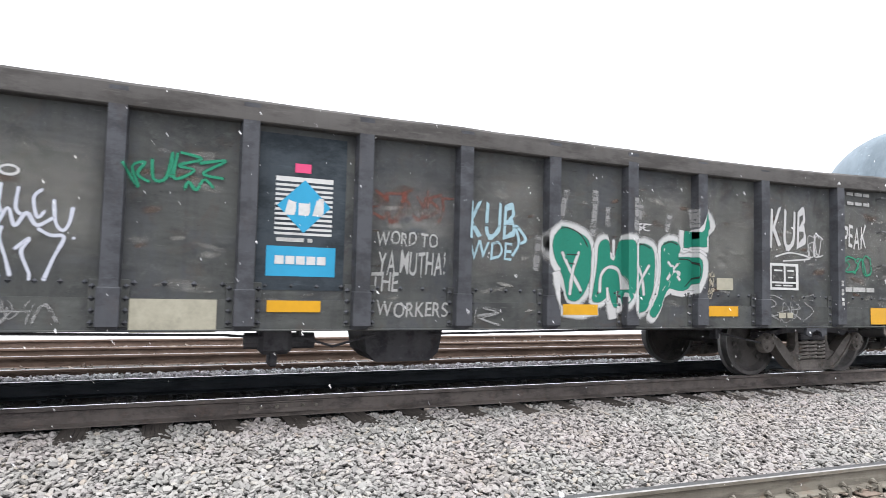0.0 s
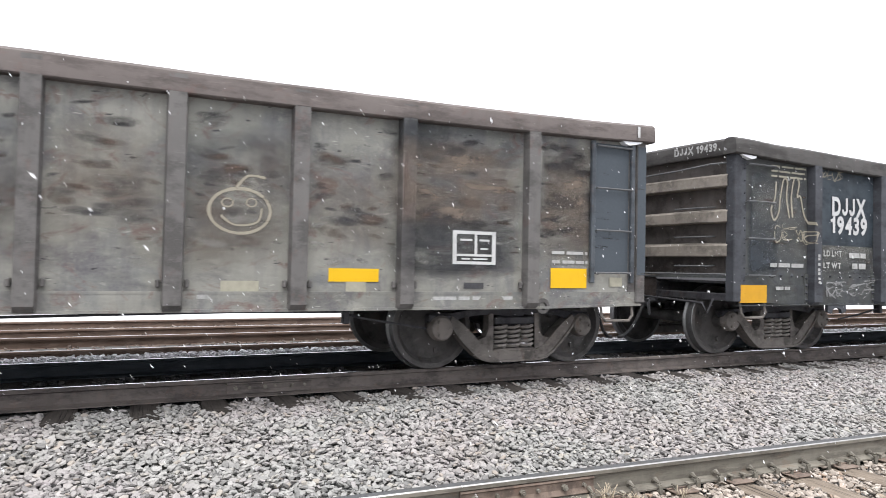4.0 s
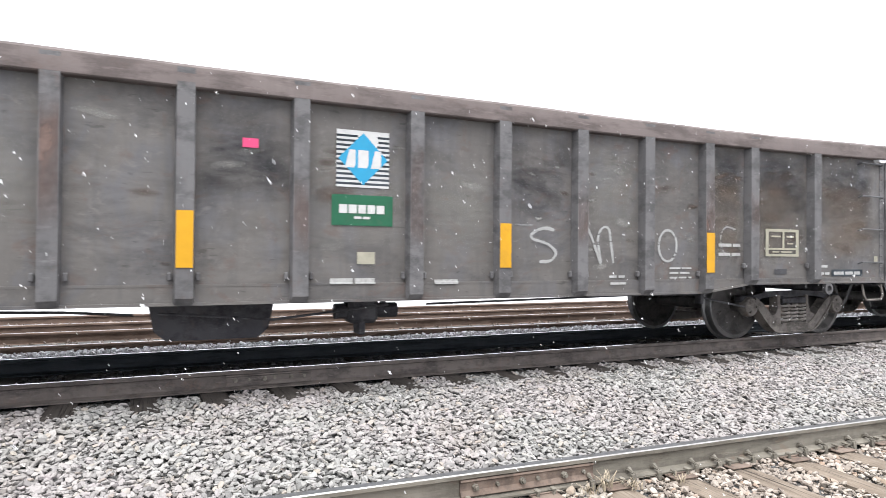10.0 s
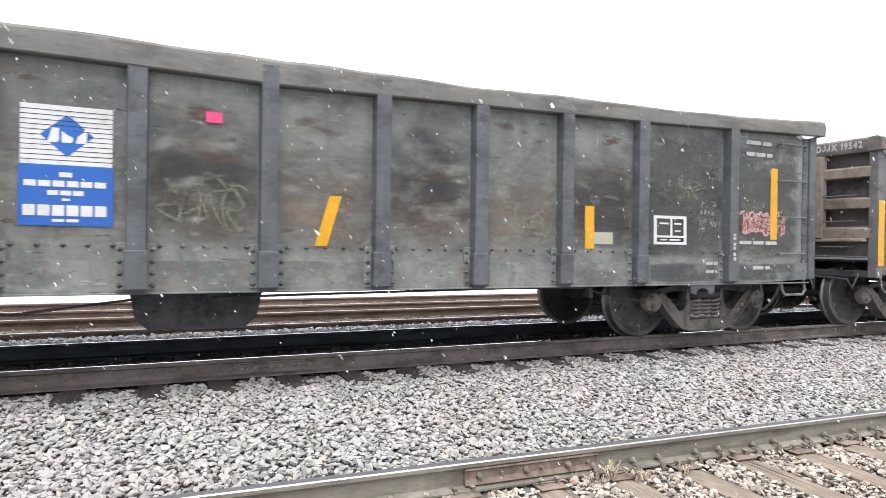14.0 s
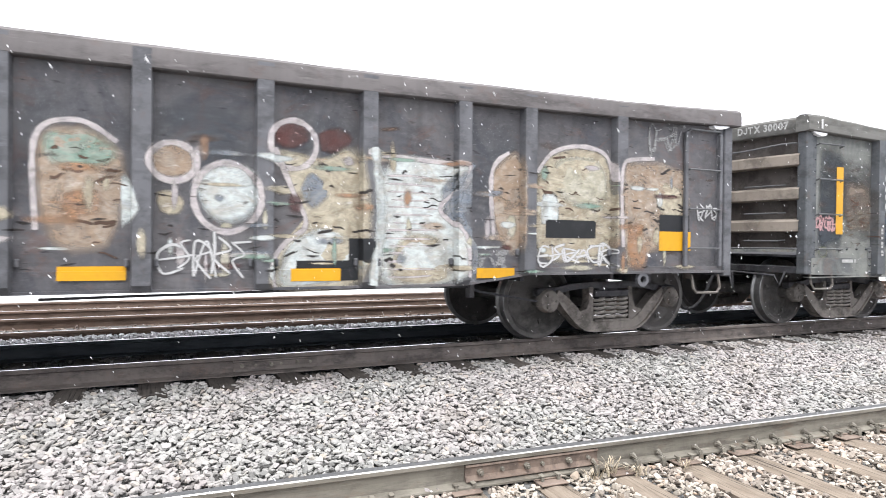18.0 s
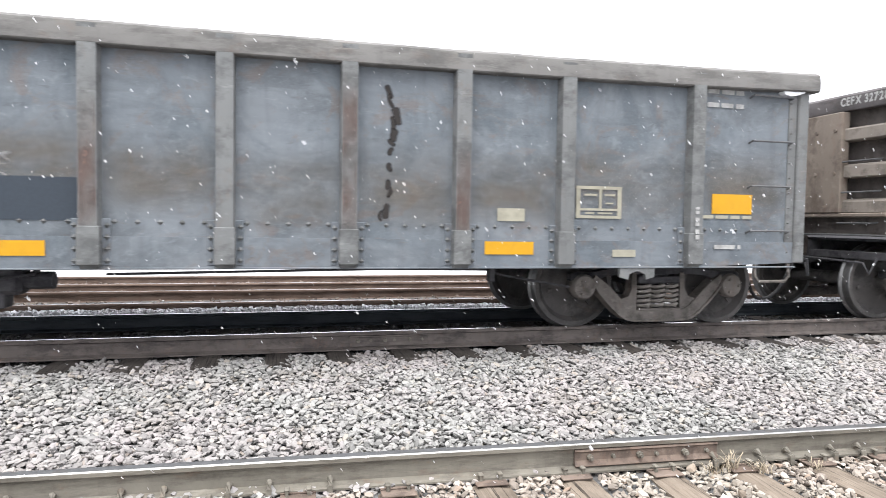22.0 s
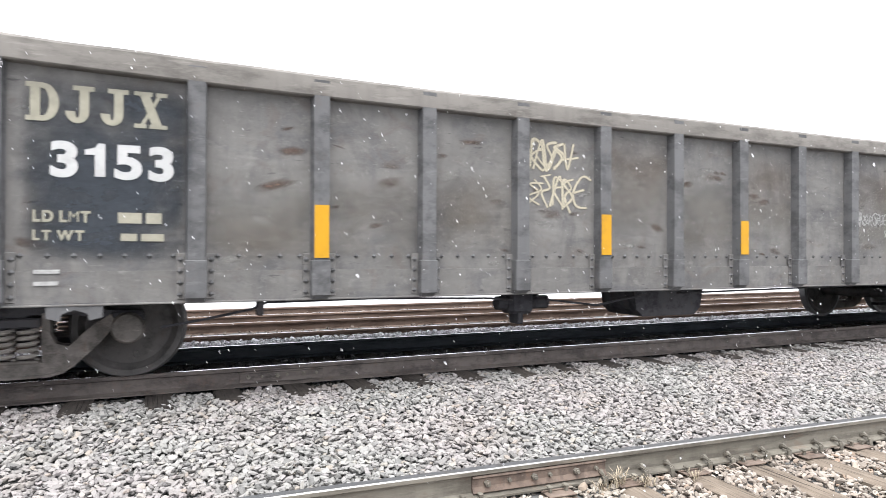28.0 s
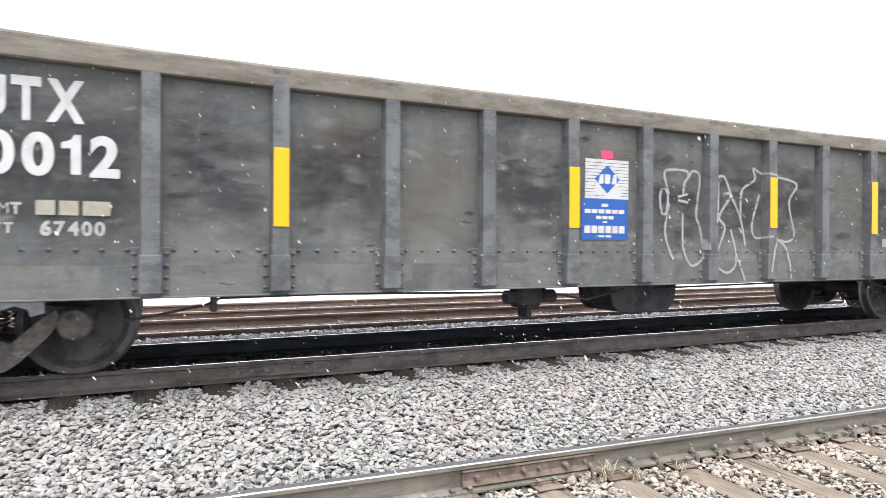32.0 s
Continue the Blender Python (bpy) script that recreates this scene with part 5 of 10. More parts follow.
def words(car, x0, x1, z0, z1, body, mat, freehand=False, slab=False):
    """Writing, letter by letter, fitted between x0 and x1."""
    glyphs, x = [], 0.0
    for ch in body:
        if ch == " ":
            x += 0.28
            continue
        v, f = text_data(ch, 0.006) if freehand else slab_letter(ch) if slab else letter_j() if ch == "J" else digit_one() if ch == "1" else text_data(ch, {"M": 0.0, "6": 0.05}.get(ch, 0.04))
        lo, hi = min(p[0] for p in v), max(p[0] for p in v)
        glyphs.append(([(p[0] - lo + x, p[1]) for p in v], f))
        x += hi - lo + (0.09 if freehand else 0.11 if ch != "1" else 0.15)
    flat = [p for v, _ in glyphs for p in v]
    a, b, c, d = min(p[0] for p in flat), max(p[0] for p in flat), min(p[1] for p in flat), max(p[1] for p in flat)
    for vs, fs in glyphs:
        out = []
        for px, pz in vs:
            u, v = (px - a) / (b - a), (pz - c) / (d - c)
            if freehand:
                v += 0.16 * noise.noise(Vector((u * 5, z0 * 3, 1))) + 0.05 * noise.noise(Vector((u * 25, v * 4, 3)))
                u += 0.05 * (v - 0.5) * (z1 - z0) / (x1 - x0) + 0.012 * noise.noise(Vector((u * 22, v * 5, 7)))
            out.append((x0 + (x1 - x0) * u, z0 + (z1 - z0) * v))
        lay(car, "painted_letter" if freehand else "letter", out, fs, mat)


def bars(car, x0, x1, z0, z1, lines, mat):
    rng = random.Random(round(x0 * 100 + z0 * 1000))
    vs, fs = [], []
    h = (z1 - z0) / (lines + 0.45 * (lines - 1)) * (0.85 if lines == 1 else 0.62)
    pitch = 0 if lines == 1 else (z1 - z0 - h) / (lines - 1)
    for k in range(lines):
        za = z0 + k * pitch
        x = x0
        while x < x1 - 0.02:
            w_ = min(rng.uniform(0.10, 0.26), x1 - x)
            n = len(vs)
            vs += [(x, za), (x + w_, za), (x + w_, za + h), (x, za + h)]
            fs.append((n, n + 1, n + 2, n + 3))
            x += w_ + rng.uniform(0.018, 0.035)
    return tagged(lay(car, "lettering", vs, fs, mat), kind="stuff")


def stencil_box(car, x0, x1, z0, z1, mat):
    vs, fs = [], []
    w_, h = x1 - x0, z1 - z0

    def r(a, b, c, d):
        n = len(vs)
        vs.extend([(x0 + w_ * a, z0 + h * c), (x0 + w_ * b, z0 + h * c), (x0 + w_ * b, z0 + h * d), (x0 + w_ * a, z0 + h * d)])
        fs.append((n, n + 1, n + 2, n + 3))

    for q in ((0, 0.09, 0, 1), (0.91, 1, 0, 1), (0.09, 0.91, 0.9, 1), (0.09, 0.91, 0, 0.09), (0.09, 0.91, 0.24, 0.31), (0.50, 0.56, 0.31, 0.9), (0.17, 0.45, 0.70, 0.76), (0.62, 0.85, 0.70, 0.76), (0.20, 0.40, 0.14, 0.19),
              (0.47, 0.80, 0.14, 0.19), (0.64, 0.82, 0.45, 0.50)):
        r(*q)
    return lay(car, "stencil_box", vs, fs, mat)


def emblem(car, x0, x1, z0, z1, a0, a1, c0, c1, kind):
    low = {"blue": SKY_BLUE, "green": GREEN_DECAL, "royal": ROYAL}[kind]
    mark = ROYAL if kind == "royal" else SKY_BLUE
    top = lay(car, "emblem", *grid_rect(x0, x1, z0, z1, 0.2), WHITE, None, "white striped square decal")
    vs, fs = [], []
    n = 12
    for k in range(n - 1):
        zb = z0 + (z1 - z0) * (k + 1) / n
        za = zb - (z1 - z0) / n * (0.14 if kind == "royal" else 0.48)
        i = len(vs)
        vs += [(x0, za), (x1, za), (x1, zb), (x0, zb)]
        fs.append((i, i + 1, i + 2, i + 3))
    tagged(lay(car, "stripe", vs, fs, NAVY, top), kind="stuff")
    xm, zm, rx, rz = (x0 + x1) / 2, (z0 + z1) / 2, (x1 - x0) * 0.47, (z1 - z0) * 0.46
    if kind == "royal":
        rx, rz = rx * 0.62, rz * 0.78
    lay(car, "diamond", [(xm - rx, zm), (xm, zm - rz), (xm + rx, zm), (xm, zm + rz)], [(0, 1, 2, 3)], mark, top, "blue diamond")
    vs, fs = [], []
    for k in (-1, 0, 1):
        xa, w_, h = xm + k * rx * 0.52, rx * 0.21, rz * 0.34
        i = len(vs)
        vs += [(xa - w_, zm - h), (xa + w_ * 0.7, zm - h), (xa + w_, zm - h * 0.6), (xa + w_, zm + h), (xa - w_ * (0.2 if k else 1), zm + h), (xa - w_ * (0.2 if k else 1), zm - h * 0.2)]
        fs.append(tuple(range(i, i + 6)))
    tagged(lay(car, "emblem_mark", vs, fs, WHITE, top), kind="stuff")
    pane = lay(car, "emblem_panel", *grid_rect(a0, a1, c0, c1, 0.2), low, None, {"blue": "sky-blue decal panel", "green": "dark green decal panel", "royal": "royal blue decal panel"}[kind])
    vs, fs = [], []
    lines = [(0.12, 0.88, 0.40, 0.68)] if kind != "royal" else [(0.05, 0.95, 0.16, 0.34), (0.35, 0.65, 0.06, 0.11), (0.30, 0.70, 0.50, 0.58), (0.06, 0.94, 0.64, 0.74), (0.42, 0.58, 0.80, 0.88), (0.45, 0.55, 0.41, 0.45)]
    if kind == "green":
        lines.append((0.36, 0.64, 0.22, 0.30))
    for u0, u1, v0, v1 in lines:
        k = max(1, round((u1 - u0) / 0.15))
        for j in range(k):
            ua, ub = u0 + (u1 - u0) * j / k, u0 + (u1 - u0) * (j + 0.84) / k
            i = len(vs)
            vs += [(a0 + (a1 - a0) * p, c0 + (c1 - c0) * q) for p, q in ((ua, v0), (ub, v0), (ub, v1), (ua, v1))]
            fs.append((i, i + 1, i + 2, i + 3))
    tagged(lay(car, "emblem_mark", vs, fs, WHITE, pane), kind="stuff")
    return top


def smooth_line(pts, step=0.02):
    out = []
    for i in range(len(pts) - 1):
        p0, p1, p2, p3 = pts[max(i - 1, 0)], pts[i], pts[i + 1], pts[min(i + 2, len(pts) - 1)]
        n = max(2, int(math.dist(p1, p2) / step))
        for k in range(n):
            u = k / n
            out.append(tuple(p1[d] + 0.5 * u * (p2[d] - p0[d] + u * (2 * p0[d] - 5 * p1[d] + 4 * p2[d] - p3[d] + u * (3 * (p1[d] - p2[d]) + p3[d] - p0[d]))) for d in (0, 1)))
    return out + [pts[-1]]


def ribbon(vs, fs, cv, line, width, seed=0.0):
    """A sprayed line, four points across, that thins out at its edges."""
    n = len(vs)
    m = len(line)
    for i, (x, z) in enumerate(line):
        a, b = line[max(i - 1, 0)], line[min(i + 1, m - 1)]
        dx, dz = b[0] - a[0], b[1] - a[1]
        d = math.hypot(dx, dz) or 1.0
        w_ = width * 0.5 * (1 + 0.35 * noise.noise(Vector((x * 9, z * 9, seed)))) * (0.6 if i in (0, m - 1) else 1)
        for k, c in ((1.35, 0.0), (0.7, 1.0), (-0.7, 1.0), (-1.35, 0.0)):
            vs.append((x - dz / d * w_ * k, z + dx / d * w_ * k))
            cv.append(c * (0.4 if i in (0, m - 1) else 1.0))
    fs += [(n + 4 * i + k, n + 4 * i + k + 1, n + 4 * i + k + 5, n + 4 * i + k + 4) for i in range(m - 1) for k in range(3)]


def stroke(car, pts, mat, width):
    vs, fs, cv = [], [], []
    ribbon(vs, fs, cv, smooth_line(pts), width)
    return lay(car, "graffiti", vs, fs, mat, cover=cv)


def oval(car, x0, x1, z0, z1, mat, width):
    xm, zm = (x0 + x1) / 2, (z0 + z1) / 2
    n = 26
    line = [(xm + (x1 - x0) / 2 * math.cos(2 * math.pi * k / n + 0.5), zm + (z1 - z0) / 2 * math.sin(2 * math.pi * k / n + 0.5)) for k in range(n + 2)]
    vs, fs, cv = [], [], []
    ribbon(vs, fs, cv, line, width)
    return lay(car, "graffiti", vs, fs, mat, cover=cv)


STROKES = ([(0.1, 0.0), (0.2, 0.5), (0.15, 1.0)], [(0.0, 0.9), (0.9, 1.0)], [(0.1, 0.0), (0.5, 0.95), (0.9, 0.05)], [(0.05, 1.0), (0.4, 0.1), (0.9, 0.9)], [(0.9, 0.85), (0.4, 1.0), (0.05, 0.6), (0.25, 0.1), (0.9, 0.15)],
           [(0.85, 0.9), (0.2, 0.8), (0.7, 0.45), (0.1, 0.1)], [(0.1, 0.05), (0.1, 0.9), (0.8, 0.75), (0.2, 0.5), (0.95, 0.0)], [(0.0, 0.45), (0.95, 0.55)], [(0.85, 1.0), (0.8, 0.2), (0.4, 0.0), (0.1, 0.3)], [(0.2, 1.0), (0.75, 0.6), (0.15, 0.4), (0.8, 0.0)])


def scribble(car, x0, x1, z0, z1, glyphs, mat, width):
    """An unreadable tag: quick slanted strokes, one across another."""
    rng = random.Random(round(x0 * 1000 + z0 * 777))
    vs, fs, cv = [], [], []
    w_, h = (x1 - x0) / glyphs, z1 - z0
    slant = rng.uniform(0.05, 0.3)
    for g in range(glyphs):
        top, low = rng.uniform(0.78, 1.05), rng.uniform(-0.05, 0.2)
        for _ in range(rng.randint(2, 3)):
            shape = rng.choice(STROKES)
            wide = rng.uniform(1.0, 1.7)
            pts = []
            for u, v in shape:
                u, v = u + rng.uniform(-0.12, 0.12), low + (top - low) * (v + rng.uniform(-0.08, 0.08))
                pts.append((x0 + w_ * (g + u * wide - 0.1) + slant * h * (v - 0.5) * 0.4, z0 + h * v))
            ribbon(vs, fs, cv, smooth_line(pts, 0.025), width * rng.uniform(0.5, 0.9), g)
    return tagged(lay(car, "graffiti", vs, fs, mat, cover=cv), kind="stuff")


def blob(car, x0, x1, z0, z1, mat, square=2.6, rough_edge=0.16, soft=0.07, name="graffiti"):
    """A rounded patch of paint with an uneven edge."""
    xm, zm, rx, rz = (x0 + x1) / 2, (z0 + z1) / 2, (x1 - x0) / 2, (z1 - z0) / 2
    rings, n = max(3, int(max(rx, rz) / 0.035)), 44
    vs, fs, cv = [(xm, zm)], [], [1.0]
    for j in range(1, rings + 1):
        for k in range(n):
            a = 2 * math.pi * k / n
            c, s = math.cos(a), math.sin(a)
            r = 1.0 / (abs(c) ** square + abs(s) ** square) ** (1 / square)
            r *= 1 + rough_edge * noise.noise(Vector((c * 1.6 + x0 * 3, s * 1.6 + z0 * 5, 2))) + 0.3 * rough_edge * noise.noise(Vector((c * 6 + x0, s * 6, z0)))
            vs.append((xm + rx * r * c * j / rings, zm + rz * r * s * j / rings))
            cv.append(min(1.0, (rings - j) * 0.035 / soft) if soft else 1.0)
    fs += [(0, 1 + k, 1 + (k + 1) % n) for k in range(n)]
    for j in range(rings - 1):
        fs += [(1 + j * n + k, 1 + (j + 1) * n + k, 1 + (j + 1) * n + (k + 1) % n, 1 + j * n + (k + 1) % n) for k in range(n)]
    return lay(car, name, vs, fs, mat, cover=cv)


def fill(car, pts, mat, soft=0.10):
    """A painted form with a curved outline and thin edges."""
    line = smooth_line([pts[-1]] + list(pts) + list(pts[:2]), 0.06)
    xm, zm = sum(p[0] for p in pts) / len(pts), sum(p[1] for p in pts) / len(pts)
    n = len(line)
    reach = max(math.dist(p, (xm, zm)) for p in pts)
    vs, fs, cv = [(xm, zm)], [], [1.0]
    rows = [0.35, 0.7, max(0.72, 1 - soft / reach), 1.0]
    for j, u in enumerate(rows):
        for k, (x, z) in enumerate(line):
            w_ = 1 + 0.05 * noise.noise(Vector((x * 7, z * 7, 3.0)))
            vs.append((xm + (x - xm) * u * w_, zm + (z - zm) * u * w_))
            cv.append(0.0 if j == 3 else 1.0)
    fs += [(0, 1 + k, 2 + k) for k in range(n - 1)]
    for j in range(3):
        fs += [(1 + j * n + k, 1 + (j + 1) * n + k, 2 + (j + 1) * n + k, 2 + j * n + k) for k in range(n - 1)]
    return lay(car, "graffiti", vs, fs, mat, cover=cv)


def hatch(car, x0, x1, z0, z1, rows, mat, width):
    """Short level strokes, one above another, as scraped off by the ribs of the sheet."""
    rng = random.Random(round(x0 * 1000))
    vs, fs, cv = [], [], []
    for k in range(rows):
        z = z0 + (z1 - z0) * (k + 0.5) / rows
        a, b = x0 + rng.uniform(0, 0.15) * (x1 - x0), x1 - rng.uniform(0, 0.2) * (x1 - x0)
        ribbon(vs, fs, cv, smooth_line([(a, z), ((a + b) / 2, z + rng.uniform(-0.01, 0.01)), (b, z + rng.uniform(-0.01, 0.01))], 0.05), width * rng.uniform(0.6, 1.2), k)
    return tagged(lay(car, "graffiti", vs, fs, mat, cover=cv), kind="stuff")


def scars(car, x0, x1, z0, z1, count, seed, mat):
    """Short ragged scrapes, mostly level, strewn over a painted form."""
    rng = random.Random(seed)
    vs, fs, cv = [], [], []
    for _ in range(count):
        cx, cz, L, tilt = rng.uniform(x0, x1), rng.uniform(z0, z1), rng.uniform(0.04, 0.17), rng.uniform(-0.35, 0.35)
        pts = [(cx + L * u, cz + L * tilt * u + rng.uniform(-0.012, 0.012)) for u in (0, 0.3, 0.6, 1.0)]
        ribbon(vs, fs, cv, smooth_line(pts, 0.02), rng.uniform(0.008, 0.026), rng.random() * 9)
    return tagged(lay(car, "graffiti", vs, fs, mat, cover=cv), kind="stuff")


def smudges(car, x0, x1, z0, z1, count, seed, mat, size=(0.10, 0.38)):
    """Soft rubbed marks, longer than high, strewn over the sheets between the posts."""
    rng = random.Random(seed)
    posts = CAR_INFO[car.name][2]
    vs, fs, cv = [], [], []
    for _ in range(count):
        cx, cz, a, tilt, dip = rng.uniform(x0, x1), rng.uniform(z0, z1), rng.uniform(*size) / 2, rng.uniform(-0.25, 0.25), rng.uniform(0.15, 0.4)
        gap = min(abs(cx - q) for q in posts) - 0.09
        a = min(a, gap)
        if a < 0.035:
            continue
        n0, ph = len(vs), rng.uniform(0, 9)
        vs.append((cx, cz))
        cv.append(rng.uniform(0.55, 1.0))
        for ring, fade in ((0.5, 0.75), (1.0, 0.0)):
            for k in range(12):
                th = 2 * math.pi * k / 12
                r = ring * (1 + 0.35 * noise.noise(Vector((math.cos(th) * 1.5, math.sin(th) * 1.5, ph))))
                dx = a * r * math.cos(th)
                vs.append((cx + dx, cz + a * dip * r * math.sin(th) + tilt * dx))
                cv.append(fade * cv[n0])
        fs += [(n0, n0 + 1 + k, n0 + 1 + (k + 1) % 12) for k in range(12)]
        fs += [(n0 + 1 + k, n0 + 13 + k, n0 + 13 + (k + 1) % 12, n0 + 1 + (k + 1) % 12) for k in range(12)]
    return tagged(lay(car, "stain", vs, fs, mat, cover=cv), kind="stuff")


def mural_fill(car, x0, x1, z0, z1, count, seed):
    """Worn scraps of old colour, speckled over a whole side, with dark scratches across them."""
    rng = random.Random(seed)
    pal = (MURAL_CREAM, MURAL_OLIVE, MURAL_ICE, MURAL_TAN, MURAL_CREAM, MURAL_STEEL, MURAL_MINT, MURAL_ORANGE, MURAL_EDGE, MURAL_MAROON)
    for mat in pal:
        vs, fs, cv = [], [], []
        for _ in range(count):
            cx, cz = rng.uniform(x0, x1), z0 + (z1 - z0) * rng.random() ** 1.3
            rx, rz = rng.uniform(0.05, 0.26), rng.uniform(0.012, 0.045)
            if rng.random() < 0.25:
                rx, rz = rz * 1.6, rx * 0.7
            n0 = len(vs)
            vs.append((cx, cz))
            cv.append(1.0)
            for j, c in ((0.5, 0.9), (1.0, 0.0)):
                for k in range(14):
                    a = 2 * math.pi * k / 14
                    r = j * (1 + 0.35 * noise.noise(Vector((math.cos(a) + cx * 5, math.sin(a) + cz * 5, seed))))
                    vs.append((cx + rx * r * math.cos(a), cz + rz * r * math.sin(a)))
                    cv.append(c)
            fs += [(n0, n0 + 1 + k, n0 + 1 + (k + 1) % 14) for k in range(14)]
            fs += [(n0 + 1 + k, n0 + 15 + k, n0 + 15 + (k + 1) % 14, n0 + 1 + (k + 1) % 14) for k in range(14)]
        tagged(lay(car, "graffiti", vs, fs, mat, cover=cv), kind="stuff")
    vs, fs, cv = [], [], []
    for _ in range(count * 9):
        cx, cz, L = rng.uniform(x0, x1), rng.uniform(z0, z1), rng.uniform(0.03, 0.16)
        ribbon(vs, fs, cv, [(cx, cz), (cx + L * 0.5, cz + rng.uniform(-0.01, 0.01)), (cx + L, cz + rng.uniform(-0.02, 0.02))], rng.uniform(0.008, 0.022), 0)
    tagged(lay(car, "graffiti", vs, fs, SCRAPE, cover=cv), kind="stuff")


def end_words(car, kind, y0, y1, z0, z1, body):
    """Small white reporting marks on the rim of the left end."""
    vs, fs = block_letters(body)
    xs, zs = [v[0] for v in vs], [v[1] for v in vs]
    a, b, c, d = min(xs), max(xs), min(zs), max(zs)
    bow = 0.07 if kind == 2 else BOW
    bm = bmesh.new()
    made = []
    for x, z in vs:
        y = y1 + (y0 - y1) * (x - a) / (b - a)
        zz = z0 + (z1 - z0) * (z - c) / (d - c)
        made.append(bm.verts.new((0.06 - bow * (1 - (y / HALF) ** 2) - 0.069, y, zz)))
    for f in fs:
        if bm.faces.get([made[i] for i in f]) is None:
            bm.faces.new([made[i] for i in f])
    bmesh.ops.triangulate(bm, faces=[f for f in bm.faces if len(f.verts) > 4])
    me = bpy.data.meshes.new("lettering")
    bm.to_mesh(me)
    bm.free()
    me.materials.append(WHITE_WORN)
    return part("lettering", me, None, car)


def post_notice(car, k, z0, z1):
    """Tiny upright lettering on a post, too small to read."""
    x = CAR_INFO[car.name][2][k]
    rng = random.Random(k + round(z0 * 100))
    vs, fs, z = [], [], z0
    while z < z1:
        h = rng.uniform(0.025, 0.045)
        n = len(vs)
        vs += [(x - 0.022, z), (x + 0.022, z), (x + 0.022, z + h), (x - 0.022, z + h)]
        fs.append((n, n + 1, n + 2, n + 3))
        z += h + (0.035 if rng.random() < 0.25 else 0.012)
    return tagged(lay(car, "lettering", vs, fs, WHITE_WORN), kind="stuff")


def panel_stains(car, mat, z0, z1, seed, odds=0.8):
    """Uneven stained bands from post to post."""
    rng = random.Random(seed)
    posts = CAR_INFO[car.name][2]
    edges = [0.25] + posts + [posts[-1] + 1.2]
    for a, b in zip(edges, edges[1:]):
        if rng.random() < odds and b - a > 0.4:
            lo, hi = z0 + rng.uniform(-0.1, 0.15), z1 + rng.uniform(-0.2, 0.15)
            x0, x1, z0_, z1_ = a + 0.085, b - 0.085, max(lo - 0.15, 1.0), min(hi + 0.15, 2.42)
            vs, fs = grid_rect(x0, x1, z0_, z1_, 0.09)
            ph = rng.uniform(0, 9)
            cv = []
            for x, z in vs:
                v = (z - z0_) / (z1_ - z0_) + 0.18 * noise.noise(Vector((x * 1.7, ph, 0)))
                side = min(1.0, 0.35 + min(x - x0, x1 - x) / 0.25)
                cv.append(0.0 if z in (z0_, z1_) else max(0.0, min(1.0, 2.6 * v, 2.6 * (1 - v))) * side)
            lay(car, "stain", vs, fs, mat, cover=cv)


def rusty_post(car, k, z0, z1, mat):
    """Rust that has come through the paint along the face of a post."""
    x = CAR_INFO[car.name][2][k]
    vs, fs = grid_rect(x - 0.06, x + 0.06, z0, z1, 0.04)
    cv = []
    for px, pz in vs:
        u = min(pz - z0, z1 - pz) / 0.22
        cv.append(max(0.0, min(1.0, u) * (0.75 + 0.6 * noise.noise(Vector((px * 9, pz * 3.5, k))))))
    lay(car, "stain", vs, fs, mat, None, "", -HALF - POST_OUT, cv)


RUST_FILM = stain("rust_through_paint", (0.122, 0.084, 0.072), 1.0, (1.2, 1, 0.7), 2.4)
for k_, z0_, z1_ in ((2, 1.25, 2.45), (3, 1.10, 2.2), (4, 1.25, 2.3), (6, 1.1, 1.8), (7, 1.2, 2.15), (9, 1.2, 1.9), (11, 1.0, 2.2), (12, 1.4, 2.0)):
    rusty_post(C, k_, z0_, z1_, RUST_FILM)
for k_, z0_, z1_ in ((0, 1.4, 2.45), (1, 1.7, 2.4), (4, 1.2, 1.9), (7, 1.3, 2.2), (11, 1.5, 2.3)):
    rusty_post(B, k_, z0_, z1_, RUST_FILM)
for k_, z0_, z1_ in ((1, 0.85, 1.6), (2, 0.85, 2.0), (4, 0.9, 1.5), (7, 1.0, 2.1), (9, 1.0, 2.3), (10, 0.9, 1.8)):
    rusty_post(F, k_, z0_, z1_, RUST_FILM)

for car_, k_ in ((A, 1), (D, 1), (F, 1), (G, 1), (H, 1)):
    post_notice(car_, 0, 0.98, 1.36)
    post_notice(car_, 12, 0.98, 1.30)
for car_, kind_, y0_, y1_, body_ in ((A, 1, -1.45, -0.85, "DJJX 19439"), (B, 1, -1.45, -0.95, "CIGX 801570"), (C, 2, -1.46, -0.80, "DJJX 19542"), (D, 1, -1.45, -0.75, "DJTX 30007"), (E, 2, -1.45, -0.85, "CEFX 32728"), (F, 1, -1.45, -0.75, "DJJX 19400"), (G, 1, -1.45, -0.9, "DJJX 3153")):
    rise_ = RISE[CAR_INFO[car_.name][1]]
    end_words(car_, kind_, y0_ + 0.13, y1_ + 0.13, CHORD + 0.055 + rise_, TOP - 0.045 + rise_, body_)
panel_stains(F, BROWN_HAZE, 1.15, 1.72, 3, 1.0)
panel_stains(G, BROWN_STAIN, 1.45, 2.35, 5, 0.45)
panel_stains(G, BROWN_HAZE, 1.1, 1.7, 6, 0.5)
panel_stains(G, PALE_SCUFF, 1.2, 1.9, 24, 0.6)
panel_stains(B, BLUE_STAIN, 1.3, 2.3, 7, 0.45)
panel_stains(B, BROWN_STAIN, 1.1, 2.0, 8, 0.6)
panel_stains(D, GREY_WEAR, 1.1, 2.3, 9, 0.8)
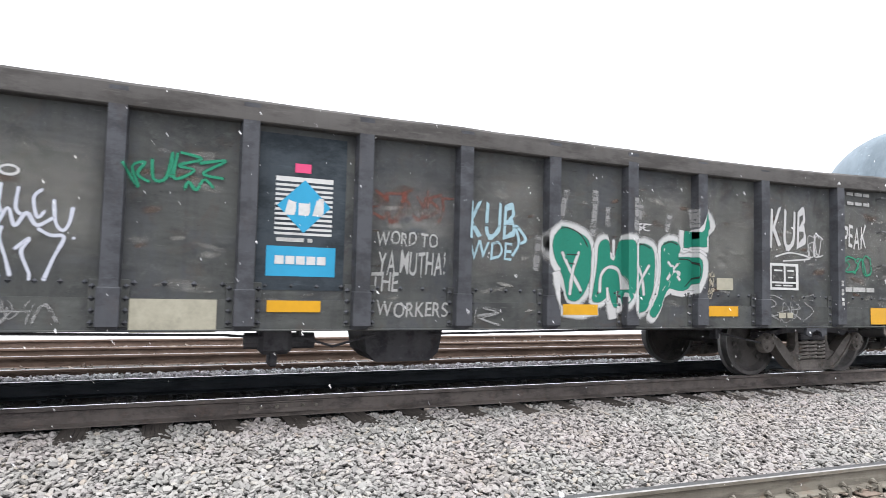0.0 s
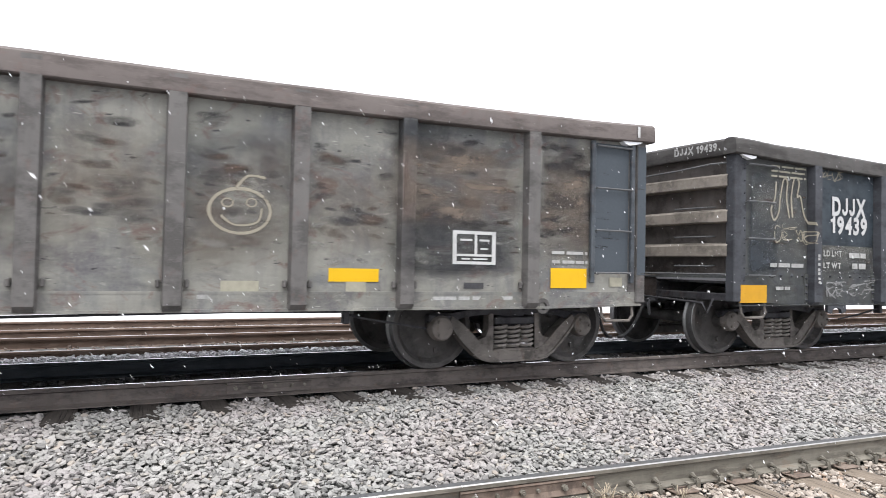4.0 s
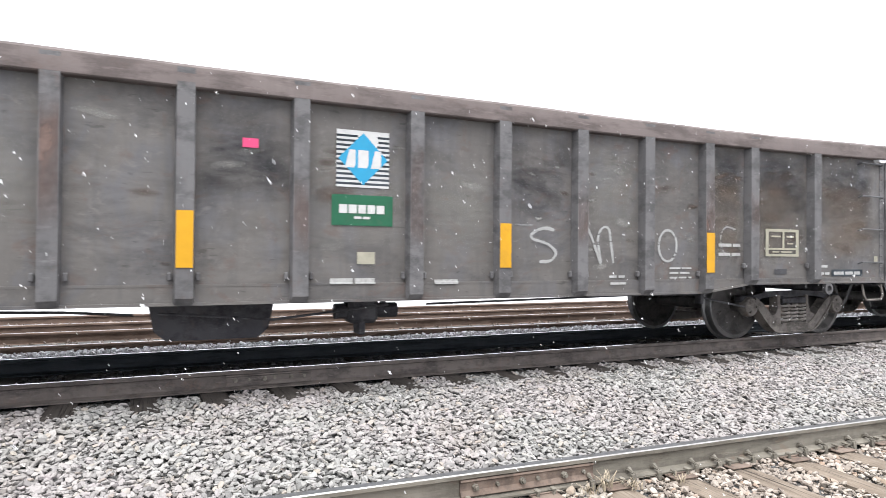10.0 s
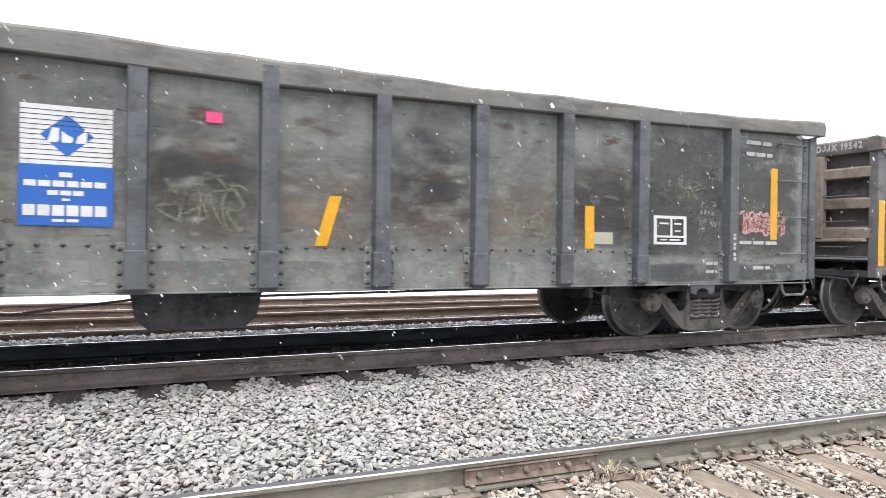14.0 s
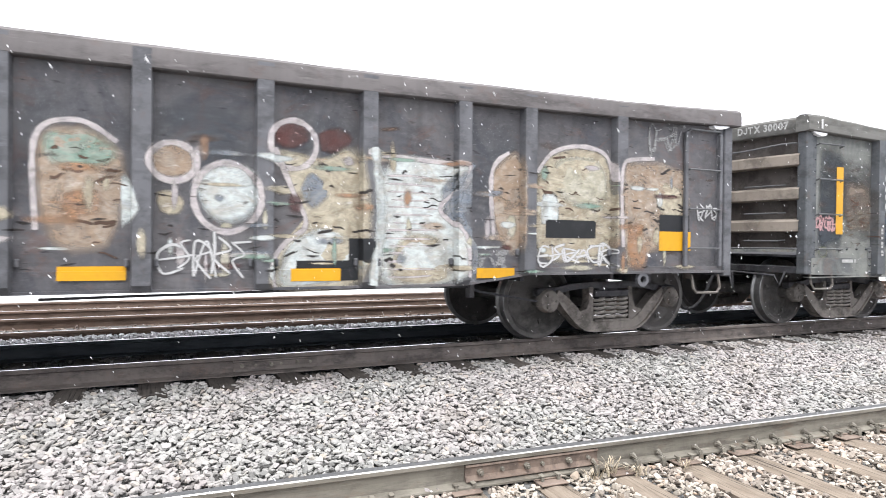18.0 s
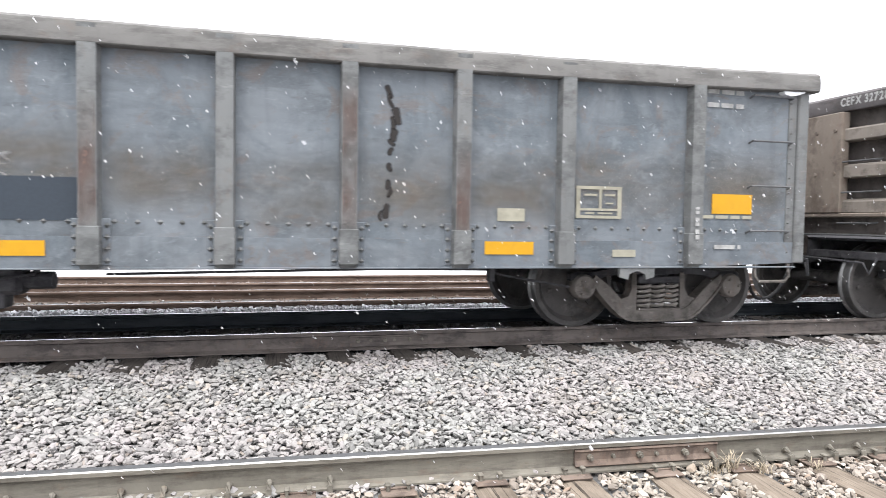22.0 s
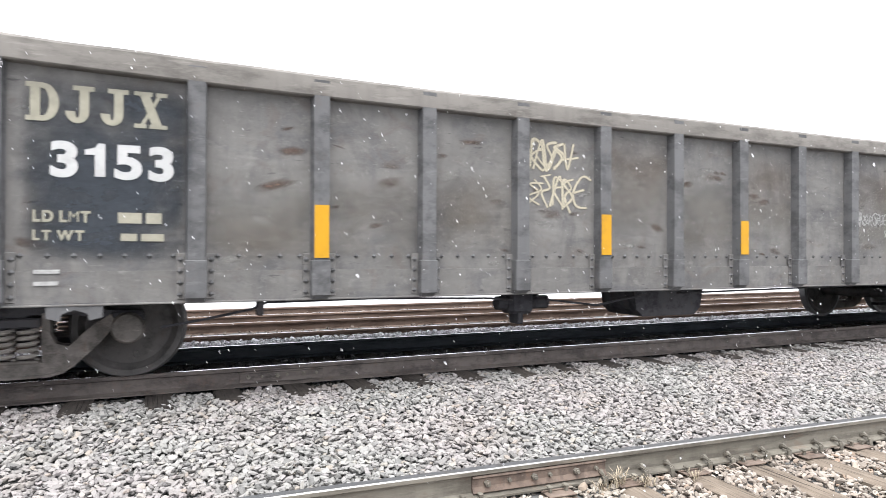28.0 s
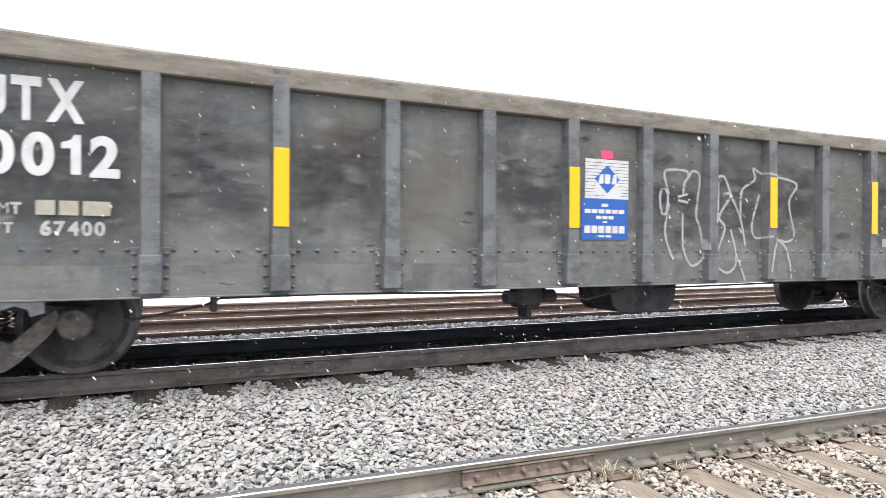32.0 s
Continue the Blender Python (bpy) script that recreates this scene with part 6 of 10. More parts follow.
panel_stains(D, BROWN_WEAR, 1.12, 1.85, 20, 0.7)
panel_stains(D, DARK_WEAR, 1.2, 2.2, 21, 0.6)
panel_stains(C, PALE_SCUFF, 1.2, 2.1, 10, 0.5)
panel_stains(C, DARK_WEAR, 1.5, 2.3, 25, 0.2)
panel_stains(H, BROWN_STAIN, 1.2, 2.2, 11, 0.5)
for car_, x0_, x1_ in ((D, 0.26, 0.80), (A, 0.26, 0.85), (H, 0.26, 0.8)):
    blob(car_, x0_, x1_, 1.02, 2.44, DARK_REPAINT, 7.0, 0.10, 0.16, "stain")
panel_stains(H, GREY_WEAR, 1.2, 2.2, 12, 0.6)
panel_stains(H, DARK_WEAR, 1.2, 2.3, 22, 0.7)
panel_stains(A, BLUE_STAIN, 1.2, 2.3, 13, 0.4)
panel_stains(A, PALE_SCUFF, 1.3, 2.2, 14, 0.5)
panel_stains(A, GREY_WEAR, 1.2, 2.0, 26, 0.3)
panel_stains(E, BLUE_STAIN, 1.5, 2.4, 15, 0.5)
smudges(A, 6.0, 15.4, 0.85, 2.2, 110, 40, PALE_SMUDGE)
smudges(A, 0.3, 15.4, 1.1, 2.3, 70, 41, BROWN_SMUDGE)
smudges(C, 0.3, 12.4, 1.0, 2.2, 60, 42, PALE_SMUDGE)
smudges(C, 0.3, 12.4, 1.0, 2.3, 30, 43, BROWN_SMUDGE, (0.15, 0.55))
smudges(D, 2.8, 13.0, 1.05, 2.1, 190, 44, PALE_SMUDGE)
smudges(D, 0.3, 15.4, 1.1, 2.35, 110, 45, BROWN_SMUDGE)
smudges(G, 0.3, 15.4, 1.0, 2.3, 70, 46, PALE_SMUDGE)
smudges(G, 0.3, 15.4, 1.1, 2.3, 70, 47, BROWN_SMUDGE)
smudges(H, 0.3, 15.4, 1.0, 2.3, 80, 48, PALE_SMUDGE)
smudges(H, 0.3, 15.4, 1.1, 2.3, 50, 49, DARK_SMUDGE, (0.1, 0.6))
smudges(E, 0.3, 15.4, 1.0, 2.35, 60, 50, BROWN_SMUDGE)


def ladder(car, xa, xb, z0, z1, mat):
    """Two upright stiles that carry the rungs beside a corner."""
    for x in (xa, xb):
        part("ladder_stile", Shape().box(x - 0.025, x + 0.025, -HALF - 0.055, -HALF - 0.012, z0, z1, 0.006), mat, car)


ladder(E, 15.72 - 0.74, 15.72 - 0.20, 0.86, 2.42, P_E[1])
SLATE_STILE = weathered("slate_blue_stile", (0.050, 0.058, 0.068), (0.075, 0.085, 0.095), (0.032, 0.036, 0.042), rust_amt=0.2, streak=(1, 1, 1.5), scale=3)
ladder(B, 15.68 - 0.74, 15.68 - 0.20, 0.96, 2.50, SLATE_STILE)
lay(B, "paint_patch", *grid_rect(15.555, 15.672, 1.05, 2.49), SLATE, None, "", -HALF - 0.036)
for car_, x_ in ((D, 0.16), (B, 0.16), (B, 15.68 - 0.2), (H, 15.83 - 0.2)):
    rise_ = RISE[CAR_INFO[car_.name][1]]
    lay(car_, "placard", *grid_rect(x_, x_ + 0.035, 2.545 + rise_, 2.665 + rise_, 0.2), WHITE, None, "small white upright mark", -HALF - 0.108)
# charcoal car
patch(A, 6.92, 7.70, 1.04, 2.40, NAVY)
patch(A, 1.60, 2.79, 1.49, 2.58, NAVY)
emblem(A, 7.08, 7.58, 1.52, 2.03, 7.02, 7.62, 1.16, 1.42, "blue")
bars(A, 7.10, 7.41, 1.46, 1.50, 1, WHITE_WORN)
patch(A, 7.24, 7.38, 2.07, 2.15, PINK)
patch(A, 7.04, 7.50, 0.85, 0.95, YELLOW)
patch(A, 10.03, 10.47, 0.85, 0.96, YELLOW)
patch(A, 12.04, 12.51, 0.86, 0.98, YELLOW)
patch(A, 0.12, 0.59, 0.81, 1.03, YELLOW)
patch(A, 4.04, 4.50, 0.89, 0.99, YELLOW)
patch(A, 14.94, 15.56, 0.80, 1.02, YELLOW)
patch(A, 5.99, 6.64, 0.68, 0.95, CREAM)
oval(A, 5.08, 5.20, 1.86, 1.93, SPRAY_WHITE, 0.02)
scribble(A, 7.93, 8.75, 1.69, 2.01, 6, SPRAY_RED, 0.035)
words(A, 8.00, 8.61, 1.47, 1.60, "WORD TO", SPRAY_CHALK, True)
words(A, 8.02, 8.69, 1.20, 1.42, "YA MUTHA!", SPRAY_CHALK, True)
words(A, 7.96, 8.22, 1.04, 1.22, "THE", SPRAY_CHALK, True)
words(A, 8.01, 8.72, 0.82, 0.96, "WORKERS", SPRAY_CHALK, True)
words(A, 8.91, 9.46, 1.58, 1.94, "KUB", SPRAY_BLUE, True)
words(A, 8.94, 9.42, 1.38, 1.56, "WDE", SPRAY_BLUE, True)
stroke(A, [(9.42, 1.42), (9.50, 1.56), (9.46, 1.73), (9.58, 1.60), (9.50, 1.55)], SPRAY_BLUE, 0.03)
stroke(A, [(10.01, 1.84), (10.04, 2.02), (10.08, 2.16)], SPRAY_HAZE, 0.07)
stroke(A, [(10.40, 1.67), (10.43, 1.94), (10.44, 2.19)], SPRAY_HAZE, 0.07)
stroke(A, [(10.60, 1.79), (10.60, 2.01)], SPRAY_HAZE, 0.07)
stroke(A, [(10.91, 1.70), (10.91, 2.13)], SPRAY_HAZE, 0.07)
stroke(A, [(11.01, 1.73), (11.06, 2.07)], SPRAY_HAZE, 0.07)
stroke(A, [(11.42, 1.77), (11.47, 1.98)], SPRAY_HAZE, 0.07)
stroke(A, [(11.79, 1.84), (11.78, 2.07)], SPRAY_HAZE, 0.07)
stroke(A, [(9.70, 1.28), (9.74, 1.66)], SPRAY_HAZE, 0.07)
fill(A, [(9.76, 1.57), (9.80, 1.72), (9.92, 1.82), (10.08, 1.84), (10.27, 1.79), (10.42, 1.68), (10.48, 1.53), (10.49, 1.33), (10.44, 1.15), (10.34, 0.98), (10.20, 0.89), (10.09, 0.93), (10.04, 1.05), (9.95, 1.21), (9.84, 1.29), (9.77, 1.42)], SPRAY_WHITE, 0.05)
fill(A, [(10.37, 1.36), (10.43, 1.65), (10.50, 1.72), (10.58, 1.73), (10.62, 1.67), (10.64, 1.53), (10.80, 1.50), (10.78, 1.72), (10.86, 1.74), (10.95, 1.72), (10.99, 1.57), (10.99, 1.10), (10.90, 0.94), (10.74, 0.83), (10.66, 0.87), (10.61, 1.02), (10.56, 0.93), (10.45, 0.89), (10.35, 0.92), (10.35, 1.03)], SPRAY_WHITE, 0.05)
fill(A, [(10.91, 1.66), (11.04, 1.71), (11.18, 1.71), (11.29, 1.61), (11.35, 1.36), (11.28, 1.04), (11.15, 0.85), (11.08, 0.80), (10.92, 0.81), (10.85, 1.24)], SPRAY_WHITE, 0.05)
fill(A, [(11.31, 1.68), (11.45, 1.76), (11.59, 1.76), (11.66, 1.67), (11.61, 1.59), (11.89, 1.57), (11.96, 1.46), (11.96, 1.29), (11.84, 1.10), (11.66, 1.04), (11.45, 1.06), (11.37, 0.99), (11.31, 0.85), (11.22, 0.74), (11.13, 0.75), (11.11, 0.82), (11.22, 1.00), (11.26, 1.38)], SPRAY_WHITE, 0.05)
fill(A, [(11.58, 1.82), (11.68, 1.77), (11.87, 1.90), (11.97, 2.11), (12.07, 2.09), (12.19, 1.90), (12.07, 1.76), (11.98, 1.66), (11.94, 1.54), (11.74, 1.55), (11.60, 1.54)], SPRAY_WHITE, 0.05)
stroke(A, [(9.88, 1.29), (9.95, 1.00), (10.00, 0.89), (10.20, 0.85), (10.48, 0.88)], SPRAY_WHITE, 0.1)
stroke(A, [(10.63, 1.01), (10.67, 0.79)], SPRAY_WHITE, 0.12)
fill(A, [(9.83, 1.54), (9.85, 1.66), (9.95, 1.75), (10.09, 1.77), (10.24, 1.72), (10.36, 1.63), (10.40, 1.50), (10.40, 1.35), (10.38, 1.20), (10.30, 1.04), (10.19, 0.96), (10.10, 1.00), (10.06, 1.12), (10.01, 1.27), (9.92, 1.32), (9.86, 1.41)], SPRAY_TEAL, 0.02)
fill(A, [(10.46, 1.35), (10.48, 1.59), (10.53, 1.65), (10.60, 1.66), (10.63, 1.60), (10.64, 1.45), (10.75, 1.44), (10.75, 1.64), (10.83, 1.67), (10.90, 1.65), (10.92, 1.52), (10.92, 1.14), (10.86, 1.01), (10.72, 0.90), (10.66, 0.94), (10.62, 1.09), (10.58, 1.01), (10.48, 0.96), (10.40, 0.98), (10.41, 1.09)], SPRAY_TEAL, 0.02)
fill(A, [(10.95, 1.59), (11.05, 1.64), (11.16, 1.63), (11.25, 1.54), (11.26, 1.33), (11.23, 1.10), (11.14, 0.92), (11.08, 0.87), (10.94, 0.88), (10.94, 1.25)], SPRAY_TEAL, 0.02)
fill(A, [(11.34, 1.61), (11.45, 1.69), (11.57, 1.68), (11.63, 1.60), (11.58, 1.51), (11.81, 1.51), (11.87, 1.42), (11.85, 1.28), (11.75, 1.14), (11.60, 1.11), (11.47, 1.14), (11.40, 1.06), (11.34, 0.93), (11.25, 0.81), (11.18, 0.82), (11.17, 0.88), (11.29, 1.06), (11.34, 1.33)], SPRAY_TEAL, 0.02)
fill(A, [(11.68, 1.81), (11.78, 1.78), (11.88, 1.82), (11.94, 2.03), (12.03, 2.02), (12.09, 1.86), (11.97, 1.77), (11.92, 1.73), (11.92, 1.62), (11.78, 1.62), (11.67, 1.60)], SPRAY_TEAL, 0.02)
stroke(A, [(10.02, 1.50), (10.13, 1.30), (10.27, 1.08)], SPRAY_WHITE, 0.035)
stroke(A, [(10.24, 1.51), (10.16, 1.30), (10.12, 1.04)], SPRAY_WHITE, 0.035)
stroke(A, [(10.99, 1.42), (11.07, 1.26), (11.10, 1.05)], SPRAY_WHITE, 0.035)
stroke(A, [(11.18, 1.40), (11.07, 1.24), (10.98, 1.04)], SPRAY_WHITE, 0.035)
stroke(A, [(11.44, 1.45), (11.54, 1.34), (11.63, 1.23)], SPRAY_WHITE, 0.035)
stroke(A, [(11.60, 1.43), (11.51, 1.34), (11.43, 1.23)], SPRAY_WHITE, 0.035)
stroke(A, [(10.50, 1.07), (10.52, 1.26), (10.61, 1.35), (10.72, 1.34), (10.77, 1.27), (10.79, 1.11)], SPRAY_WHITE, 0.035)
stroke(A, [(10.42, 1.56), (10.41, 1.30), (10.38, 1.00)], SPRAY_WHITE, 0.035)
stroke(A, [(10.93, 1.61), (10.93, 1.25), (10.92, 0.88)], SPRAY_WHITE, 0.035)
stroke(A, [(11.28, 1.54), (11.30, 1.31), (11.22, 1.01)], SPRAY_WHITE, 0.035)
stroke(A, [(11.65, 1.60), (11.81, 1.58), (11.92, 1.52)], SPRAY_WHITE, 0.035)
stroke(A, [(10.68, 1.66), (10.68, 1.47)], SPRAY_WHITE, 0.035)
stroke(A, [(10.60, 1.14), (10.61, 0.98)], SPRAY_WHITE, 0.035)
stroke(A, [(9.94, 1.72), (10.09, 1.75), (10.25, 1.69), (10.35, 1.56)], SCRAPE, 0.012)
stroke(A, [(10.95, 1.59), (11.08, 1.62), (11.19, 1.58)], SCRAPE, 0.012)
stroke(A, [(11.37, 1.63), (11.48, 1.67), (11.59, 1.64)], SCRAPE, 0.012)
stroke(A, [(11.11, 0.86), (11.15, 0.88)], SCRAPE, 0.012)
stroke(A, [(11.60, 1.48), (11.78, 1.46), (11.82, 1.30), (11.69, 1.16)], SCRAPE, 0.012)
stroke(A, [(10.08, 1.47), (10.23, 1.47)], SCRAPE, 0.012)
stroke(A, [(10.10, 1.38), (10.19, 1.37)], SCRAPE, 0.012)
scribble(A, 10.99, 11.20, 1.76, 1.88, 2, SPRAY_WHITE, 0.02)
patch(A, 12.18, 12.44, 1.14, 1.28, CREAM)
words(A, 13.07, 13.71, 1.68, 2.17, "KUB", SPRAY_WHITE, True)
stroke(A, [(13.16, 1.57), (13.44, 1.63), (13.78, 1.57), (13.29, 1.52)], SPRAY_WHITE, 0.02)
scribble(A, 13.74, 13.97, 1.59, 1.89, 2, SPRAY_WHITE, 0.018)
stencil_box(A, 13.04, 13.56, 1.16, 1.49, WHITE)
words(A, 14.43, 14.89, 1.74, 2.04, "PEAK", SPRAY_WHITE, True)
scribble(A, 14.44, 14.98, 1.36, 1.67, 3, SPRAY_GREEN, 0.03)
bars(A, 14.50, 14.96, 2.32, 2.49, 2, WHITE_WORN)
bars(A, 14.40, 15.03, 1.16, 1.23, 1, WHITE_WORN)
bars(A, 13.19, 13.44, 0.81, 0.89, 1, CREAM)
scribble(A, 9.02, 9.27, 0.74, 0.93, 1, SPRAY_HAZE, 0.02)
scribble(A, 12.96, 13.85, 0.76, 1.08, 4, SPRAY_HAZE, 0.02)
scribble(A, 11.94, 12.13, 1.03, 1.36, 2, SPRAY_TAN, 0.02)
words(A, 1.85, 2.57, 1.89, 2.15, "DJJX", WHITE)
words(A, 1.82, 2.60, 1.64, 1.89, "19439", WHITE)
words(A, 1.68, 2.06, 1.34, 1.42, "LD LMT", WHITE_WORN)
bars(A, 2.21, 2.57, 1.33, 1.41, 1, WHITE_WORN)
words(A, 1.68, 2.04, 1.18, 1.26, "LT WT", WHITE_WORN)
bars(A, 2.27, 2.56, 1.18, 1.27, 1, WHITE_WORN)
bars(A, 0.67, 1.32, 2.33, 2.48, 3, CREAM)
stroke(A, [(0.77, 2.28), (0.75, 2.06), (0.68, 1.91), (0.73, 1.78), (0.82, 1.88), (0.85, 2.07), (0.91, 2.31), (0.98, 2.28), (0.97, 2.08), (1.02, 1.81)], SPRAY_TAN, 0.028)
stroke(A, [(1.08, 1.82), (1.06, 2.09), (1.11, 2.34), (1.20, 2.29), (1.17, 2.10), (1.23, 2.11), (1.30, 1.86), (1.41, 1.73)], SPRAY_TAN, 0.028)
scribble(A, 0.74, 1.41, 1.48, 1.72, 5, SPRAY_TAN, 0.018)
bars(A, 0.66, 1.28, 1.18, 1.24, 1, WHITE_WORN)
bars(A, 0.75, 1.01, 0.89, 0.94, 1, WHITE_WORN)
scribble(A, 1.73, 2.68, 0.75, 1.03, 6, SPRAY_HAZE, 0.03)
scribble(A, 3.02, 3.56, 0.78, 1.01, 4, SPRAY_HAZE, 0.02)
scribble(A, 1.65, 2.07, 2.36, 2.50, 4, SPRAY_TAN, 0.018)
scribble(A, 4.98, 5.50, 0.74, 0.93, 3, SPRAY_HAZE, 0.018)
stroke(A, [(4.89, 1.81), (4.91, 1.64), (4.87, 1.68)], SPRAY_ICE, 0.026)
stroke(A, [(4.97, 1.8), (4.96, 1.64), (5.02, 1.65), (5.03, 1.82)], SPRAY_ICE, 0.026)
stroke(A, [(5.1, 1.8), (5.09, 1.64), (5.13, 1.55)], SPRAY_ICE, 0.026)
stroke(A, [(5.21, 1.78), (5.2, 1.61), (5.25, 1.56)], SPRAY_ICE, 0.026)
stroke(A, [(5.37, 1.77), (5.31, 1.7), (5.34, 1.55), (5.39, 1.61)], SPRAY_ICE, 0.026)
stroke(A, [(5.44, 1.7), (5.46, 1.52), (5.51, 1.46), (5.55, 1.52), (5.57, 1.65)], SPRAY_ICE, 0.026)
stroke(A, [(4.87, 1.49), (4.96, 1.63), (5.0, 1.49), (5.04, 1.62), (5.08, 1.48), (5.15, 1.61), (5.2, 1.48), (5.27, 1.58), (5.34, 1.49), (5.45, 1.56)], SPRAY_ICE, 0.026)
stroke(A, [(4.88, 1.37), (4.94, 1.31), (4.96, 1.07)], SPRAY_ICE, 0.026)
stroke(A, [(4.89, 1.42), (4.98, 1.48), (5.05, 1.38), (5.05, 1.13)], SPRAY_ICE, 0.026)
stroke(A, [(5.0, 1.44), (5.05, 1.3), (5.12, 1.09)], SPRAY_ICE, 0.026)
stroke(A, [(5.12, 1.48), (5.11, 1.38), (5.15, 1.25), (5.19, 1.1)], SPRAY_ICE, 0.026)
stroke(A, [(5.2, 1.3), (5.3, 1.39), (5.25, 1.29), (5.31, 1.12), (5.3, 1.07)], SPRAY_ICE, 0.026)
stroke(A, [(5.34, 1.47), (5.43, 1.42), (5.52, 1.41), (5.46, 1.25), (5.4, 1.07)], SPRAY_ICE, 0.026)
stroke(A, [(5.57, 1.4), (5.6, 1.41)], SPRAY_ICE, 0.026)
stroke(A, [(4.09, 1.9), (4.13, 1.85), (4.21, 1.85), (4.26, 1.91), (4.23, 1.96)], SPRAY_OLD, 0.034)
stroke(A, [(3.99, 1.79), (4.04, 1.68), (4.08, 1.63)], SPRAY_OLD, 0.034)
stroke(A, [(4.22, 1.78), (4.21, 1.68), (4.16, 1.59)], SPRAY_OLD, 0.034)
stroke(A, [(3.87, 1.61), (3.97, 1.62), (3.93, 1.49), (4.02, 1.44), (4.05, 1.59), (4.16, 1.62)], SPRAY_OLD, 0.034)
stroke(A, [(4.18, 1.6), (4.27, 1.51), (4.36, 1.64), (4.48, 1.67), (4.55, 1.66)], SPRAY_OLD, 0.034)
stroke(A, [(4.46, 1.78), (4.49, 1.67), (4.55, 1.64)], SPRAY_OLD, 0.034)
stroke(A, [(3.93, 1.49), (4.05, 1.49), (4.14, 1.46)], SPRAY_OLD, 0.034)
stroke(A, [(4.24, 1.57), (4.42, 1.53), (4.55, 1.52), (4.6, 1.59)], SPRAY_OLD, 0.034)
stroke(A, [(4.37, 1.46), (4.49, 1.49), (4.58, 1.47), (4.68, 1.56)], SPRAY_OLD, 0.034)
stroke(A, [(4.51, 1.36), (4.64, 1.5)], SPRAY_OLD, 0.034)
stroke(A, [(4.49, 1.39), (4.62, 1.26), (4.7, 1.09)], SPRAY_OLD, 0.034)
stroke(A, [(3.93, 1.16), (4.03, 1.1), (4.08, 1.24), (4.11, 1.13), (4.05, 1.0)], SPRAY_OLD, 0.034)
stroke(A, [(4.15, 1.25), (4.2, 1.13), (4.18, 1.02)], SPRAY_OLD, 0.034)
stroke(A, [(4.24, 1.15), (4.3, 1.26), (4.28, 1.12), (4.3, 1.01)], SPRAY_OLD, 0.034)
stroke(A, [(4.51, 1.25), (4.46, 1.13), (4.44, 1.01)], SPRAY_OLD, 0.034)
stroke(A, [(5.89, 2.02), (6.01, 1.84), (5.96, 2.0), (6.05, 2.04), (6.0, 1.94), (6.1, 1.88)], SPRAY_GREEN, 0.026)
stroke(A, [(6.1, 2.08), (6.12, 1.91), (6.21, 1.93), (6.25, 2.14), (6.24, 1.93)], SPRAY_GREEN, 0.026)
stroke(A, [(6.29, 2.15), (6.27, 1.93), (6.42, 2.01), (6.3, 2.04), (6.47, 2.11), (6.3, 2.15)], SPRAY_GREEN, 0.026)
stroke(A, [(6.45, 2.07), (6.66, 2.11), (6.49, 1.99), (6.66, 1.96)], SPRAY_GREEN, 0.026)
stroke(A, [(6.35, 1.84), (6.38, 1.91), (6.44, 1.85), (6.5, 1.94), (6.58, 1.87)], SPRAY_GREEN, 0.026)
stroke(A, [(3.03, 1.15), (3.08, 1.21), (3.14, 1.15), (3.11, 1.08), (3.03, 1.09)], SPRAY_CHALK, 0.03)
stroke(A, [(3.26, 1.16), (3.32, 1.08), (3.32, 1.18), (3.37, 1.08)], SPRAY_CHALK, 0.03)
stroke(A, [(3.4, 1.18), (3.42, 1.08)], SPRAY_CHALK, 0.03)
stroke(A, [(3.39, 1.38), (3.49, 1.36), (3.5, 1.16), (3.55, 1.06), (3.64, 1.02)], SPRAY_CHALK, 0.03)
stroke(A, [(3.01, 1.49), (3.16, 1.49), (3.32, 1.48)], SPRAY_RED, 0.02)
# olive-grey car
patch(B, 1.65, 2.58, 1.83, 2.22, BLACK)
words(B, 1.77, 2.47, 1.89, 2.15, "CIGX", WHITE)
words(B, 1.68, 2.62, 1.48, 1.71, "801570", WHITE)
words(B, 1.63, 1.99, 1.18, 1.26, "LD LMT", WHITE_WORN)
bars(B, 2.27, 2.59, 1.18, 1.25, 1, WHITE_WORN)
words(B, 1.63, 1.91, 1.03, 1.10, "LT WT", WHITE_WORN)
bars(B, 2.29, 2.56, 1.03, 1.10, 1, WHITE_WORN)
patch(B, 0.69, 1.16, 1.19, 1.41, YELLOW)
patch(B, 3.02, 3.49, 0.95, 1.06, YELLOW_BRIGHT)
patch(B, 3.17, 3.35, 0.86, 0.95, CREAM)
patch(B, 6.03, 6.50, 0.95, 1.06, YELLOW_BRIGHT)
patch(B, 6.18, 6.36, 0.86, 0.95, CREAM)
patch(B, 9.03, 9.51, 0.94, 1.06, YELLOW_BRIGHT)
patch(B, 9.19, 9.36, 0.85, 0.94, CREAM)
patch(B, 12.07, 12.54, 0.95, 1.07, YELLOW_BRIGHT)
patch(B, 12.23, 12.42, 0.86, 0.95, CREAM)
patch(B, 14.43, 14.89, 0.90, 1.11, YELLOW_BRIGHT)
blob(B, 0.06, 0.86, 1.48, 2.30, DARK_REPAINT, 6.0, 0.10, 0.10, "stain")
blob(B, 0.20, 0.66, 1.60, 2.12, SLATE_PALE, 6.0, 0.10, 0.07)
blob(B, 0.06, 0.74, 1.17, 1.50, RUST_PATCH, 6.0, 0.12, 0.06)
blob(B, 0.74, 1.36, 1.40, 2.42, BROWN_WEAR, 4.0, 0.2, 0.15)
blob(B, 0.05, 0.62, 0.82, 1.22, SLATE_DARK, 7.0, 0.08, 0.05)
bars(B, 0.08, 0.56, 2.27, 2.43, 3, CREAM)
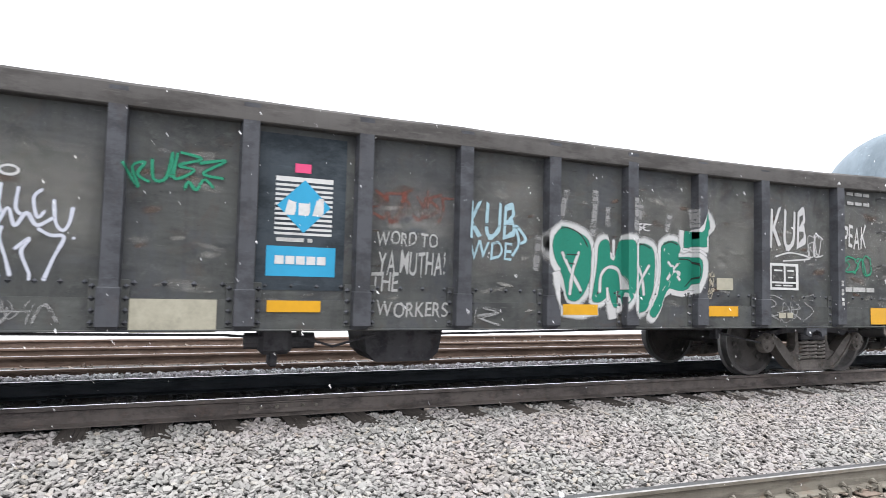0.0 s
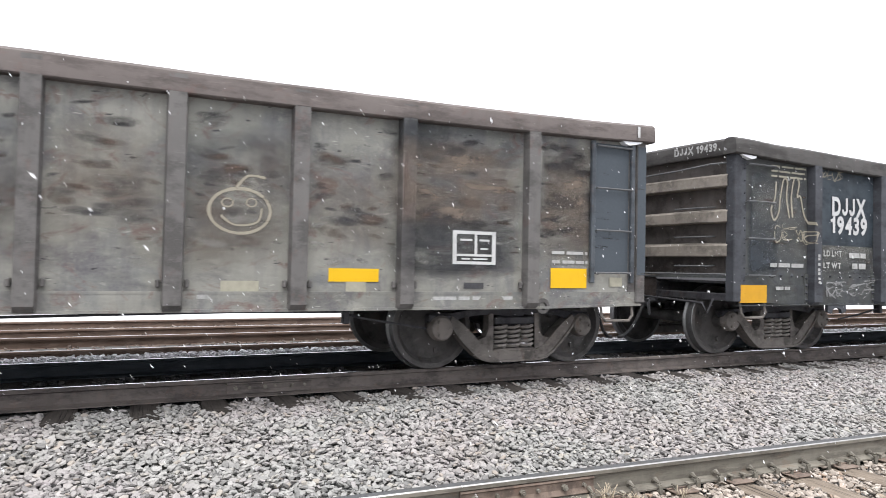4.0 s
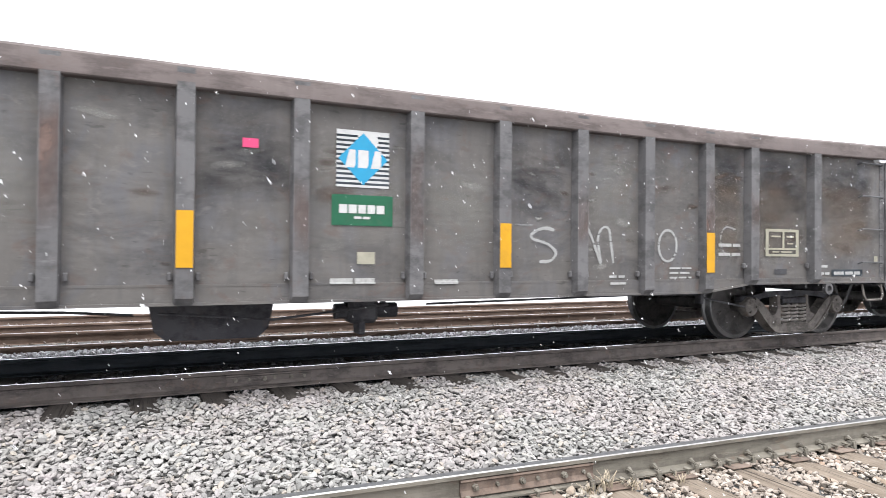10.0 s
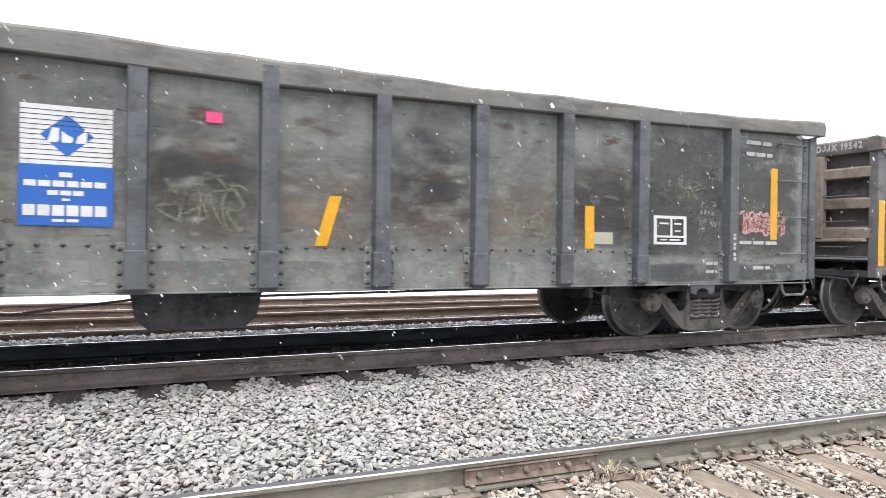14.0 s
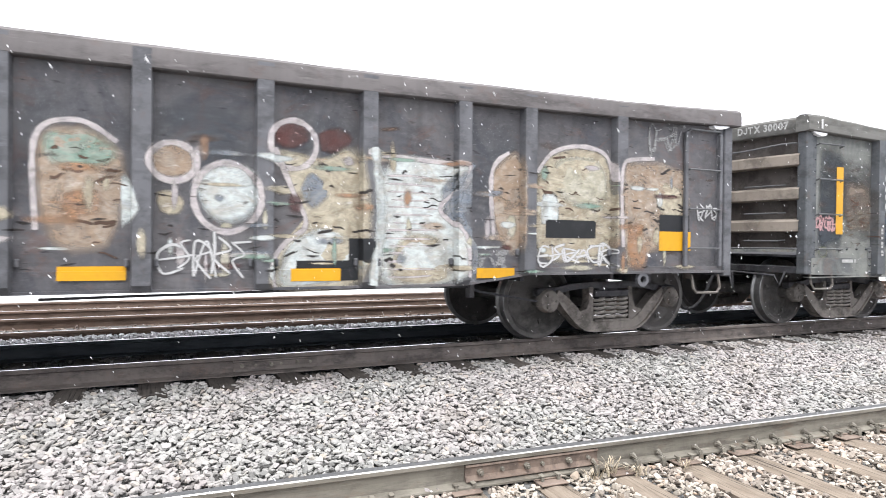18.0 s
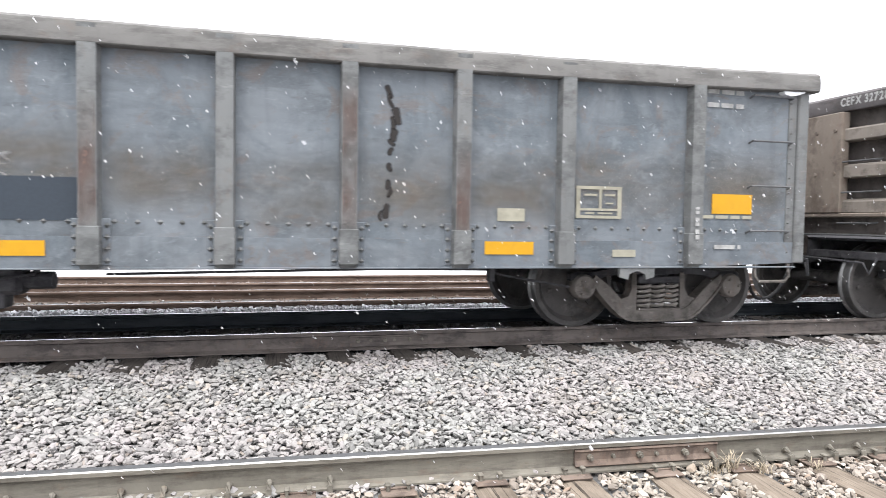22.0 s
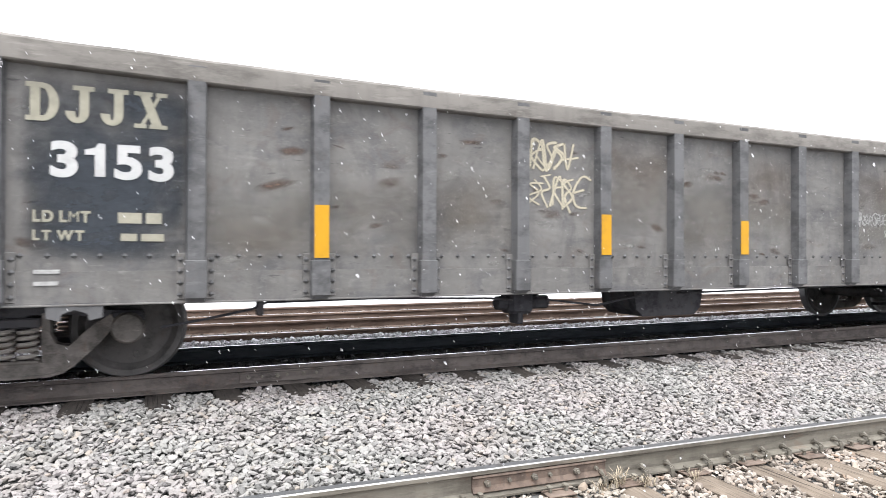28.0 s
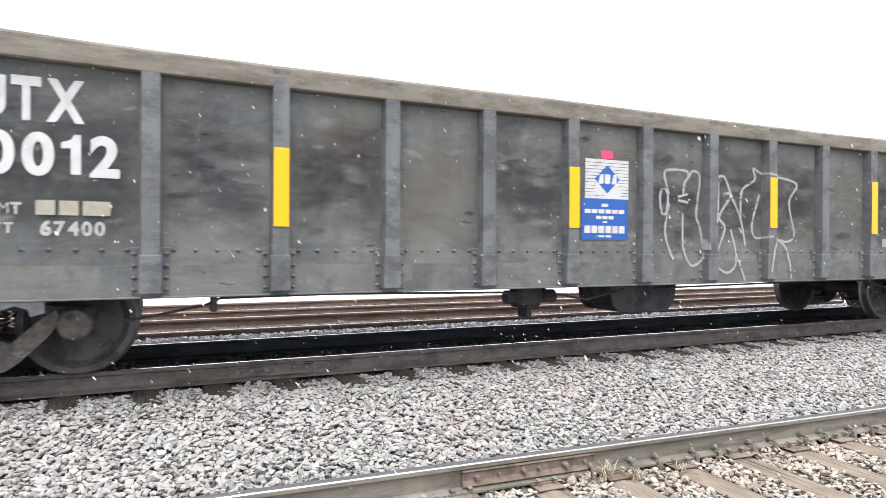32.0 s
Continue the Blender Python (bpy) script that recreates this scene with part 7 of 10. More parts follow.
bars(B, 0.86, 1.15, 0.80, 0.84, 1, WHITE_WORN)
bars(B, 1.60, 2.58, 0.77, 0.82, 1, WHITE_WORN)
blob(B, 2.92, 3.62, 1.40, 1.74, SLATE_FADE, 5.0, 0.15, 0.10)
blob(B, 1.55, 2.70, 1.40, 2.36, BLUE_STAIN, 5.0, 0.1, 0.14, "stain")
patch(B, 8.27, 8.43, 2.01, 2.11, PINK)
patch(B, 5.32, 5.44, 0.71, 0.93, CREAM)
bars(B, 5.05, 5.30, 0.77, 0.83, 1, WHITE_WORN)
bars(B, 6.04, 6.37, 0.76, 0.83, 1, WHITE_WORN)
oval(B, 11.05, 11.55, 1.35, 1.73, SPRAY_TAN, 0.03)
stroke(B, [(11.26, 1.73), (11.36, 1.84), (11.51, 1.83)], SPRAY_TAN, 0.025)
stroke(B, [(11.14, 1.50), (11.26, 1.42), (11.44, 1.45), (11.48, 1.58)], SPRAY_TAN, 0.02)
oval(B, 11.15, 11.24, 1.57, 1.64, SPRAY_TAN, 0.015)
oval(B, 11.35, 11.43, 1.58, 1.65, SPRAY_TAN, 0.015)
patch(B, 11.16, 11.47, 0.86, 0.95, CREAM)
bars(B, 10.98, 11.66, 0.80, 0.84, 1, WHITE_WORN)
stencil_box(B, 13.29, 13.77, 1.13, 1.46, WHITE)
patch(B, 15.20, 15.37, 0.92, 1.02, CREAM)
patch(B, 13.42, 13.64, 0.89, 0.95, RUNG)
bars(B, 13.09, 13.97, 0.78, 0.82, 1, WHITE_WORN)
bars(B, 14.44, 14.90, 1.16, 1.29, 2, WHITE_WORN)
patch(B, 14.98, 15.62, 1.08, 2.49, SLATE)
blob(B, 14.30, 14.95, 1.45, 2.47, BROWN_WEAR, 6.0, 0.1, 0.2, "stain")
blob(B, 14.28, 14.98, 2.05, 2.50, DARK_WEAR, 6.0, 0.1, 0.2, "stain")
blob(B, 12.60, 14.08, 1.42, 2.35, BROWN_WEAR, 6.0, 0.1, 0.25, "stain")
blob(B, 12.58, 14.10, 2.10, 2.50, DARK_REPAINT, 7.0, 0.1, 0.15, "stain")
blob(B, 12.58, 14.10, 0.98, 1.60, DARK_WEAR, 5.0, 0.1, 0.25, "stain")
smudges(B, 2.9, 14.1, 1.45, 2.36, 190, 33, DARK_SMUDGE, (0.07, 0.5))
smudges(B, 2.9, 14.1, 1.25, 2.10, 110, 34, BROWN_SMUDGE)
smudges(B, 2.9, 14.1, 1.10, 1.60, 60, 35, PALE_SMUDGE)
smudges(B, 14.3, 14.95, 1.4, 2.4, 30, 32, DARK_SMUDGE)
# brown-grey car
patch(C, 1.86, 2.84, 1.26, 2.15, NAVY)
words(C, 2.06, 2.60, 1.74, 1.98, "DJJX", WHITE)
words(C, 2.01, 2.68, 1.34, 1.58, "19542", WHITE)
words(C, 1.92, 2.26, 1.07, 1.15, "LD LMT", CREAM)
words(C, 2.29, 2.73, 1.07, 1.16, "219500", CREAM)
words(C, 1.92, 2.23, 0.92, 1.00, "LT WT", CREAM)
words(C, 2.35, 2.73, 0.92, 1.00, "66500", CREAM)
strip(C, 0.0, 0.13, 0.91, 1.83, YELLOW)
strip(C, 6.46, 6.59, 1.00, 1.46, YELLOW)
strip(C, 9.41, 9.53, 1.00, 1.44, YELLOW)
strip(C, 12.22, 12.35, 0.94, 1.41, YELLOW)
strip(C, 15.71, 15.84, 0.88, 1.79, YELLOW)
strip(C, 3.58, 3.71, 0.89, 1.35, YELLOW)
scribble(C, 0.36, 0.75, 1.53, 1.96, 7, SPRAY_HAZE, 0.022)
patch(C, 0.39, 0.56, 1.06, 1.18, CREAM)
patch(C, 0.52, 1.09, 0.85, 0.93, NAVY)
bars(C, 0.55, 1.07, 0.87, 0.91, 1, WHITE_WORN)
bars(C, 1.36, 1.62, 1.00, 1.06, 1, WHITE_WORN)
patch(C, 1.15, 1.39, 1.15, 1.20, RUNG)
bars(C, 0.78, 0.99, 1.17, 1.32, 2, BLACK)
emblem(C, 7.73, 8.23, 1.73, 2.25, 7.69, 8.27, 1.38, 1.66, "green")
patch(C, 6.92, 7.05, 2.02, 2.10, PINK)
patch(C, 7.93, 8.10, 1.03, 1.14, CREAM)
bars(C, 7.68, 8.10, 0.85, 0.91, 1, WHITE_WORN)
bars(C, 8.70, 8.95, 0.84, 0.89, 1, WHITE_WORN)
stroke(C, [(10.09, 1.39), (9.96, 1.41), (9.82, 1.36), (9.81, 1.30), (10.01, 1.24), (10.10, 1.15), (10.03, 1.07), (9.89, 1.06)], SPRAY_CHALK, 0.034)
stroke(C, [(10.51, 1.43), (10.58, 1.30), (10.69, 1.05), (10.65, 1.30), (10.71, 1.43), (10.80, 1.42), (10.83, 1.25), (10.87, 1.04)], SPRAY_CHALK, 0.034)
oval(C, 11.52, 11.79, 1.07, 1.43, SPRAY_CHALK, 0.034)
stroke(C, [(12.77, 1.46), (12.59, 1.49), (12.50, 1.37), (12.54, 1.20), (12.69, 1.13)], SPRAY_HAZE, 0.03)
stencil_box(C, 13.28, 13.90, 1.14, 1.49, CREAM)
bars(C, 11.68, 12.02, 0.87, 1.00, 3, WHITE_WORN)
bars(C, 12.46, 12.83, 1.14, 1.29, 2, WHITE_WORN)
bars(C, 14.28, 14.53, 0.90, 1.03, 2, WHITE_WORN)
patch(C, 14.58, 15.24, 0.88, 0.97, NAVY)
bars(C, 14.62, 15.18, 0.90, 0.95, 1, WHITE_WORN)
bars(C, 10.81, 11.03, 0.81, 0.91, 2, WHITE_WORN)
patch(C, 15.48, 15.56, 1.06, 1.16, CREAM)
patch(C, 13.45, 13.68, 0.91, 0.98, RUNG)
patch(C, 9.59, 9.81, 1.43, 1.45, SPRAY_HAZE)
for x0_, x1_ in zip(CAR_INFO[C.name][2][-3:], CAR_INFO[C.name][2][-2:] + [15.6]):
    blob(C, x0_ + 0.12, x1_ - 0.1, 1.55, 2.48, DARK_WEAR, 6.0, 0.1, 0.25, "stain")
    blob(C, x0_ + 0.12, x1_ - 0.1, 1.05, 2.2, BROWN_STAIN, 5.0, 0.15, 0.3, "stain")
    smudges(C, x0_ + 0.1, x1_ - 0.1, 1.2, 2.42, 12, int(x0_ * 10), BROWN_SMUDGE, (0.2, 0.7))
# green-grey car
patch(D, 1.60, 2.64, 2.03, 2.45, SLATE)
patch(D, 1.60, 2.76, 1.58, 1.97, SLATE)
patch(D, 1.60, 2.77, 1.11, 1.54, SLATE_FADE)
blob(D, 0.79, 1.41, 1.28, 2.00, BROWN_WEAR, 4.0, 0.2, 0.12)
oval(D, 0.30, 0.46, 0.97, 1.10, SPRAY_OLIVE, 0.03)
scars(D, 0.82, 1.30, 1.12, 1.80, 34, 51, RUST_SCAR)
scars(D, 0.82, 1.30, 1.10, 1.60, 22, 52, SPRAY_OLD)
scars(D, 3.0, 5.4, 1.3, 2.0, 26, 53, SCRAPE)
scars(D, 6.2, 6.9, 1.3, 2.0, 20, 54, RUST_SCAR)
words(D, 1.63, 2.52, 2.04, 2.37, "DJTX", WHITE)
words(D, 1.64, 2.76, 1.63, 1.96, "30007", WHITE)
words(D, 1.73, 2.11, 1.34, 1.43, "LD LMT", WHITE_WORN)
words(D, 2.16, 2.68, 1.34, 1.47, "220400", WHITE_WORN)
words(D, 1.72, 2.06, 1.20, 1.28, "LT WT", WHITE_WORN)
words(D, 2.23, 2.66, 1.18, 1.30, "65600", WHITE_WORN)
patch(D, 0.63, 0.77, 1.27, 2.17, YELLOW)
patch(D, 3.44, 3.57, 1.11, 1.55, YELLOW)
slanted(D, 6.40, 1.11, 6.50, 1.56, 0.11, YELLOW)
slanted(D, 9.30, 1.09, 9.43, 1.54, 0.11, YELLOW)
patch(D, 12.21, 12.33, 1.10, 1.56, YELLOW)
patch(D, 15.04, 15.16, 1.24, 2.14, YELLOW)
scribble(D, 0.22, 0.64, 1.31, 1.51, 5, SPRAY_PINK, 0.03)
emblem(D, 7.10, 7.71, 1.68, 2.13, 7.09, 7.72, 1.22, 1.68, "royal")
patch(D, 8.39, 8.52, 2.10, 2.19, PINK)
bars(D, 0.74, 1.03, 0.89, 0.94, 1, WHITE_WORN)
bars(D, 1.69, 1.84, 0.84, 0.96, 2, WHITE_WORN)
patch(D, 12.32, 12.58, 1.15, 1.28, CREAM)
# The exposure's darker tone at this end is put into the panels' colour.
for x0_, x1_ in zip(CAR_INFO[D.name][2][-2:], CAR_INFO[D.name][2][-1:] + [15.66]):
    blob(D, x0_ + 0.09, x1_ - 0.09, 1.0, 2.50, EXPOSURE_COAT, 12.0, 0.04, 0.12, "stain")
    blob(D, x0_ + 0.15, x1_ - 0.15, 0.73, 0.945, EXPOSURE_COAT, 12.0, 0.04, 0.08, "stain")
stencil_box(D, 13.16, 13.65, 1.16, 1.49, WHITE)
scribble(D, 14.50, 15.17, 1.30, 1.59, 8, SPRAY_PINK, 0.03)
scribble(D, 14.59, 15.33, 1.29, 1.56, 9, SPRAY_PINK, 0.032)
scribble(D, 14.53, 15.30, 1.33, 1.52, 7, SPRAY_RED, 0.03)
bars(D, 14.60, 15.06, 2.27, 2.46, 2, WHITE_WORN)
scribble(D, 13.87, 14.18, 1.29, 1.67, 5, SPRAY_HAZE, 0.018)
bars(D, 14.51, 15.16, 1.18, 1.23, 1, WHITE_WORN)
patch(D, 13.35, 13.59, 0.81, 0.89, RUNG)
bars(D, 13.95, 14.13, 0.83, 0.96, 2, WHITE_WORN)
bars(D, 14.73, 15.03, 0.87, 0.92, 1, WHITE_WORN)
scribble(D, 11.30, 11.78, 1.16, 1.49, 4, SPRAY_OLIVE, 0.035)
scribble(D, 13.33, 13.86, 1.62, 2.00, 3, SPRAY_OLIVE, 0.03)
stroke(D, [(12.33, 2.35), (12.36, 2.26), (12.34, 2.17)], SPRAY_HAZE, 0.03)
scribble(D, 4.95, 5.76, 1.10, 1.59, 4, SPRAY_OLIVE, 0.02)
scribble(D, 8.01, 8.73, 1.17, 1.69, 4, SPRAY_OLIVE, 0.025)
scribble(D, 3.22, 3.81, 1.28, 1.49, 4, SPRAY_OLIVE, 0.018)
scribble(D, 4.07, 4.63, 1.03, 1.33, 3, SPRAY_HAZE, 0.02)
# soot-grey car
mural_fill(E, 2.9, 15.0, 0.82, 1.9, 9, 5)
fill(E, [(0.72, 1.88), (0.84, 1.92), (0.90, 1.73), (0.86, 1.60), (0.75, 1.65)], MURAL_CREAM)
fill(E, [(0.92, 1.97), (1.15, 2.01), (1.34, 1.89), (1.31, 1.67), (1.11, 1.61), (0.96, 1.69)], MURAL_ORANGE)
fill(E, [(1.37, 1.69), (1.55, 1.64), (1.60, 1.41), (1.56, 1.13), (1.35, 1.03), (1.31, 1.20), (1.42, 1.40), (1.31, 1.55)], MURAL_TAN)
blob(E, 0.24, 1.64, 0.98, 2.06, BROWN_WEAR, 4.0, 0.15, 0.2, "graffiti")
fill(E, [(0.28, 1.92), (0.48, 2.02), (0.66, 1.90), (0.64, 1.62), (0.42, 1.52), (0.28, 1.66)], MURAL_TAN)
fill(E, [(0.30, 1.34), (0.50, 1.34), (0.66, 1.20), (0.62, 1.04), (0.34, 1.02)], MURAL_CREAM)
fill(E, [(0.98, 1.18), (1.22, 1.24), (1.50, 1.14), (1.44, 0.98), (1.06, 0.98)], MURAL_TAN)
fill(E, [(1.09, 1.48), (1.35, 1.49), (1.43, 1.31), (1.23, 1.17), (1.07, 1.26)], MURAL_ORANGE)
fill(E, [(2.95, 1.87), (3.08, 2.00), (3.26, 1.96), (3.47, 2.00), (3.48, 1.58), (3.41, 1.21), (3.16, 1.31), (3.00, 1.56)], MURAL_TAN)
fill(E, [(3.16, 1.83), (3.44, 1.79), (3.45, 1.43), (3.24, 1.46)], MURAL_MAROON)
fill(E, [(2.97, 1.71), (3.12, 1.62), (3.16, 1.36), (3.01, 1.41)], MURAL_ORANGE)
fill(E, [(3.68, 1.99), (3.85, 1.97), (3.93, 1.77), (3.83, 1.57), (3.70, 1.70)], MURAL_TAN)
fill(E, [(4.00, 1.94), (4.18, 2.02), (4.38, 1.90), (4.38, 1.67), (4.16, 1.60)], MURAL_TAN)
fill(E, [(3.97, 1.82), (4.14, 1.83), (4.17, 1.59), (4.01, 1.55)], MURAL_ICE)
fill(E, [(3.72, 1.60), (3.92, 1.70), (4.07, 1.57), (4.38, 1.68), (4.45, 1.54), (4.29, 1.32), (4.10, 1.23), (4.03, 1.01), (3.85, 1.01), (3.80, 1.30)], MURAL_ICE)
fill(E, [(4.07, 1.39), (4.37, 1.37), (4.38, 1.12), (4.11, 1.09)], MURAL_ORANGE)
fill(E, [(3.72, 1.01), (4.45, 1.01), (4.45, 0.77), (3.72, 0.79)], MURAL_ICE)
fill(E, [(4.65, 1.85), (4.89, 1.94), (5.15, 1.93), (5.19, 1.66), (5.13, 1.41), (4.73, 1.40), (4.63, 1.64)], MURAL_ICE)
fill(E, [(4.67, 1.47), (5.16, 1.47), (5.28, 1.25), (5.25, 1.01), (4.71, 1.01)], MURAL_CREAM)
fill(E, [(5.13, 1.91), (5.37, 1.85), (5.39, 1.55), (5.19, 1.41)], MURAL_CREAM)
fill(E, [(5.17, 1.53), (5.40, 1.58), (5.41, 1.07), (5.22, 1.10)], MURAL_MAROON)
fill(E, [(5.41, 1.94), (5.54, 1.92), (5.55, 1.32), (5.43, 1.28)], MURAL_MINT)
fill(E, [(5.58, 1.80), (5.74, 1.98), (6.13, 2.00), (6.23, 1.71), (6.14, 1.49), (6.24, 1.14), (6.23, 0.73), (5.59, 0.73), (5.61, 1.20), (5.72, 1.50)], MURAL_LILAC)
fill(E, [(5.82, 1.96), (6.13, 1.95), (6.20, 1.64), (6.10, 1.45), (6.19, 1.27), (6.19, 0.75), (5.81, 0.74), (5.80, 1.26), (5.87, 1.51), (5.81, 1.69)], MURAL_CREAM)
fill(E, [(5.90, 1.88), (6.11, 1.86), (6.13, 1.61), (5.92, 1.57)], MURAL_TAN)
fill(E, [(6.23, 1.71), (6.52, 1.69), (6.56, 0.73), (6.25, 0.72)], MURAL_OLIVE)
fill(E, [(6.53, 1.91), (6.69, 2.02), (7.08, 2.06), (7.21, 1.88), (7.24, 0.75), (6.56, 0.75)], MURAL_LILAC)
fill(E, [(6.65, 1.92), (7.08, 2.01), (7.18, 1.75), (7.17, 0.77), (6.64, 0.76), (6.75, 1.28)], MURAL_CREAM)
fill(E, [(7.24, 1.65), (7.51, 1.70), (7.61, 1.43), (7.59, 0.75), (7.28, 0.74)], MURAL_CREAM)
fill(E, [(7.53, 0.95), (7.78, 1.09), (8.06, 0.96), (8.08, 0.66), (7.52, 0.66)], MURAL_ICE)
fill(E, [(7.76, 1.95), (8.19, 2.01), (8.30, 1.73), (8.32, 1.10), (8.05, 1.02), (7.87, 1.44)], MURAL_STEEL)
fill(E, [(8.00, 1.79), (8.29, 1.87), (8.32, 1.10), (8.09, 1.03)], MURAL_CREAM)
fill(E, [(7.76, 1.97), (8.22, 2.01), (8.25, 1.80), (7.82, 1.77)], MURAL_MAROON)
fill(E, [(8.57, 1.88), (8.86, 2.01), (9.12, 1.87), (9.20, 1.47), (9.05, 1.03), (8.76, 0.99), (8.59, 1.24)], MURAL_TAN)
fill(E, [(8.61, 1.89), (8.86, 1.97), (9.10, 1.87), (9.08, 1.69), (8.66, 1.67)], MURAL_MINT)
fill(E, [(8.75, 1.46), (8.98, 1.50), (9.01, 1.32), (8.77, 1.28)], MURAL_ORANGE)
fill(E, [(9.34, 1.84), (9.49, 1.90), (9.67, 1.85), (9.69, 1.67), (9.53, 1.60), (9.35, 1.65)], MURAL_TAN)
fill(E, [(9.39, 1.50), (9.53, 1.51), (9.61, 1.42), (9.56, 1.31), (9.42, 1.33)], MURAL_CREAM)
fill(E, [(9.68, 1.65), (9.91, 1.77), (10.17, 1.72), (10.19, 1.36), (9.95, 1.22), (9.74, 1.35)], MURAL_ICE)
fill(E, [(10.32, 2.14), (10.53, 2.19), (10.65, 2.03), (10.49, 1.91), (10.32, 1.94)], MURAL_MAROON)
fill(E, [(10.68, 2.06), (10.89, 2.14), (11.03, 2.04), (10.89, 1.90), (10.73, 1.90)], MURAL_MAROON)
fill(E, [(10.32, 1.89), (10.71, 1.86), (11.11, 1.92), (11.12, 0.76), (10.33, 0.67), (10.30, 0.95), (10.47, 1.16), (10.59, 1.26), (10.47, 1.56)], MURAL_CREAM)
fill(E, [(10.41, 1.05), (10.71, 1.24), (11.03, 1.10), (11.08, 0.81), (10.37, 0.70)], MURAL_ICE)
fill(E, [(10.64, 1.73), (10.82, 1.55), (10.64, 1.38), (10.53, 1.56)], MURAL_STEEL)
fill(E, [(11.31, 1.83), (12.16, 1.87), (12.11, 1.69), (11.88, 1.44), (12.11, 1.19), (12.17, 0.77), (11.28, 0.70)], MURAL_ICE)
fill(E, [(11.88, 1.62), (12.15, 1.84), (12.18, 1.48), (11.99, 1.26)], MURAL_STEEL)
fill(E, [(11.47, 1.15), (11.89, 1.16), (12.00, 0.74), (11.37, 0.73)], MURAL_CREAM)
fill(E, [(12.44, 1.81), (12.64, 2.03), (12.78, 1.99), (12.80, 1.06), (12.62, 1.01), (12.47, 1.27)], MURAL_TAN)
fill(E, [(12.96, 1.84), (13.16, 2.06), (13.51, 2.15), (13.85, 2.07), (13.95, 1.78), (13.91, 1.01), (12.98, 0.98)], MURAL_CREAM)
fill(E, [(13.19, 1.99), (13.68, 2.05), (13.89, 1.83), (13.82, 1.54), (13.29, 1.55)], MURAL_OLIVE)
fill(E, [(13.03, 1.62), (13.22, 1.63), (13.24, 1.29), (13.03, 1.29)], MURAL_ICE)
fill(E, [(13.99, 1.90), (14.17, 2.04), (14.69, 2.06), (15.02, 1.89), (15.06, 1.33), (14.86, 1.14), (14.19, 0.89), (14.01, 1.07)], MURAL_TAN)
fill(E, [(14.14, 1.31), (14.40, 1.34), (14.44, 0.86), (14.17, 0.84)], MURAL_ORANGE)
fill(E, [(14.54, 1.81), (14.93, 1.76), (14.97, 1.45), (14.62, 1.44)], MURAL_CREAM)
fill(E, [(9.14, 1.62), (9.21, 1.58), (9.28, 1.33), (9.17, 1.21), (9.14, 1.23)], MURAL_ICE)
hatch(E, 6.25, 6.53, 0.75, 1.68, 16, MURAL_CREAM, 0.035)
hatch(E, 6.63, 7.20, 0.77, 1.51, 15, MURAL_EDGE, 0.03)
hatch(E, 7.27, 7.58, 0.77, 1.63, 16, MURAL_EDGE, 0.03)
hatch(E, 5.84, 6.18, 0.77, 1.33, 10, MURAL_OLIVE, 0.03)
hatch(E, 11.32, 11.88, 0.75, 1.76, 14, MURAL_EDGE, 0.02)
scars(E, 14.0, 14.9, 1.15, 1.97, 22, 3, SCRAPE)
scars(E, 6.62, 7.2, 1.15, 1.95, 26, 4, RUST_SCAR)
scars(E, 5.7, 6.2, 1.1, 1.9, 16, 5, RUST_SCAR)
scars(E, 8.6, 9.15, 1.0, 1.8, 16, 6, RUST_SCAR)
scars(E, 10.35, 11.1, 0.9, 1.85, 14, 7, SCRAPE)
scars(E, 11.3, 12.1, 0.8, 1.8, 12, 8, SCRAPE)
scars(E, 13.0, 13.9, 1.4, 2.05, 14, 9, RUST_SCAR)
scars(E, 3.0, 3.5, 1.2, 1.95, 14, 10, SCRAPE)
hatch(E, 4.74, 5.21, 1.07, 1.36, 6, SPRAY_WHITE, 0.03)
oval(E, 9.34, 9.69, 1.59, 1.90, MURAL_EDGE, 0.05)
oval(E, 9.67, 10.20, 1.18, 1.76, MURAL_EDGE, 0.05)
oval(E, 10.27, 10.68, 1.74, 2.16, MURAL_EDGE, 0.05)
stroke(E, [(10.32, 1.92), (10.47, 1.56), (10.59, 1.26), (10.41, 1.09), (10.30, 0.91), (10.33, 0.68)], MURAL_EDGE, 0.045)
stroke(E, [(11.12, 1.92), (11.67, 1.89), (12.16, 1.87)], MURAL_EDGE, 0.045)
stroke(E, [(12.16, 1.87), (12.10, 1.66), (11.88, 1.43), (12.11, 1.19), (12.16, 0.77)], MURAL_EDGE, 0.045)
stroke(E, [(14.01, 1.07), (13.99, 1.90), (14.17, 2.04), (14.54, 2.08)], MURAL_EDGE, 0.045)
stroke(E, [(12.97, 1.84), (13.16, 2.06), (13.51, 2.15), (13.85, 2.07), (13.95, 1.78)], MURAL_EDGE, 0.045)
stroke(E, [(12.47, 1.17), (12.44, 1.81), (12.64, 2.03)], MURAL_EDGE, 0.045)
stroke(E, [(7.54, 0.66), (7.53, 0.95), (7.78, 1.09), (8.06, 0.96), (8.08, 0.66)], MURAL_EDGE, 0.04)
stroke(E, [(6.56, 0.76), (6.53, 1.91), (6.69, 2.04), (7.08, 2.07), (7.21, 1.88), (7.24, 1.69), (7.51, 1.71), (7.61, 1.43), (7.61, 0.75)], MURAL_EDGE, 0.04)
stroke(E, [(5.59, 0.73), (5.61, 1.20), (5.72, 1.50), (5.58, 1.80), (5.74, 1.99), (6.13, 2.01), (6.23, 1.74), (6.52, 1.75)], MURAL_EDGE, 0.04)
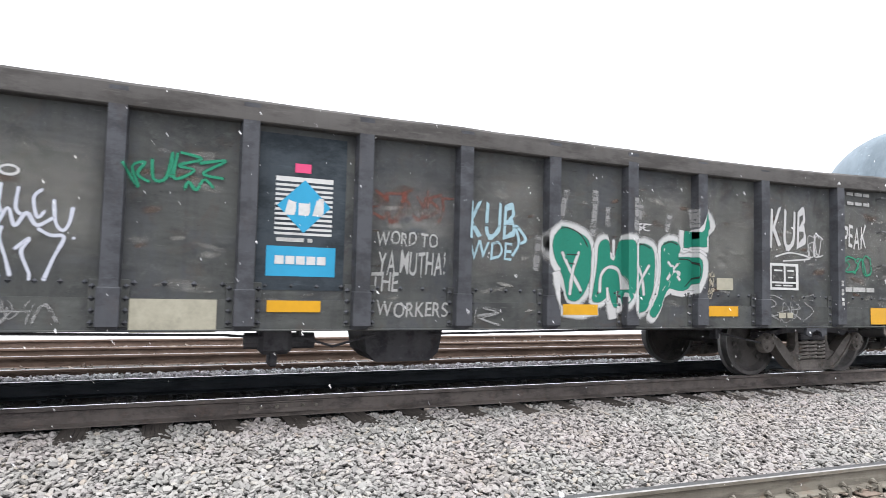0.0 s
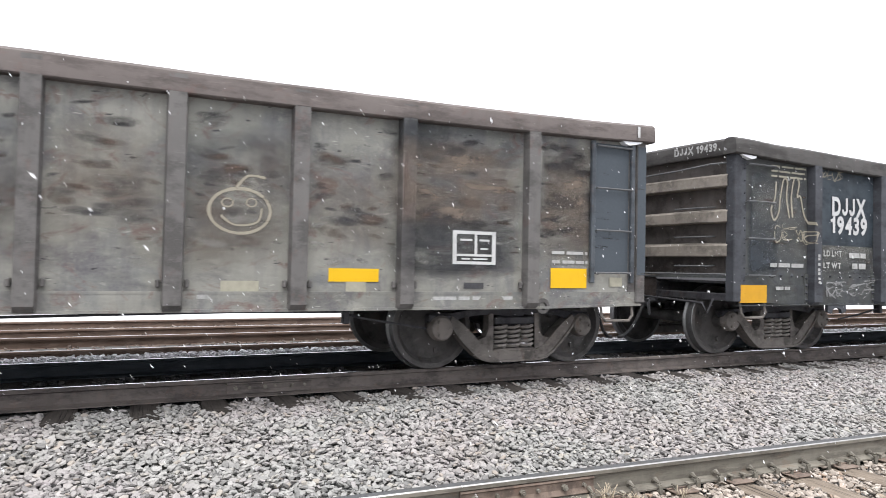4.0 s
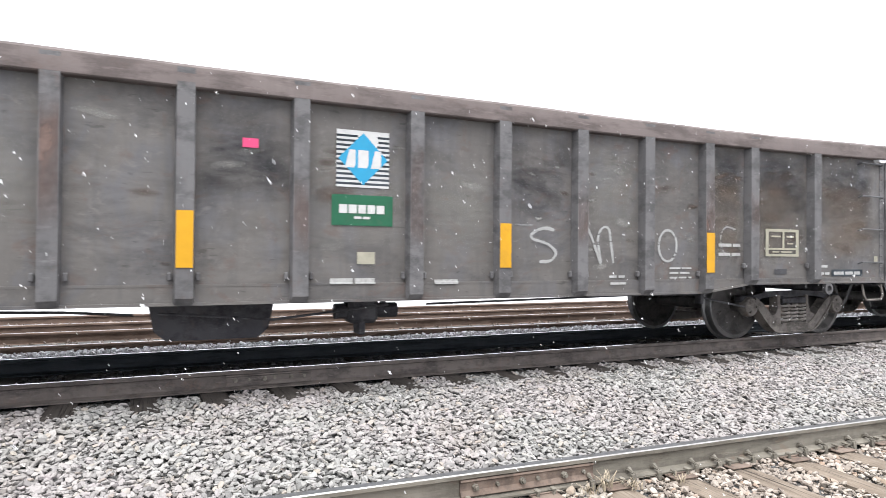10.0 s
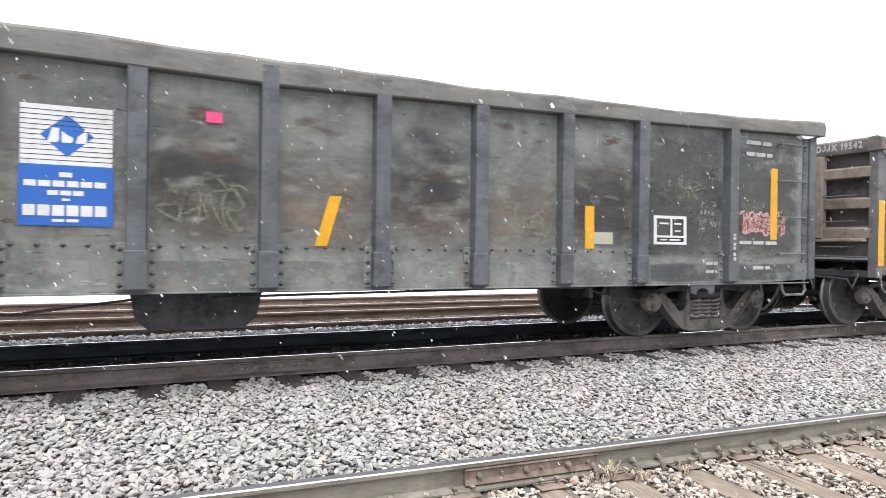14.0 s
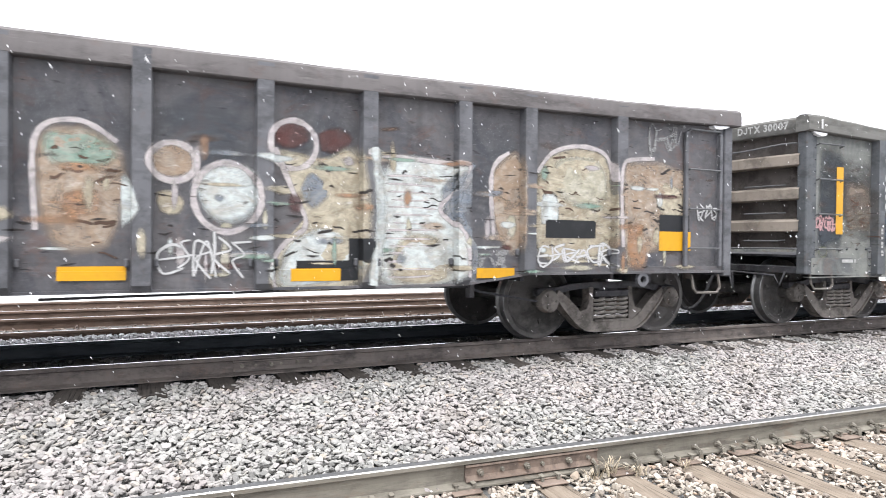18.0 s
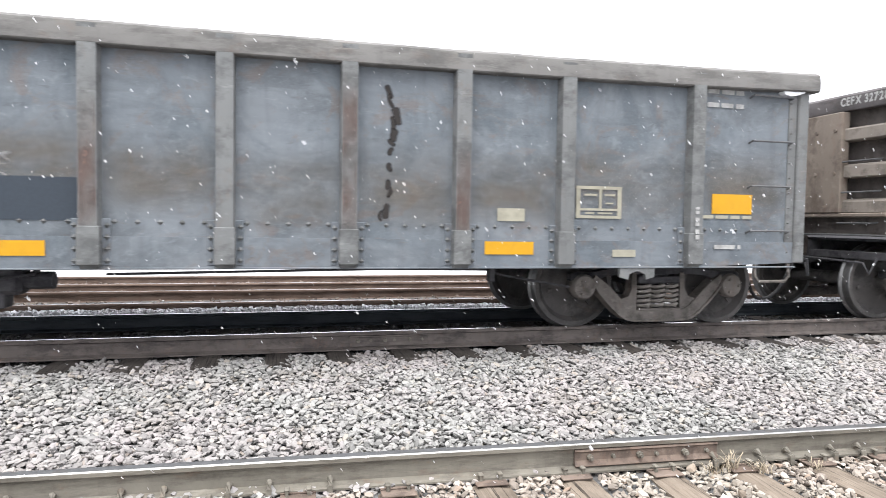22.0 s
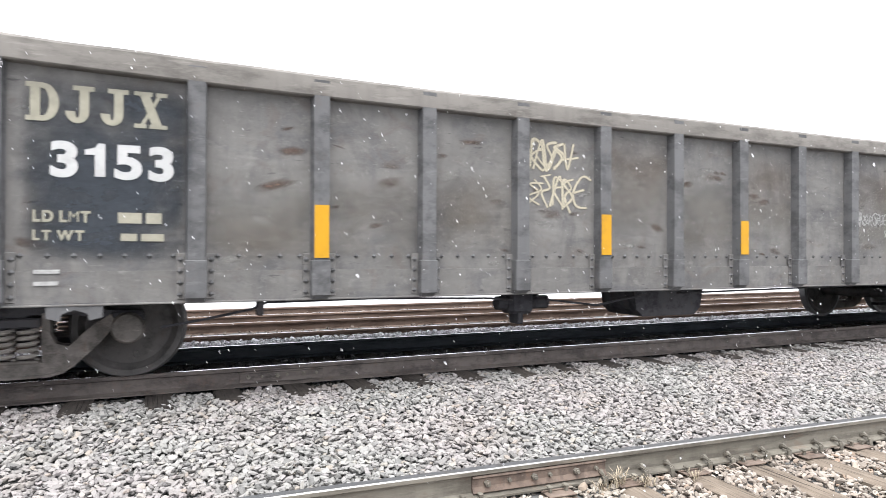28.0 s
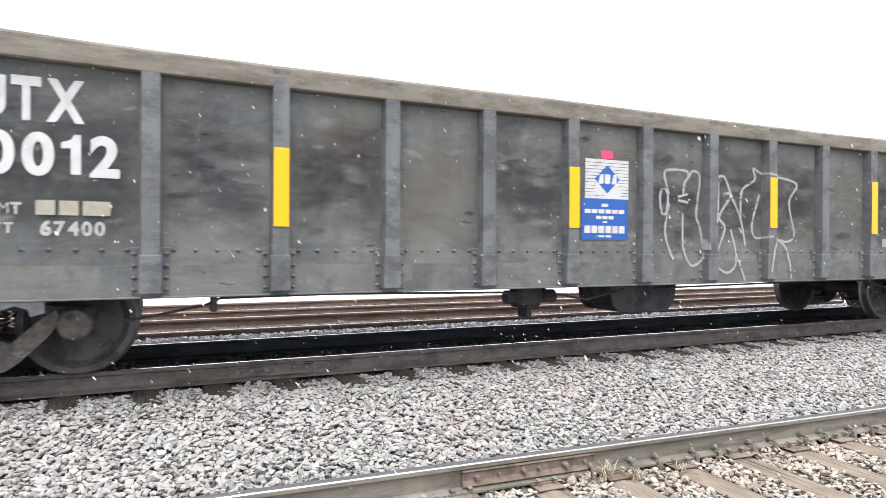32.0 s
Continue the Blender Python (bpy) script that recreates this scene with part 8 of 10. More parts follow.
stroke(E, [(8.57, 1.17), (8.57, 1.88), (8.85, 2.02), (9.12, 1.87)], MURAL_EDGE, 0.04)
mural_fill(E, 2.9, 15.0, 0.84, 1.95, 14, 8)
scribble(E, 12.99, 13.94, 0.86, 1.12, 6, SPRAY_WHITE, 0.035)
patch(E, 1.83, 2.75, 1.23, 2.20, BLACK)
words(E, 1.88, 2.68, 1.87, 2.16, "CEFX", WHITE)
words(E, 1.82, 2.73, 1.45, 1.72, "32728", WHITE)
words(E, 2.22, 2.47, 1.23, 1.45, "E", SPRAY_BLUE, True)
patch(E, 0.64, 1.24, 1.28, 1.60, BLACK)
patch(E, 3.73, 4.35, 0.75, 0.99, BLACK)
patch(E, 10.51, 11.10, 0.76, 0.94, BLACK)
patch(E, 0.65, 1.13, 1.30, 1.52, YELLOW)
patch(E, 3.79, 4.25, 0.77, 0.88, YELLOW)
patch(E, 6.51, 6.97, 0.75, 0.87, YELLOW)
patch(E, 8.71, 9.18, 0.79, 0.90, YELLOW)
patch(E, 10.46, 10.90, 0.76, 0.87, YELLOW)
patch(E, 12.27, 12.70, 0.76, 0.86, YELLOW)
patch(E, 14.61, 15.08, 1.04, 1.26, YELLOW)
oval(E, 0.61, 0.97, 2.12, 2.25, SPRAY_BLUE, 0.022)
bars(E, 0.67, 1.10, 0.91, 0.96, 1, WHITE_WORN)
bars(E, 1.37, 1.60, 0.92, 1.04, 2, WHITE_WORN)
scribble(E, 2.98, 3.48, 0.78, 1.24, 7, SPRAY_WHITE, 0.025)
scribble(E, 2.96, 3.45, 1.66, 2.04, 4, SPRAY_TAN, 0.03)
patch(E, 0.24, 0.65, 0.80, 1.07, SLATE_DARK)
patch(E, 6.74, 6.89, 2.02, 2.09, PINK)
patch(E, 7.92, 8.06, 2.18, 2.27, WHITE)
patch(E, 8.03, 8.17, 2.27, 2.36, WHITE)
words(E, 4.67, 5.35, 0.79, 1.05, "BUSTING", SPRAY_WHITE, True)
scribble(E, 4.70, 5.18, 1.07, 1.25, 5, SPRAY_WHITE, 0.026)
scribble(E, 4.72, 5.18, 1.29, 1.53, 5, SPRAY_HAZE, 0.026)
scribble(E, 4.58, 5.53, 0.66, 0.76, 7, SPRAY_WHITE, 0.022)
scribble(E, 5.52, 6.25, 1.97, 2.30, 6, SPRAY_FADE, 0.055)
oval(E, 7.60, 7.84, 1.18, 1.41, SPRAY_WHITE, 0.022)
stroke(E, [(7.65, 1.34), (7.80, 1.35)], SPRAY_WHITE, 0.02)
stroke(E, [(7.73, 1.34), (7.73, 1.22)], SPRAY_WHITE, 0.02)
scribble(E, 9.41, 10.09, 0.79, 1.16, 5, SPRAY_WHITE, 0.025)
patch(E, 13.08, 13.72, 1.17, 1.35, BLACK)
scribble(E, 14.45, 14.93, 2.14, 2.49, 4, SPRAY_HAZE, 0.025)
scribble(E, 15.18, 15.52, 1.39, 1.61, 3, SPRAY_WHITE, 0.022)
patch(E, 14.61, 15.06, 1.26, 1.45, BLACK)
patch(E, 13.10, 13.70, 1.18, 1.36, BLACK)
scribble(E, 12.17, 12.64, 0.86, 1.04, 3, SPRAY_HAZE, 0.05)
stroke(E, [(11.21, 1.97), (11.27, 1.31), (11.19, 0.71)], MURAL_ICE, 0.12)
stroke(E, [(12.24, 1.89), (12.01, 1.46), (12.26, 1.05), (12.22, 0.70)], MURAL_STEEL, 0.06)
patch(E, 10.98, 11.20, 0.94, 1.14, BLACK)
stroke(E, [(0.43, 1.83), (0.53, 2.0), (0.59, 1.8), (0.68, 2.04), (0.74, 1.84), (0.85, 2.15)], SPRAY_BLUE, 0.026)
stroke(E, [(0.86, 2.13), (0.92, 1.85), (1.01, 2.17), (1.05, 1.88)], SPRAY_BLUE, 0.026)
stroke(E, [(1.07, 2.24), (1.09, 1.93), (1.16, 2.23), (1.18, 1.96)], SPRAY_BLUE, 0.026)
stroke(E, [(1.24, 2.26), (1.26, 1.92), (1.33, 2.1), (1.45, 2.02), (1.6, 1.9)], SPRAY_BLUE, 0.026)
stroke(E, [(0.42, 1.9), (0.64, 1.96), (0.88, 1.94), (1.13, 2.04), (1.41, 2.06)], SPRAY_BLUE, 0.026)
stroke(E, [(0.49, 1.75), (0.64, 1.88), (0.8, 1.82)], SPRAY_BLUE, 0.026)
stroke(E, [(1.83, 1.16), (1.98, 1.01), (1.93, 0.85)], SPRAY_FADE, 0.07)
stroke(E, [(2.14, 1.2), (1.98, 1.01)], SPRAY_FADE, 0.07)
stroke(E, [(2.26, 1.16), (2.37, 0.98), (2.34, 0.86)], SPRAY_FADE, 0.07)
stroke(E, [(2.51, 1.2), (2.37, 0.98)], SPRAY_FADE, 0.07)
stroke(E, [(2.55, 1.12), (2.7, 1.2)], SPRAY_FADE, 0.07)
stroke(E, [(1.82, 2.23), (1.9, 2.32), (1.98, 2.23), (2.07, 2.34), (2.15, 2.23)], SPRAY_FADE, 0.05)
stroke(E, [(2.22, 2.34), (2.25, 2.24), (2.43, 2.29), (2.48, 2.37)], SPRAY_FADE, 0.05)
stroke(E, [(2.54, 2.27), (2.64, 2.38), (2.74, 2.29)], SPRAY_FADE, 0.05)
# slate-blue car
patch(F, 1.57, 2.76, 1.39, 2.50, SLATE_DARK)
words(F, 1.82, 2.55, 1.89, 2.14, "DJJX", WHITE)
words(F, 1.76, 2.56, 1.59, 1.83, "19400", WHITE)
words(F, 1.65, 2.04, 1.31, 1.38, "LD LMT", WHITE_WORN)
bars(F, 2.21, 2.58, 1.31, 1.39, 1, CREAM)
words(F, 1.64, 2.00, 1.16, 1.23, "LT WT", WHITE_WORN)
bars(F, 2.26, 2.57, 1.15, 1.23, 1, CREAM)
patch(F, 0.66, 1.13, 1.25, 1.46, YELLOW)
patch(F, 4.04, 4.49, 0.85, 0.96, YELLOW)
patch(F, 8.22, 8.67, 0.80, 0.92, YELLOW)
patch(F, 12.28, 12.76, 0.82, 0.94, YELLOW)
patch(F, 14.69, 15.16, 1.24, 1.44, YELLOW)
bars(F, 0.65, 1.28, 1.19, 1.23, 1, WHITE_WORN)
bars(F, 0.63, 1.28, 2.31, 2.50, 4, CREAM)
bars(F, 0.70, 1.00, 0.88, 0.94, 1, WHITE_WORN)
bars(F, 1.61, 1.87, 0.88, 0.93, 1, WHITE_WORN)
patch(F, 3.04, 3.28, 0.85, 0.90, RUNG)
stroke(F, [(6.17, 1.41), (6.20, 1.62), (6.35, 1.81), (6.53, 1.88)], SPRAY_TAN, 0.03)
stroke(F, [(6.18, 1.38), (6.34, 1.36), (6.39, 1.26), (6.53, 1.30), (6.69, 1.39), (6.88, 1.37), (6.77, 1.63), (6.70, 1.80), (6.58, 1.63), (6.39, 1.60), (6.28, 1.67)], SPRAY_TAN, 0.03)
oval(F, 6.38, 6.54, 1.58, 1.76, SPRAY_TAN, 0.022)
oval(F, 6.55, 6.72, 1.58, 1.78, SPRAY_TAN, 0.022)
stroke(F, [(6.36, 1.34), (6.46, 1.49), (6.60, 1.49), (6.67, 1.36)], SPRAY_RED, 0.03)
stroke(F, [(6.50, 1.24), (6.52, 1.12), (6.66, 1.14), (6.64, 1.23)], SPRAY_TAN, 0.022)
patch(F, 6.71, 6.88, 1.83, 1.88, SPRAY_HAZE)
blob(F, 6.28, 6.37, 0.84, 1.44, SPRAY_FADE, 3.0, 0.3, 0.03)
blob(F, 6.42, 6.66, 1.44, 1.62, SPRAY_CREAM, 2.4, 0.3, 0.04)
blob(F, 6.24, 6.40, 1.42, 1.60, SPRAY_CREAM, 2.4, 0.3, 0.04)
blob(F, 6.56, 6.72, 1.70, 1.84, SPRAY_CREAM, 2.4, 0.3, 0.04)
blob(F, 6.66, 6.84, 1.86, 1.94, SPRAY_CREAM, 2.4, 0.2, 0.03)
blob(F, 6.72, 6.84, 1.38, 1.52, SPRAY_CREAM, 2.4, 0.3, 0.04)
patch(F, 6.39, 6.53, 2.00, 2.08, PINK)
patch(F, 7.07, 7.93, 1.09, 2.27, NAVY)
emblem(F, 7.21, 7.73, 1.51, 2.03, 7.15, 7.76, 1.15, 1.41, "blue")
patch(F, 8.05, 8.99, 1.08, 1.42, SLATE_DARK)
bars(F, 7.18, 7.74, 0.79, 0.85, 1, WHITE_WORN)
scribble(F, 8.15, 8.42, 1.42, 1.60, 2, SPRAY_HAZE, 0.03)
patch(F, 12.40, 12.67, 1.13, 1.25, CREAM)
stroke(F, [(11.29, 2.59), (11.30, 2.56), (11.31, 2.53)], SCRAPE, 0.05)
stroke(F, [(11.35, 2.31), (11.38, 2.25), (11.40, 2.19)], SCRAPE, 0.05)
stroke(F, [(11.38, 2.24), (11.38, 2.18), (11.42, 2.11)], SCRAPE, 0.035)
stroke(F, [(11.43, 2.12), (11.45, 2.04), (11.45, 1.96)], SCRAPE, 0.075)
stroke(F, [(11.40, 2.04), (11.42, 1.98), (11.42, 1.91)], SCRAPE, 0.04)
stroke(F, [(11.44, 1.93), (11.42, 1.87), (11.42, 1.81)], SCRAPE, 0.065)
stroke(F, [(11.38, 1.84), (11.39, 1.81), (11.44, 1.78)], SCRAPE, 0.04)
stroke(F, [(11.42, 1.76), (11.39, 1.73), (11.39, 1.69)], SCRAPE, 0.04)
stroke(F, [(11.39, 1.63), (11.38, 1.59), (11.41, 1.55)], SCRAPE, 0.045)
stroke(F, [(11.37, 1.48), (11.38, 1.44), (11.36, 1.39)], SCRAPE, 0.04)
stroke(F, [(11.39, 1.42), (11.40, 1.37), (11.37, 1.32)], SCRAPE, 0.03)
stroke(F, [(11.37, 1.27), (11.36, 1.20), (11.35, 1.13)], SCRAPE, 0.05)
stroke(F, [(11.33, 1.21), (11.30, 1.16), (11.32, 1.11)], SCRAPE, 0.025)
bars(F, 7.21, 7.67, 1.46, 1.49, 1, WHITE_WORN)
scribble(F, 5.52, 5.65, 1.24, 1.42, 1, SPRAY_HAZE, 0.02)
stencil_box(F, 13.19, 13.67, 1.17, 1.48, CREAM)
bars(F, 14.60, 15.03, 2.31, 2.49, 2, WHITE_WORN)
bars(F, 14.52, 15.16, 1.19, 1.23, 1, CREAM)
bars(F, 14.72, 15.03, 0.88, 0.93, 1, WHITE_WORN)
patch(F, 13.58, 13.83, 0.80, 0.87, CREAM)
# smoke-grey car
strip(G, 0.0, 0.13, 1.03, 1.94, YELLOW)
bars(G, 0.62, 1.29, 2.34, 2.48, 3, CREAM)
blob(G, 0.26, 1.40, 1.02, 2.46, DARK_REPAINT, 9.0, 0.05, 0.12, "stain")
blob(G, 1.56, 2.80, 1.02, 2.46, DARK_REPAINT, 9.0, 0.05, 0.12, "stain")
blob(G, 0.75, 1.36, 1.30, 1.98, BROWN_WEAR, 4.0, 0.2, 0.20, "stain")
words(G, 1.62, 2.59, 2.09, 2.38, "DJJX", CREAM, slab=True)
words(G, 1.78, 2.64, 1.67, 1.95, "3153", WHITE)
words(G, 1.67, 2.05, 1.33, 1.42, "LD LMT", CREAM)
bars(G, 2.24, 2.59, 1.33, 1.43, 1, CREAM)
words(G, 1.67, 2.01, 1.19, 1.27, "LT WT", CREAM)
bars(G, 2.26, 2.57, 1.19, 1.26, 1, CREAM)
bars(G, 0.64, 1.29, 1.19, 1.24, 1, WHITE_WORN)
strip(G, 3.76, 3.90, 1.06, 1.52, YELLOW)
strip(G, 6.79, 6.94, 1.09, 1.52, YELLOW)
strip(G, 8.84, 8.97, 1.10, 1.50, YELLOW)
strip(G, 11.93, 12.05, 1.02, 1.46, YELLOW)
strip(G, 15.73, 15.86, 1.06, 1.94, YELLOW)
scribble(G, 6.01, 6.54, 1.94, 2.28, 4, SPRAY_CREAM, 0.035)
scribble(G, 5.98, 6.67, 1.54, 1.92, 5, SPRAY_CREAM, 0.03)
bars(G, 0.74, 1.04, 0.90, 0.95, 1, WHITE_WORN)
bars(G, 1.68, 1.85, 0.85, 0.97, 2, WHITE_WORN)
scribble(G, 0.23, 0.61, 1.82, 1.95, 4, SPRAY_OLIVE, 0.02)
scribble(G, 11.15, 11.83, 1.48, 1.68, 9, SPRAY_CHALK, 0.02)
scribble(G, 11.71, 11.83, 1.33, 1.46, 1, SPRAY_WHITE, 0.02)
scribble(G, 12.15, 12.81, 1.54, 1.76, 6, SPRAY_CHALK, 0.02)
scribble(G, 12.48, 12.58, 1.43, 1.54, 1, SPRAY_WHITE, 0.016)
scribble(G, 13.31, 14.24, 1.56, 1.74, 7, SPRAY_CHALK, 0.02)
patch(G, 13.21, 13.69, 1.18, 1.45, SPRAY_OLIVE)
stencil_box(G, 13.18, 13.72, 1.15, 1.48, WHITE)
patch(G, 12.34, 12.62, 1.14, 1.27, CREAM)
bars(G, 14.64, 15.09, 2.30, 2.46, 2, WHITE_WORN)
patch(G, 13.39, 13.64, 0.80, 0.86, CREAM)
bars(G, 13.96, 14.17, 0.83, 0.95, 2, WHITE_WORN)
bars(G, 14.57, 15.24, 1.16, 1.22, 1, CREAM)
bars(G, 14.76, 15.06, 0.87, 0.92, 1, WHITE_WORN)
# dark olive-grey car
words(H, 1.51, 2.40, 2.04, 2.37, "DJTX", WHITE)
words(H, 1.52, 2.64, 1.63, 1.96, "30012", WHITE)
words(H, 1.61, 1.99, 1.34, 1.43, "LD LMT", WHITE_WORN)
words(H, 1.60, 1.94, 1.20, 1.28, "LT WT", WHITE_WORN)
words(H, 2.11, 2.54, 1.18, 1.30, "67400", WHITE_WORN)
bars(H, 2.08, 2.60, 1.34, 1.47, 1, CREAM)
strip(H, 3.84, 3.98, 1.28, 1.95, YELLOW_BRIGHT)
strip(H, 6.84, 6.98, 1.32, 1.96, YELLOW_BRIGHT)
strip(H, 9.89, 10.03, 1.37, 2.00, YELLOW_BRIGHT)
strip(H, 11.86, 12.01, 1.32, 2.04, YELLOW_BRIGHT)
strip(H, 14.29, 14.44, 1.42, 2.08, YELLOW_BRIGHT)
emblem(H, 7.11, 7.70, 1.65, 2.08, 7.07, 7.69, 1.20, 1.65, "royal")
patch(H, 7.32, 7.48, 2.09, 2.18, PINK)
stencil_box(H, 13.13, 13.64, 1.15, 1.47, WHITE)
patch(H, 12.28, 12.56, 1.14, 1.26, CREAM)
bars(H, 14.60, 15.06, 2.26, 2.48, 2, WHITE_WORN)
bars(H, 14.50, 15.16, 1.16, 1.22, 1, WHITE_WORN)
patch(H, 13.32, 13.53, 0.80, 0.88, RUNG)
bars(H, 13.89, 14.06, 0.82, 0.95, 2, WHITE_WORN)
bars(H, 14.69, 14.98, 0.87, 0.92, 1, WHITE_WORN)
stroke(H, [(8.30, 1.73), (8.23, 1.97), (8.31, 2.02), (8.56, 2.02), (8.60, 1.96), (8.54, 1.87), (8.52, 1.74)], SPRAY_CHALK, 0.034)
stroke(H, [(8.60, 1.93), (8.66, 2.02), (8.76, 2.00), (8.78, 1.89), (8.72, 1.52), (8.78, 1.36), (8.84, 1.09)], SPRAY_CHALK, 0.034)
stroke(H, [(8.30, 1.64), (8.24, 1.31), (8.32, 1.06), (8.38, 0.98)], SPRAY_CHALK, 0.034)
stroke(H, [(8.20, 1.82), (8.16, 1.69), (8.20, 1.50), (8.26, 1.54), (8.28, 1.73), (8.22, 1.82)], SPRAY_CHALK, 0.034)
stroke(H, [(8.51, 1.53), (8.51, 1.22), (8.53, 1.09), (8.63, 0.91), (8.78, 0.96), (8.82, 1.06)], SPRAY_CHALK, 0.034)
stroke(H, [(8.43, 1.71), (8.60, 1.75)], SPRAY_CHALK, 0.034)
stroke(H, [(8.43, 1.67), (8.60, 1.65)], SPRAY_CHALK, 0.034)
stroke(H, [(8.98, 1.90), (8.95, 1.41)], SPRAY_CHALK, 0.034)
stroke(H, [(9.04, 1.95), (9.18, 1.98), (9.31, 1.74), (9.46, 1.47), (9.55, 1.13)], SPRAY_CHALK, 0.034)
stroke(H, [(9.16, 1.77), (9.29, 1.76), (9.10, 1.50), (9.19, 1.36), (9.08, 1.09), (9.00, 0.96), (9.19, 0.82), (9.34, 0.88), (9.38, 1.06), (9.29, 1.35)], SPRAY_CHALK, 0.034)
stroke(H, [(9.38, 1.06), (9.53, 0.71)], SPRAY_CHALK, 0.034)
stroke(H, [(9.46, 1.47), (9.48, 1.82), (9.70, 1.97), (9.68, 2.11), (9.85, 2.05), (10.46, 1.96), (10.34, 1.71), (10.44, 1.31), (10.30, 1.20), (10.09, 1.25)], SPRAY_CHALK, 0.034)
stroke(H, [(9.79, 1.80), (9.66, 1.41), (9.72, 1.25), (9.93, 1.27)], SPRAY_CHALK, 0.034)
stroke(H, [(10.02, 1.27), (9.93, 1.06), (9.88, 0.81)], SPRAY_CHALK, 0.034)
stroke(H, [(10.09, 1.25), (10.30, 1.09), (10.37, 0.71)], SPRAY_CHALK, 0.034)

# ---- tank car coupled ahead ----
TANK_PAINT = weathered("pale_blue_grey_tank_paint", (0.17, 0.215, 0.25), (0.21, 0.255, 0.29), (0.12, 0.15, 0.175), rust_amt=0.12, rough=0.5, streak=(1, 1, 0.6), scale=1.2)
TANK_X = 10.9
tank = thing("tank_car", "pale blue-grey railway tank car with rounded end", "railway car")


def tank_shape():
    s = Shape()
    prof = [(0.001, 0.30)]
    R = 1.56
    for k in range(1, 13):
        a = k / 12 * math.pi / 2
        prof.append((R * math.sin(a), 0.30 + 0.75 * (1 - math.cos(a))))
    prof += [(R, 6.0), (R, 12.2)] + [(R * math.cos(k / 8 * math.pi / 2), 12.2 + 0.75 * math.sin(k / 8 * math.pi / 2)) for k in range(1, 9)]
    s.lathe(prof, 48)
    s.v = [(y, x, z + 2.56) for x, y, z in s.v]
    return s


part("tank", tank_shape(), TANK_PAINT, tank, smooth=True)
part("walkway", Shape().box(0.0, 1.1, -1.45, 1.45, 1.02, 1.10, 0.01), STEEL_DARK, tank)
part("stub_sill", Shape().box(0.02, 12.9, -0.2, 0.2, 0.72, 1.02, 0.02), STEEL_DARK, tank)
s_ = Shape().cyl((6.5, 0, 4.0), (6.5, 0, 4.45), 0.45, 20)
part("dome", s_, TANK_PAINT, tank, smooth=True)
for x_ in (1.6, 11.2):
    add_truck(tank, x_)
add_coupler(tank, 0.06, -1)
for y_ in (-1.4, 1.4):
    part("handrail", Shape().tube([(0.05, y_, 1.1), (0.05, y_, 2.0), (1.0, y_, 2.0), (1.0, y_, 1.1)], 0.016, 6), RUNG, tank)

# ---- the yard's far side ----
SIDING = weathered("pale_metal_siding", (0.312, 0.346, 0.374), (0.388, 0.416, 0.449), (0.237, 0.262, 0.286), rust=(0.438, 0.384, 0.354), rust_amt=0.2, rough=0.6, streak=(1, 1, 0.5), scale=1.0)
GREEN_TRIM = plain("green_trim_paint", (0.05, 0.16, 0.12), 0.5, 0, 0.15, 6)
ROOF_SNOW = plain("snowy_metal_roof", (0.70, 0.72, 0.73), 0.7, 0, 0.1, 2)
GREY_WALL = plain("grey_block_wall", (0.27, 0.285, 0.30), 0.8, 0, 0.15, 2)
PANE = plain("dark_window_glass", (0.05, 0.06, 0.07), 0.12, 0, 0.2, 3)
# Far panes: the haze before them is put into their pale colour.
HAZE_PALED_PANE = plain("haze_paled_window_glass", (0.30, 0.31, 0.33), 0.2, 0, 0.1, 3)
# Pole, needles and bark are paled: distance haze is put into their colours.
POLE_WOOD = wood_mat("grey_pole_wood", (0.30, 0.28, 0.26), (0.40, 0.38, 0.36), (0.2, 0.185, 0.17))
NEEDLES = island_stone("haze_paled_needles", [(0.0, (0.40, 0.41, 0.41)), (0.4, (0.52, 0.53, 0.54)), (1.0, (0.74, 0.75, 0.76))], 0.9)
TWIG = plain("haze_paled_bark", (0.44, 0.43, 0.44), 0.9, 0, 0.25, 6)
BUSH_LEAF = island_stone("yellow_green_leaves", [(0.0, (0.13, 0.17, 0.07)), (0.5, (0.21, 0.26, 0.11)), (1.0, (0.30, 0.34, 0.18))], 0.9)
WIRE = plain("cable_black", (0.10, 0.10, 0.11), 0.6, 0, 0.1, 3)
CAR_WHITE = plain("white_car_paint", (0.72, 0.73, 0.74), 0.3, 0, 0.05, 3)


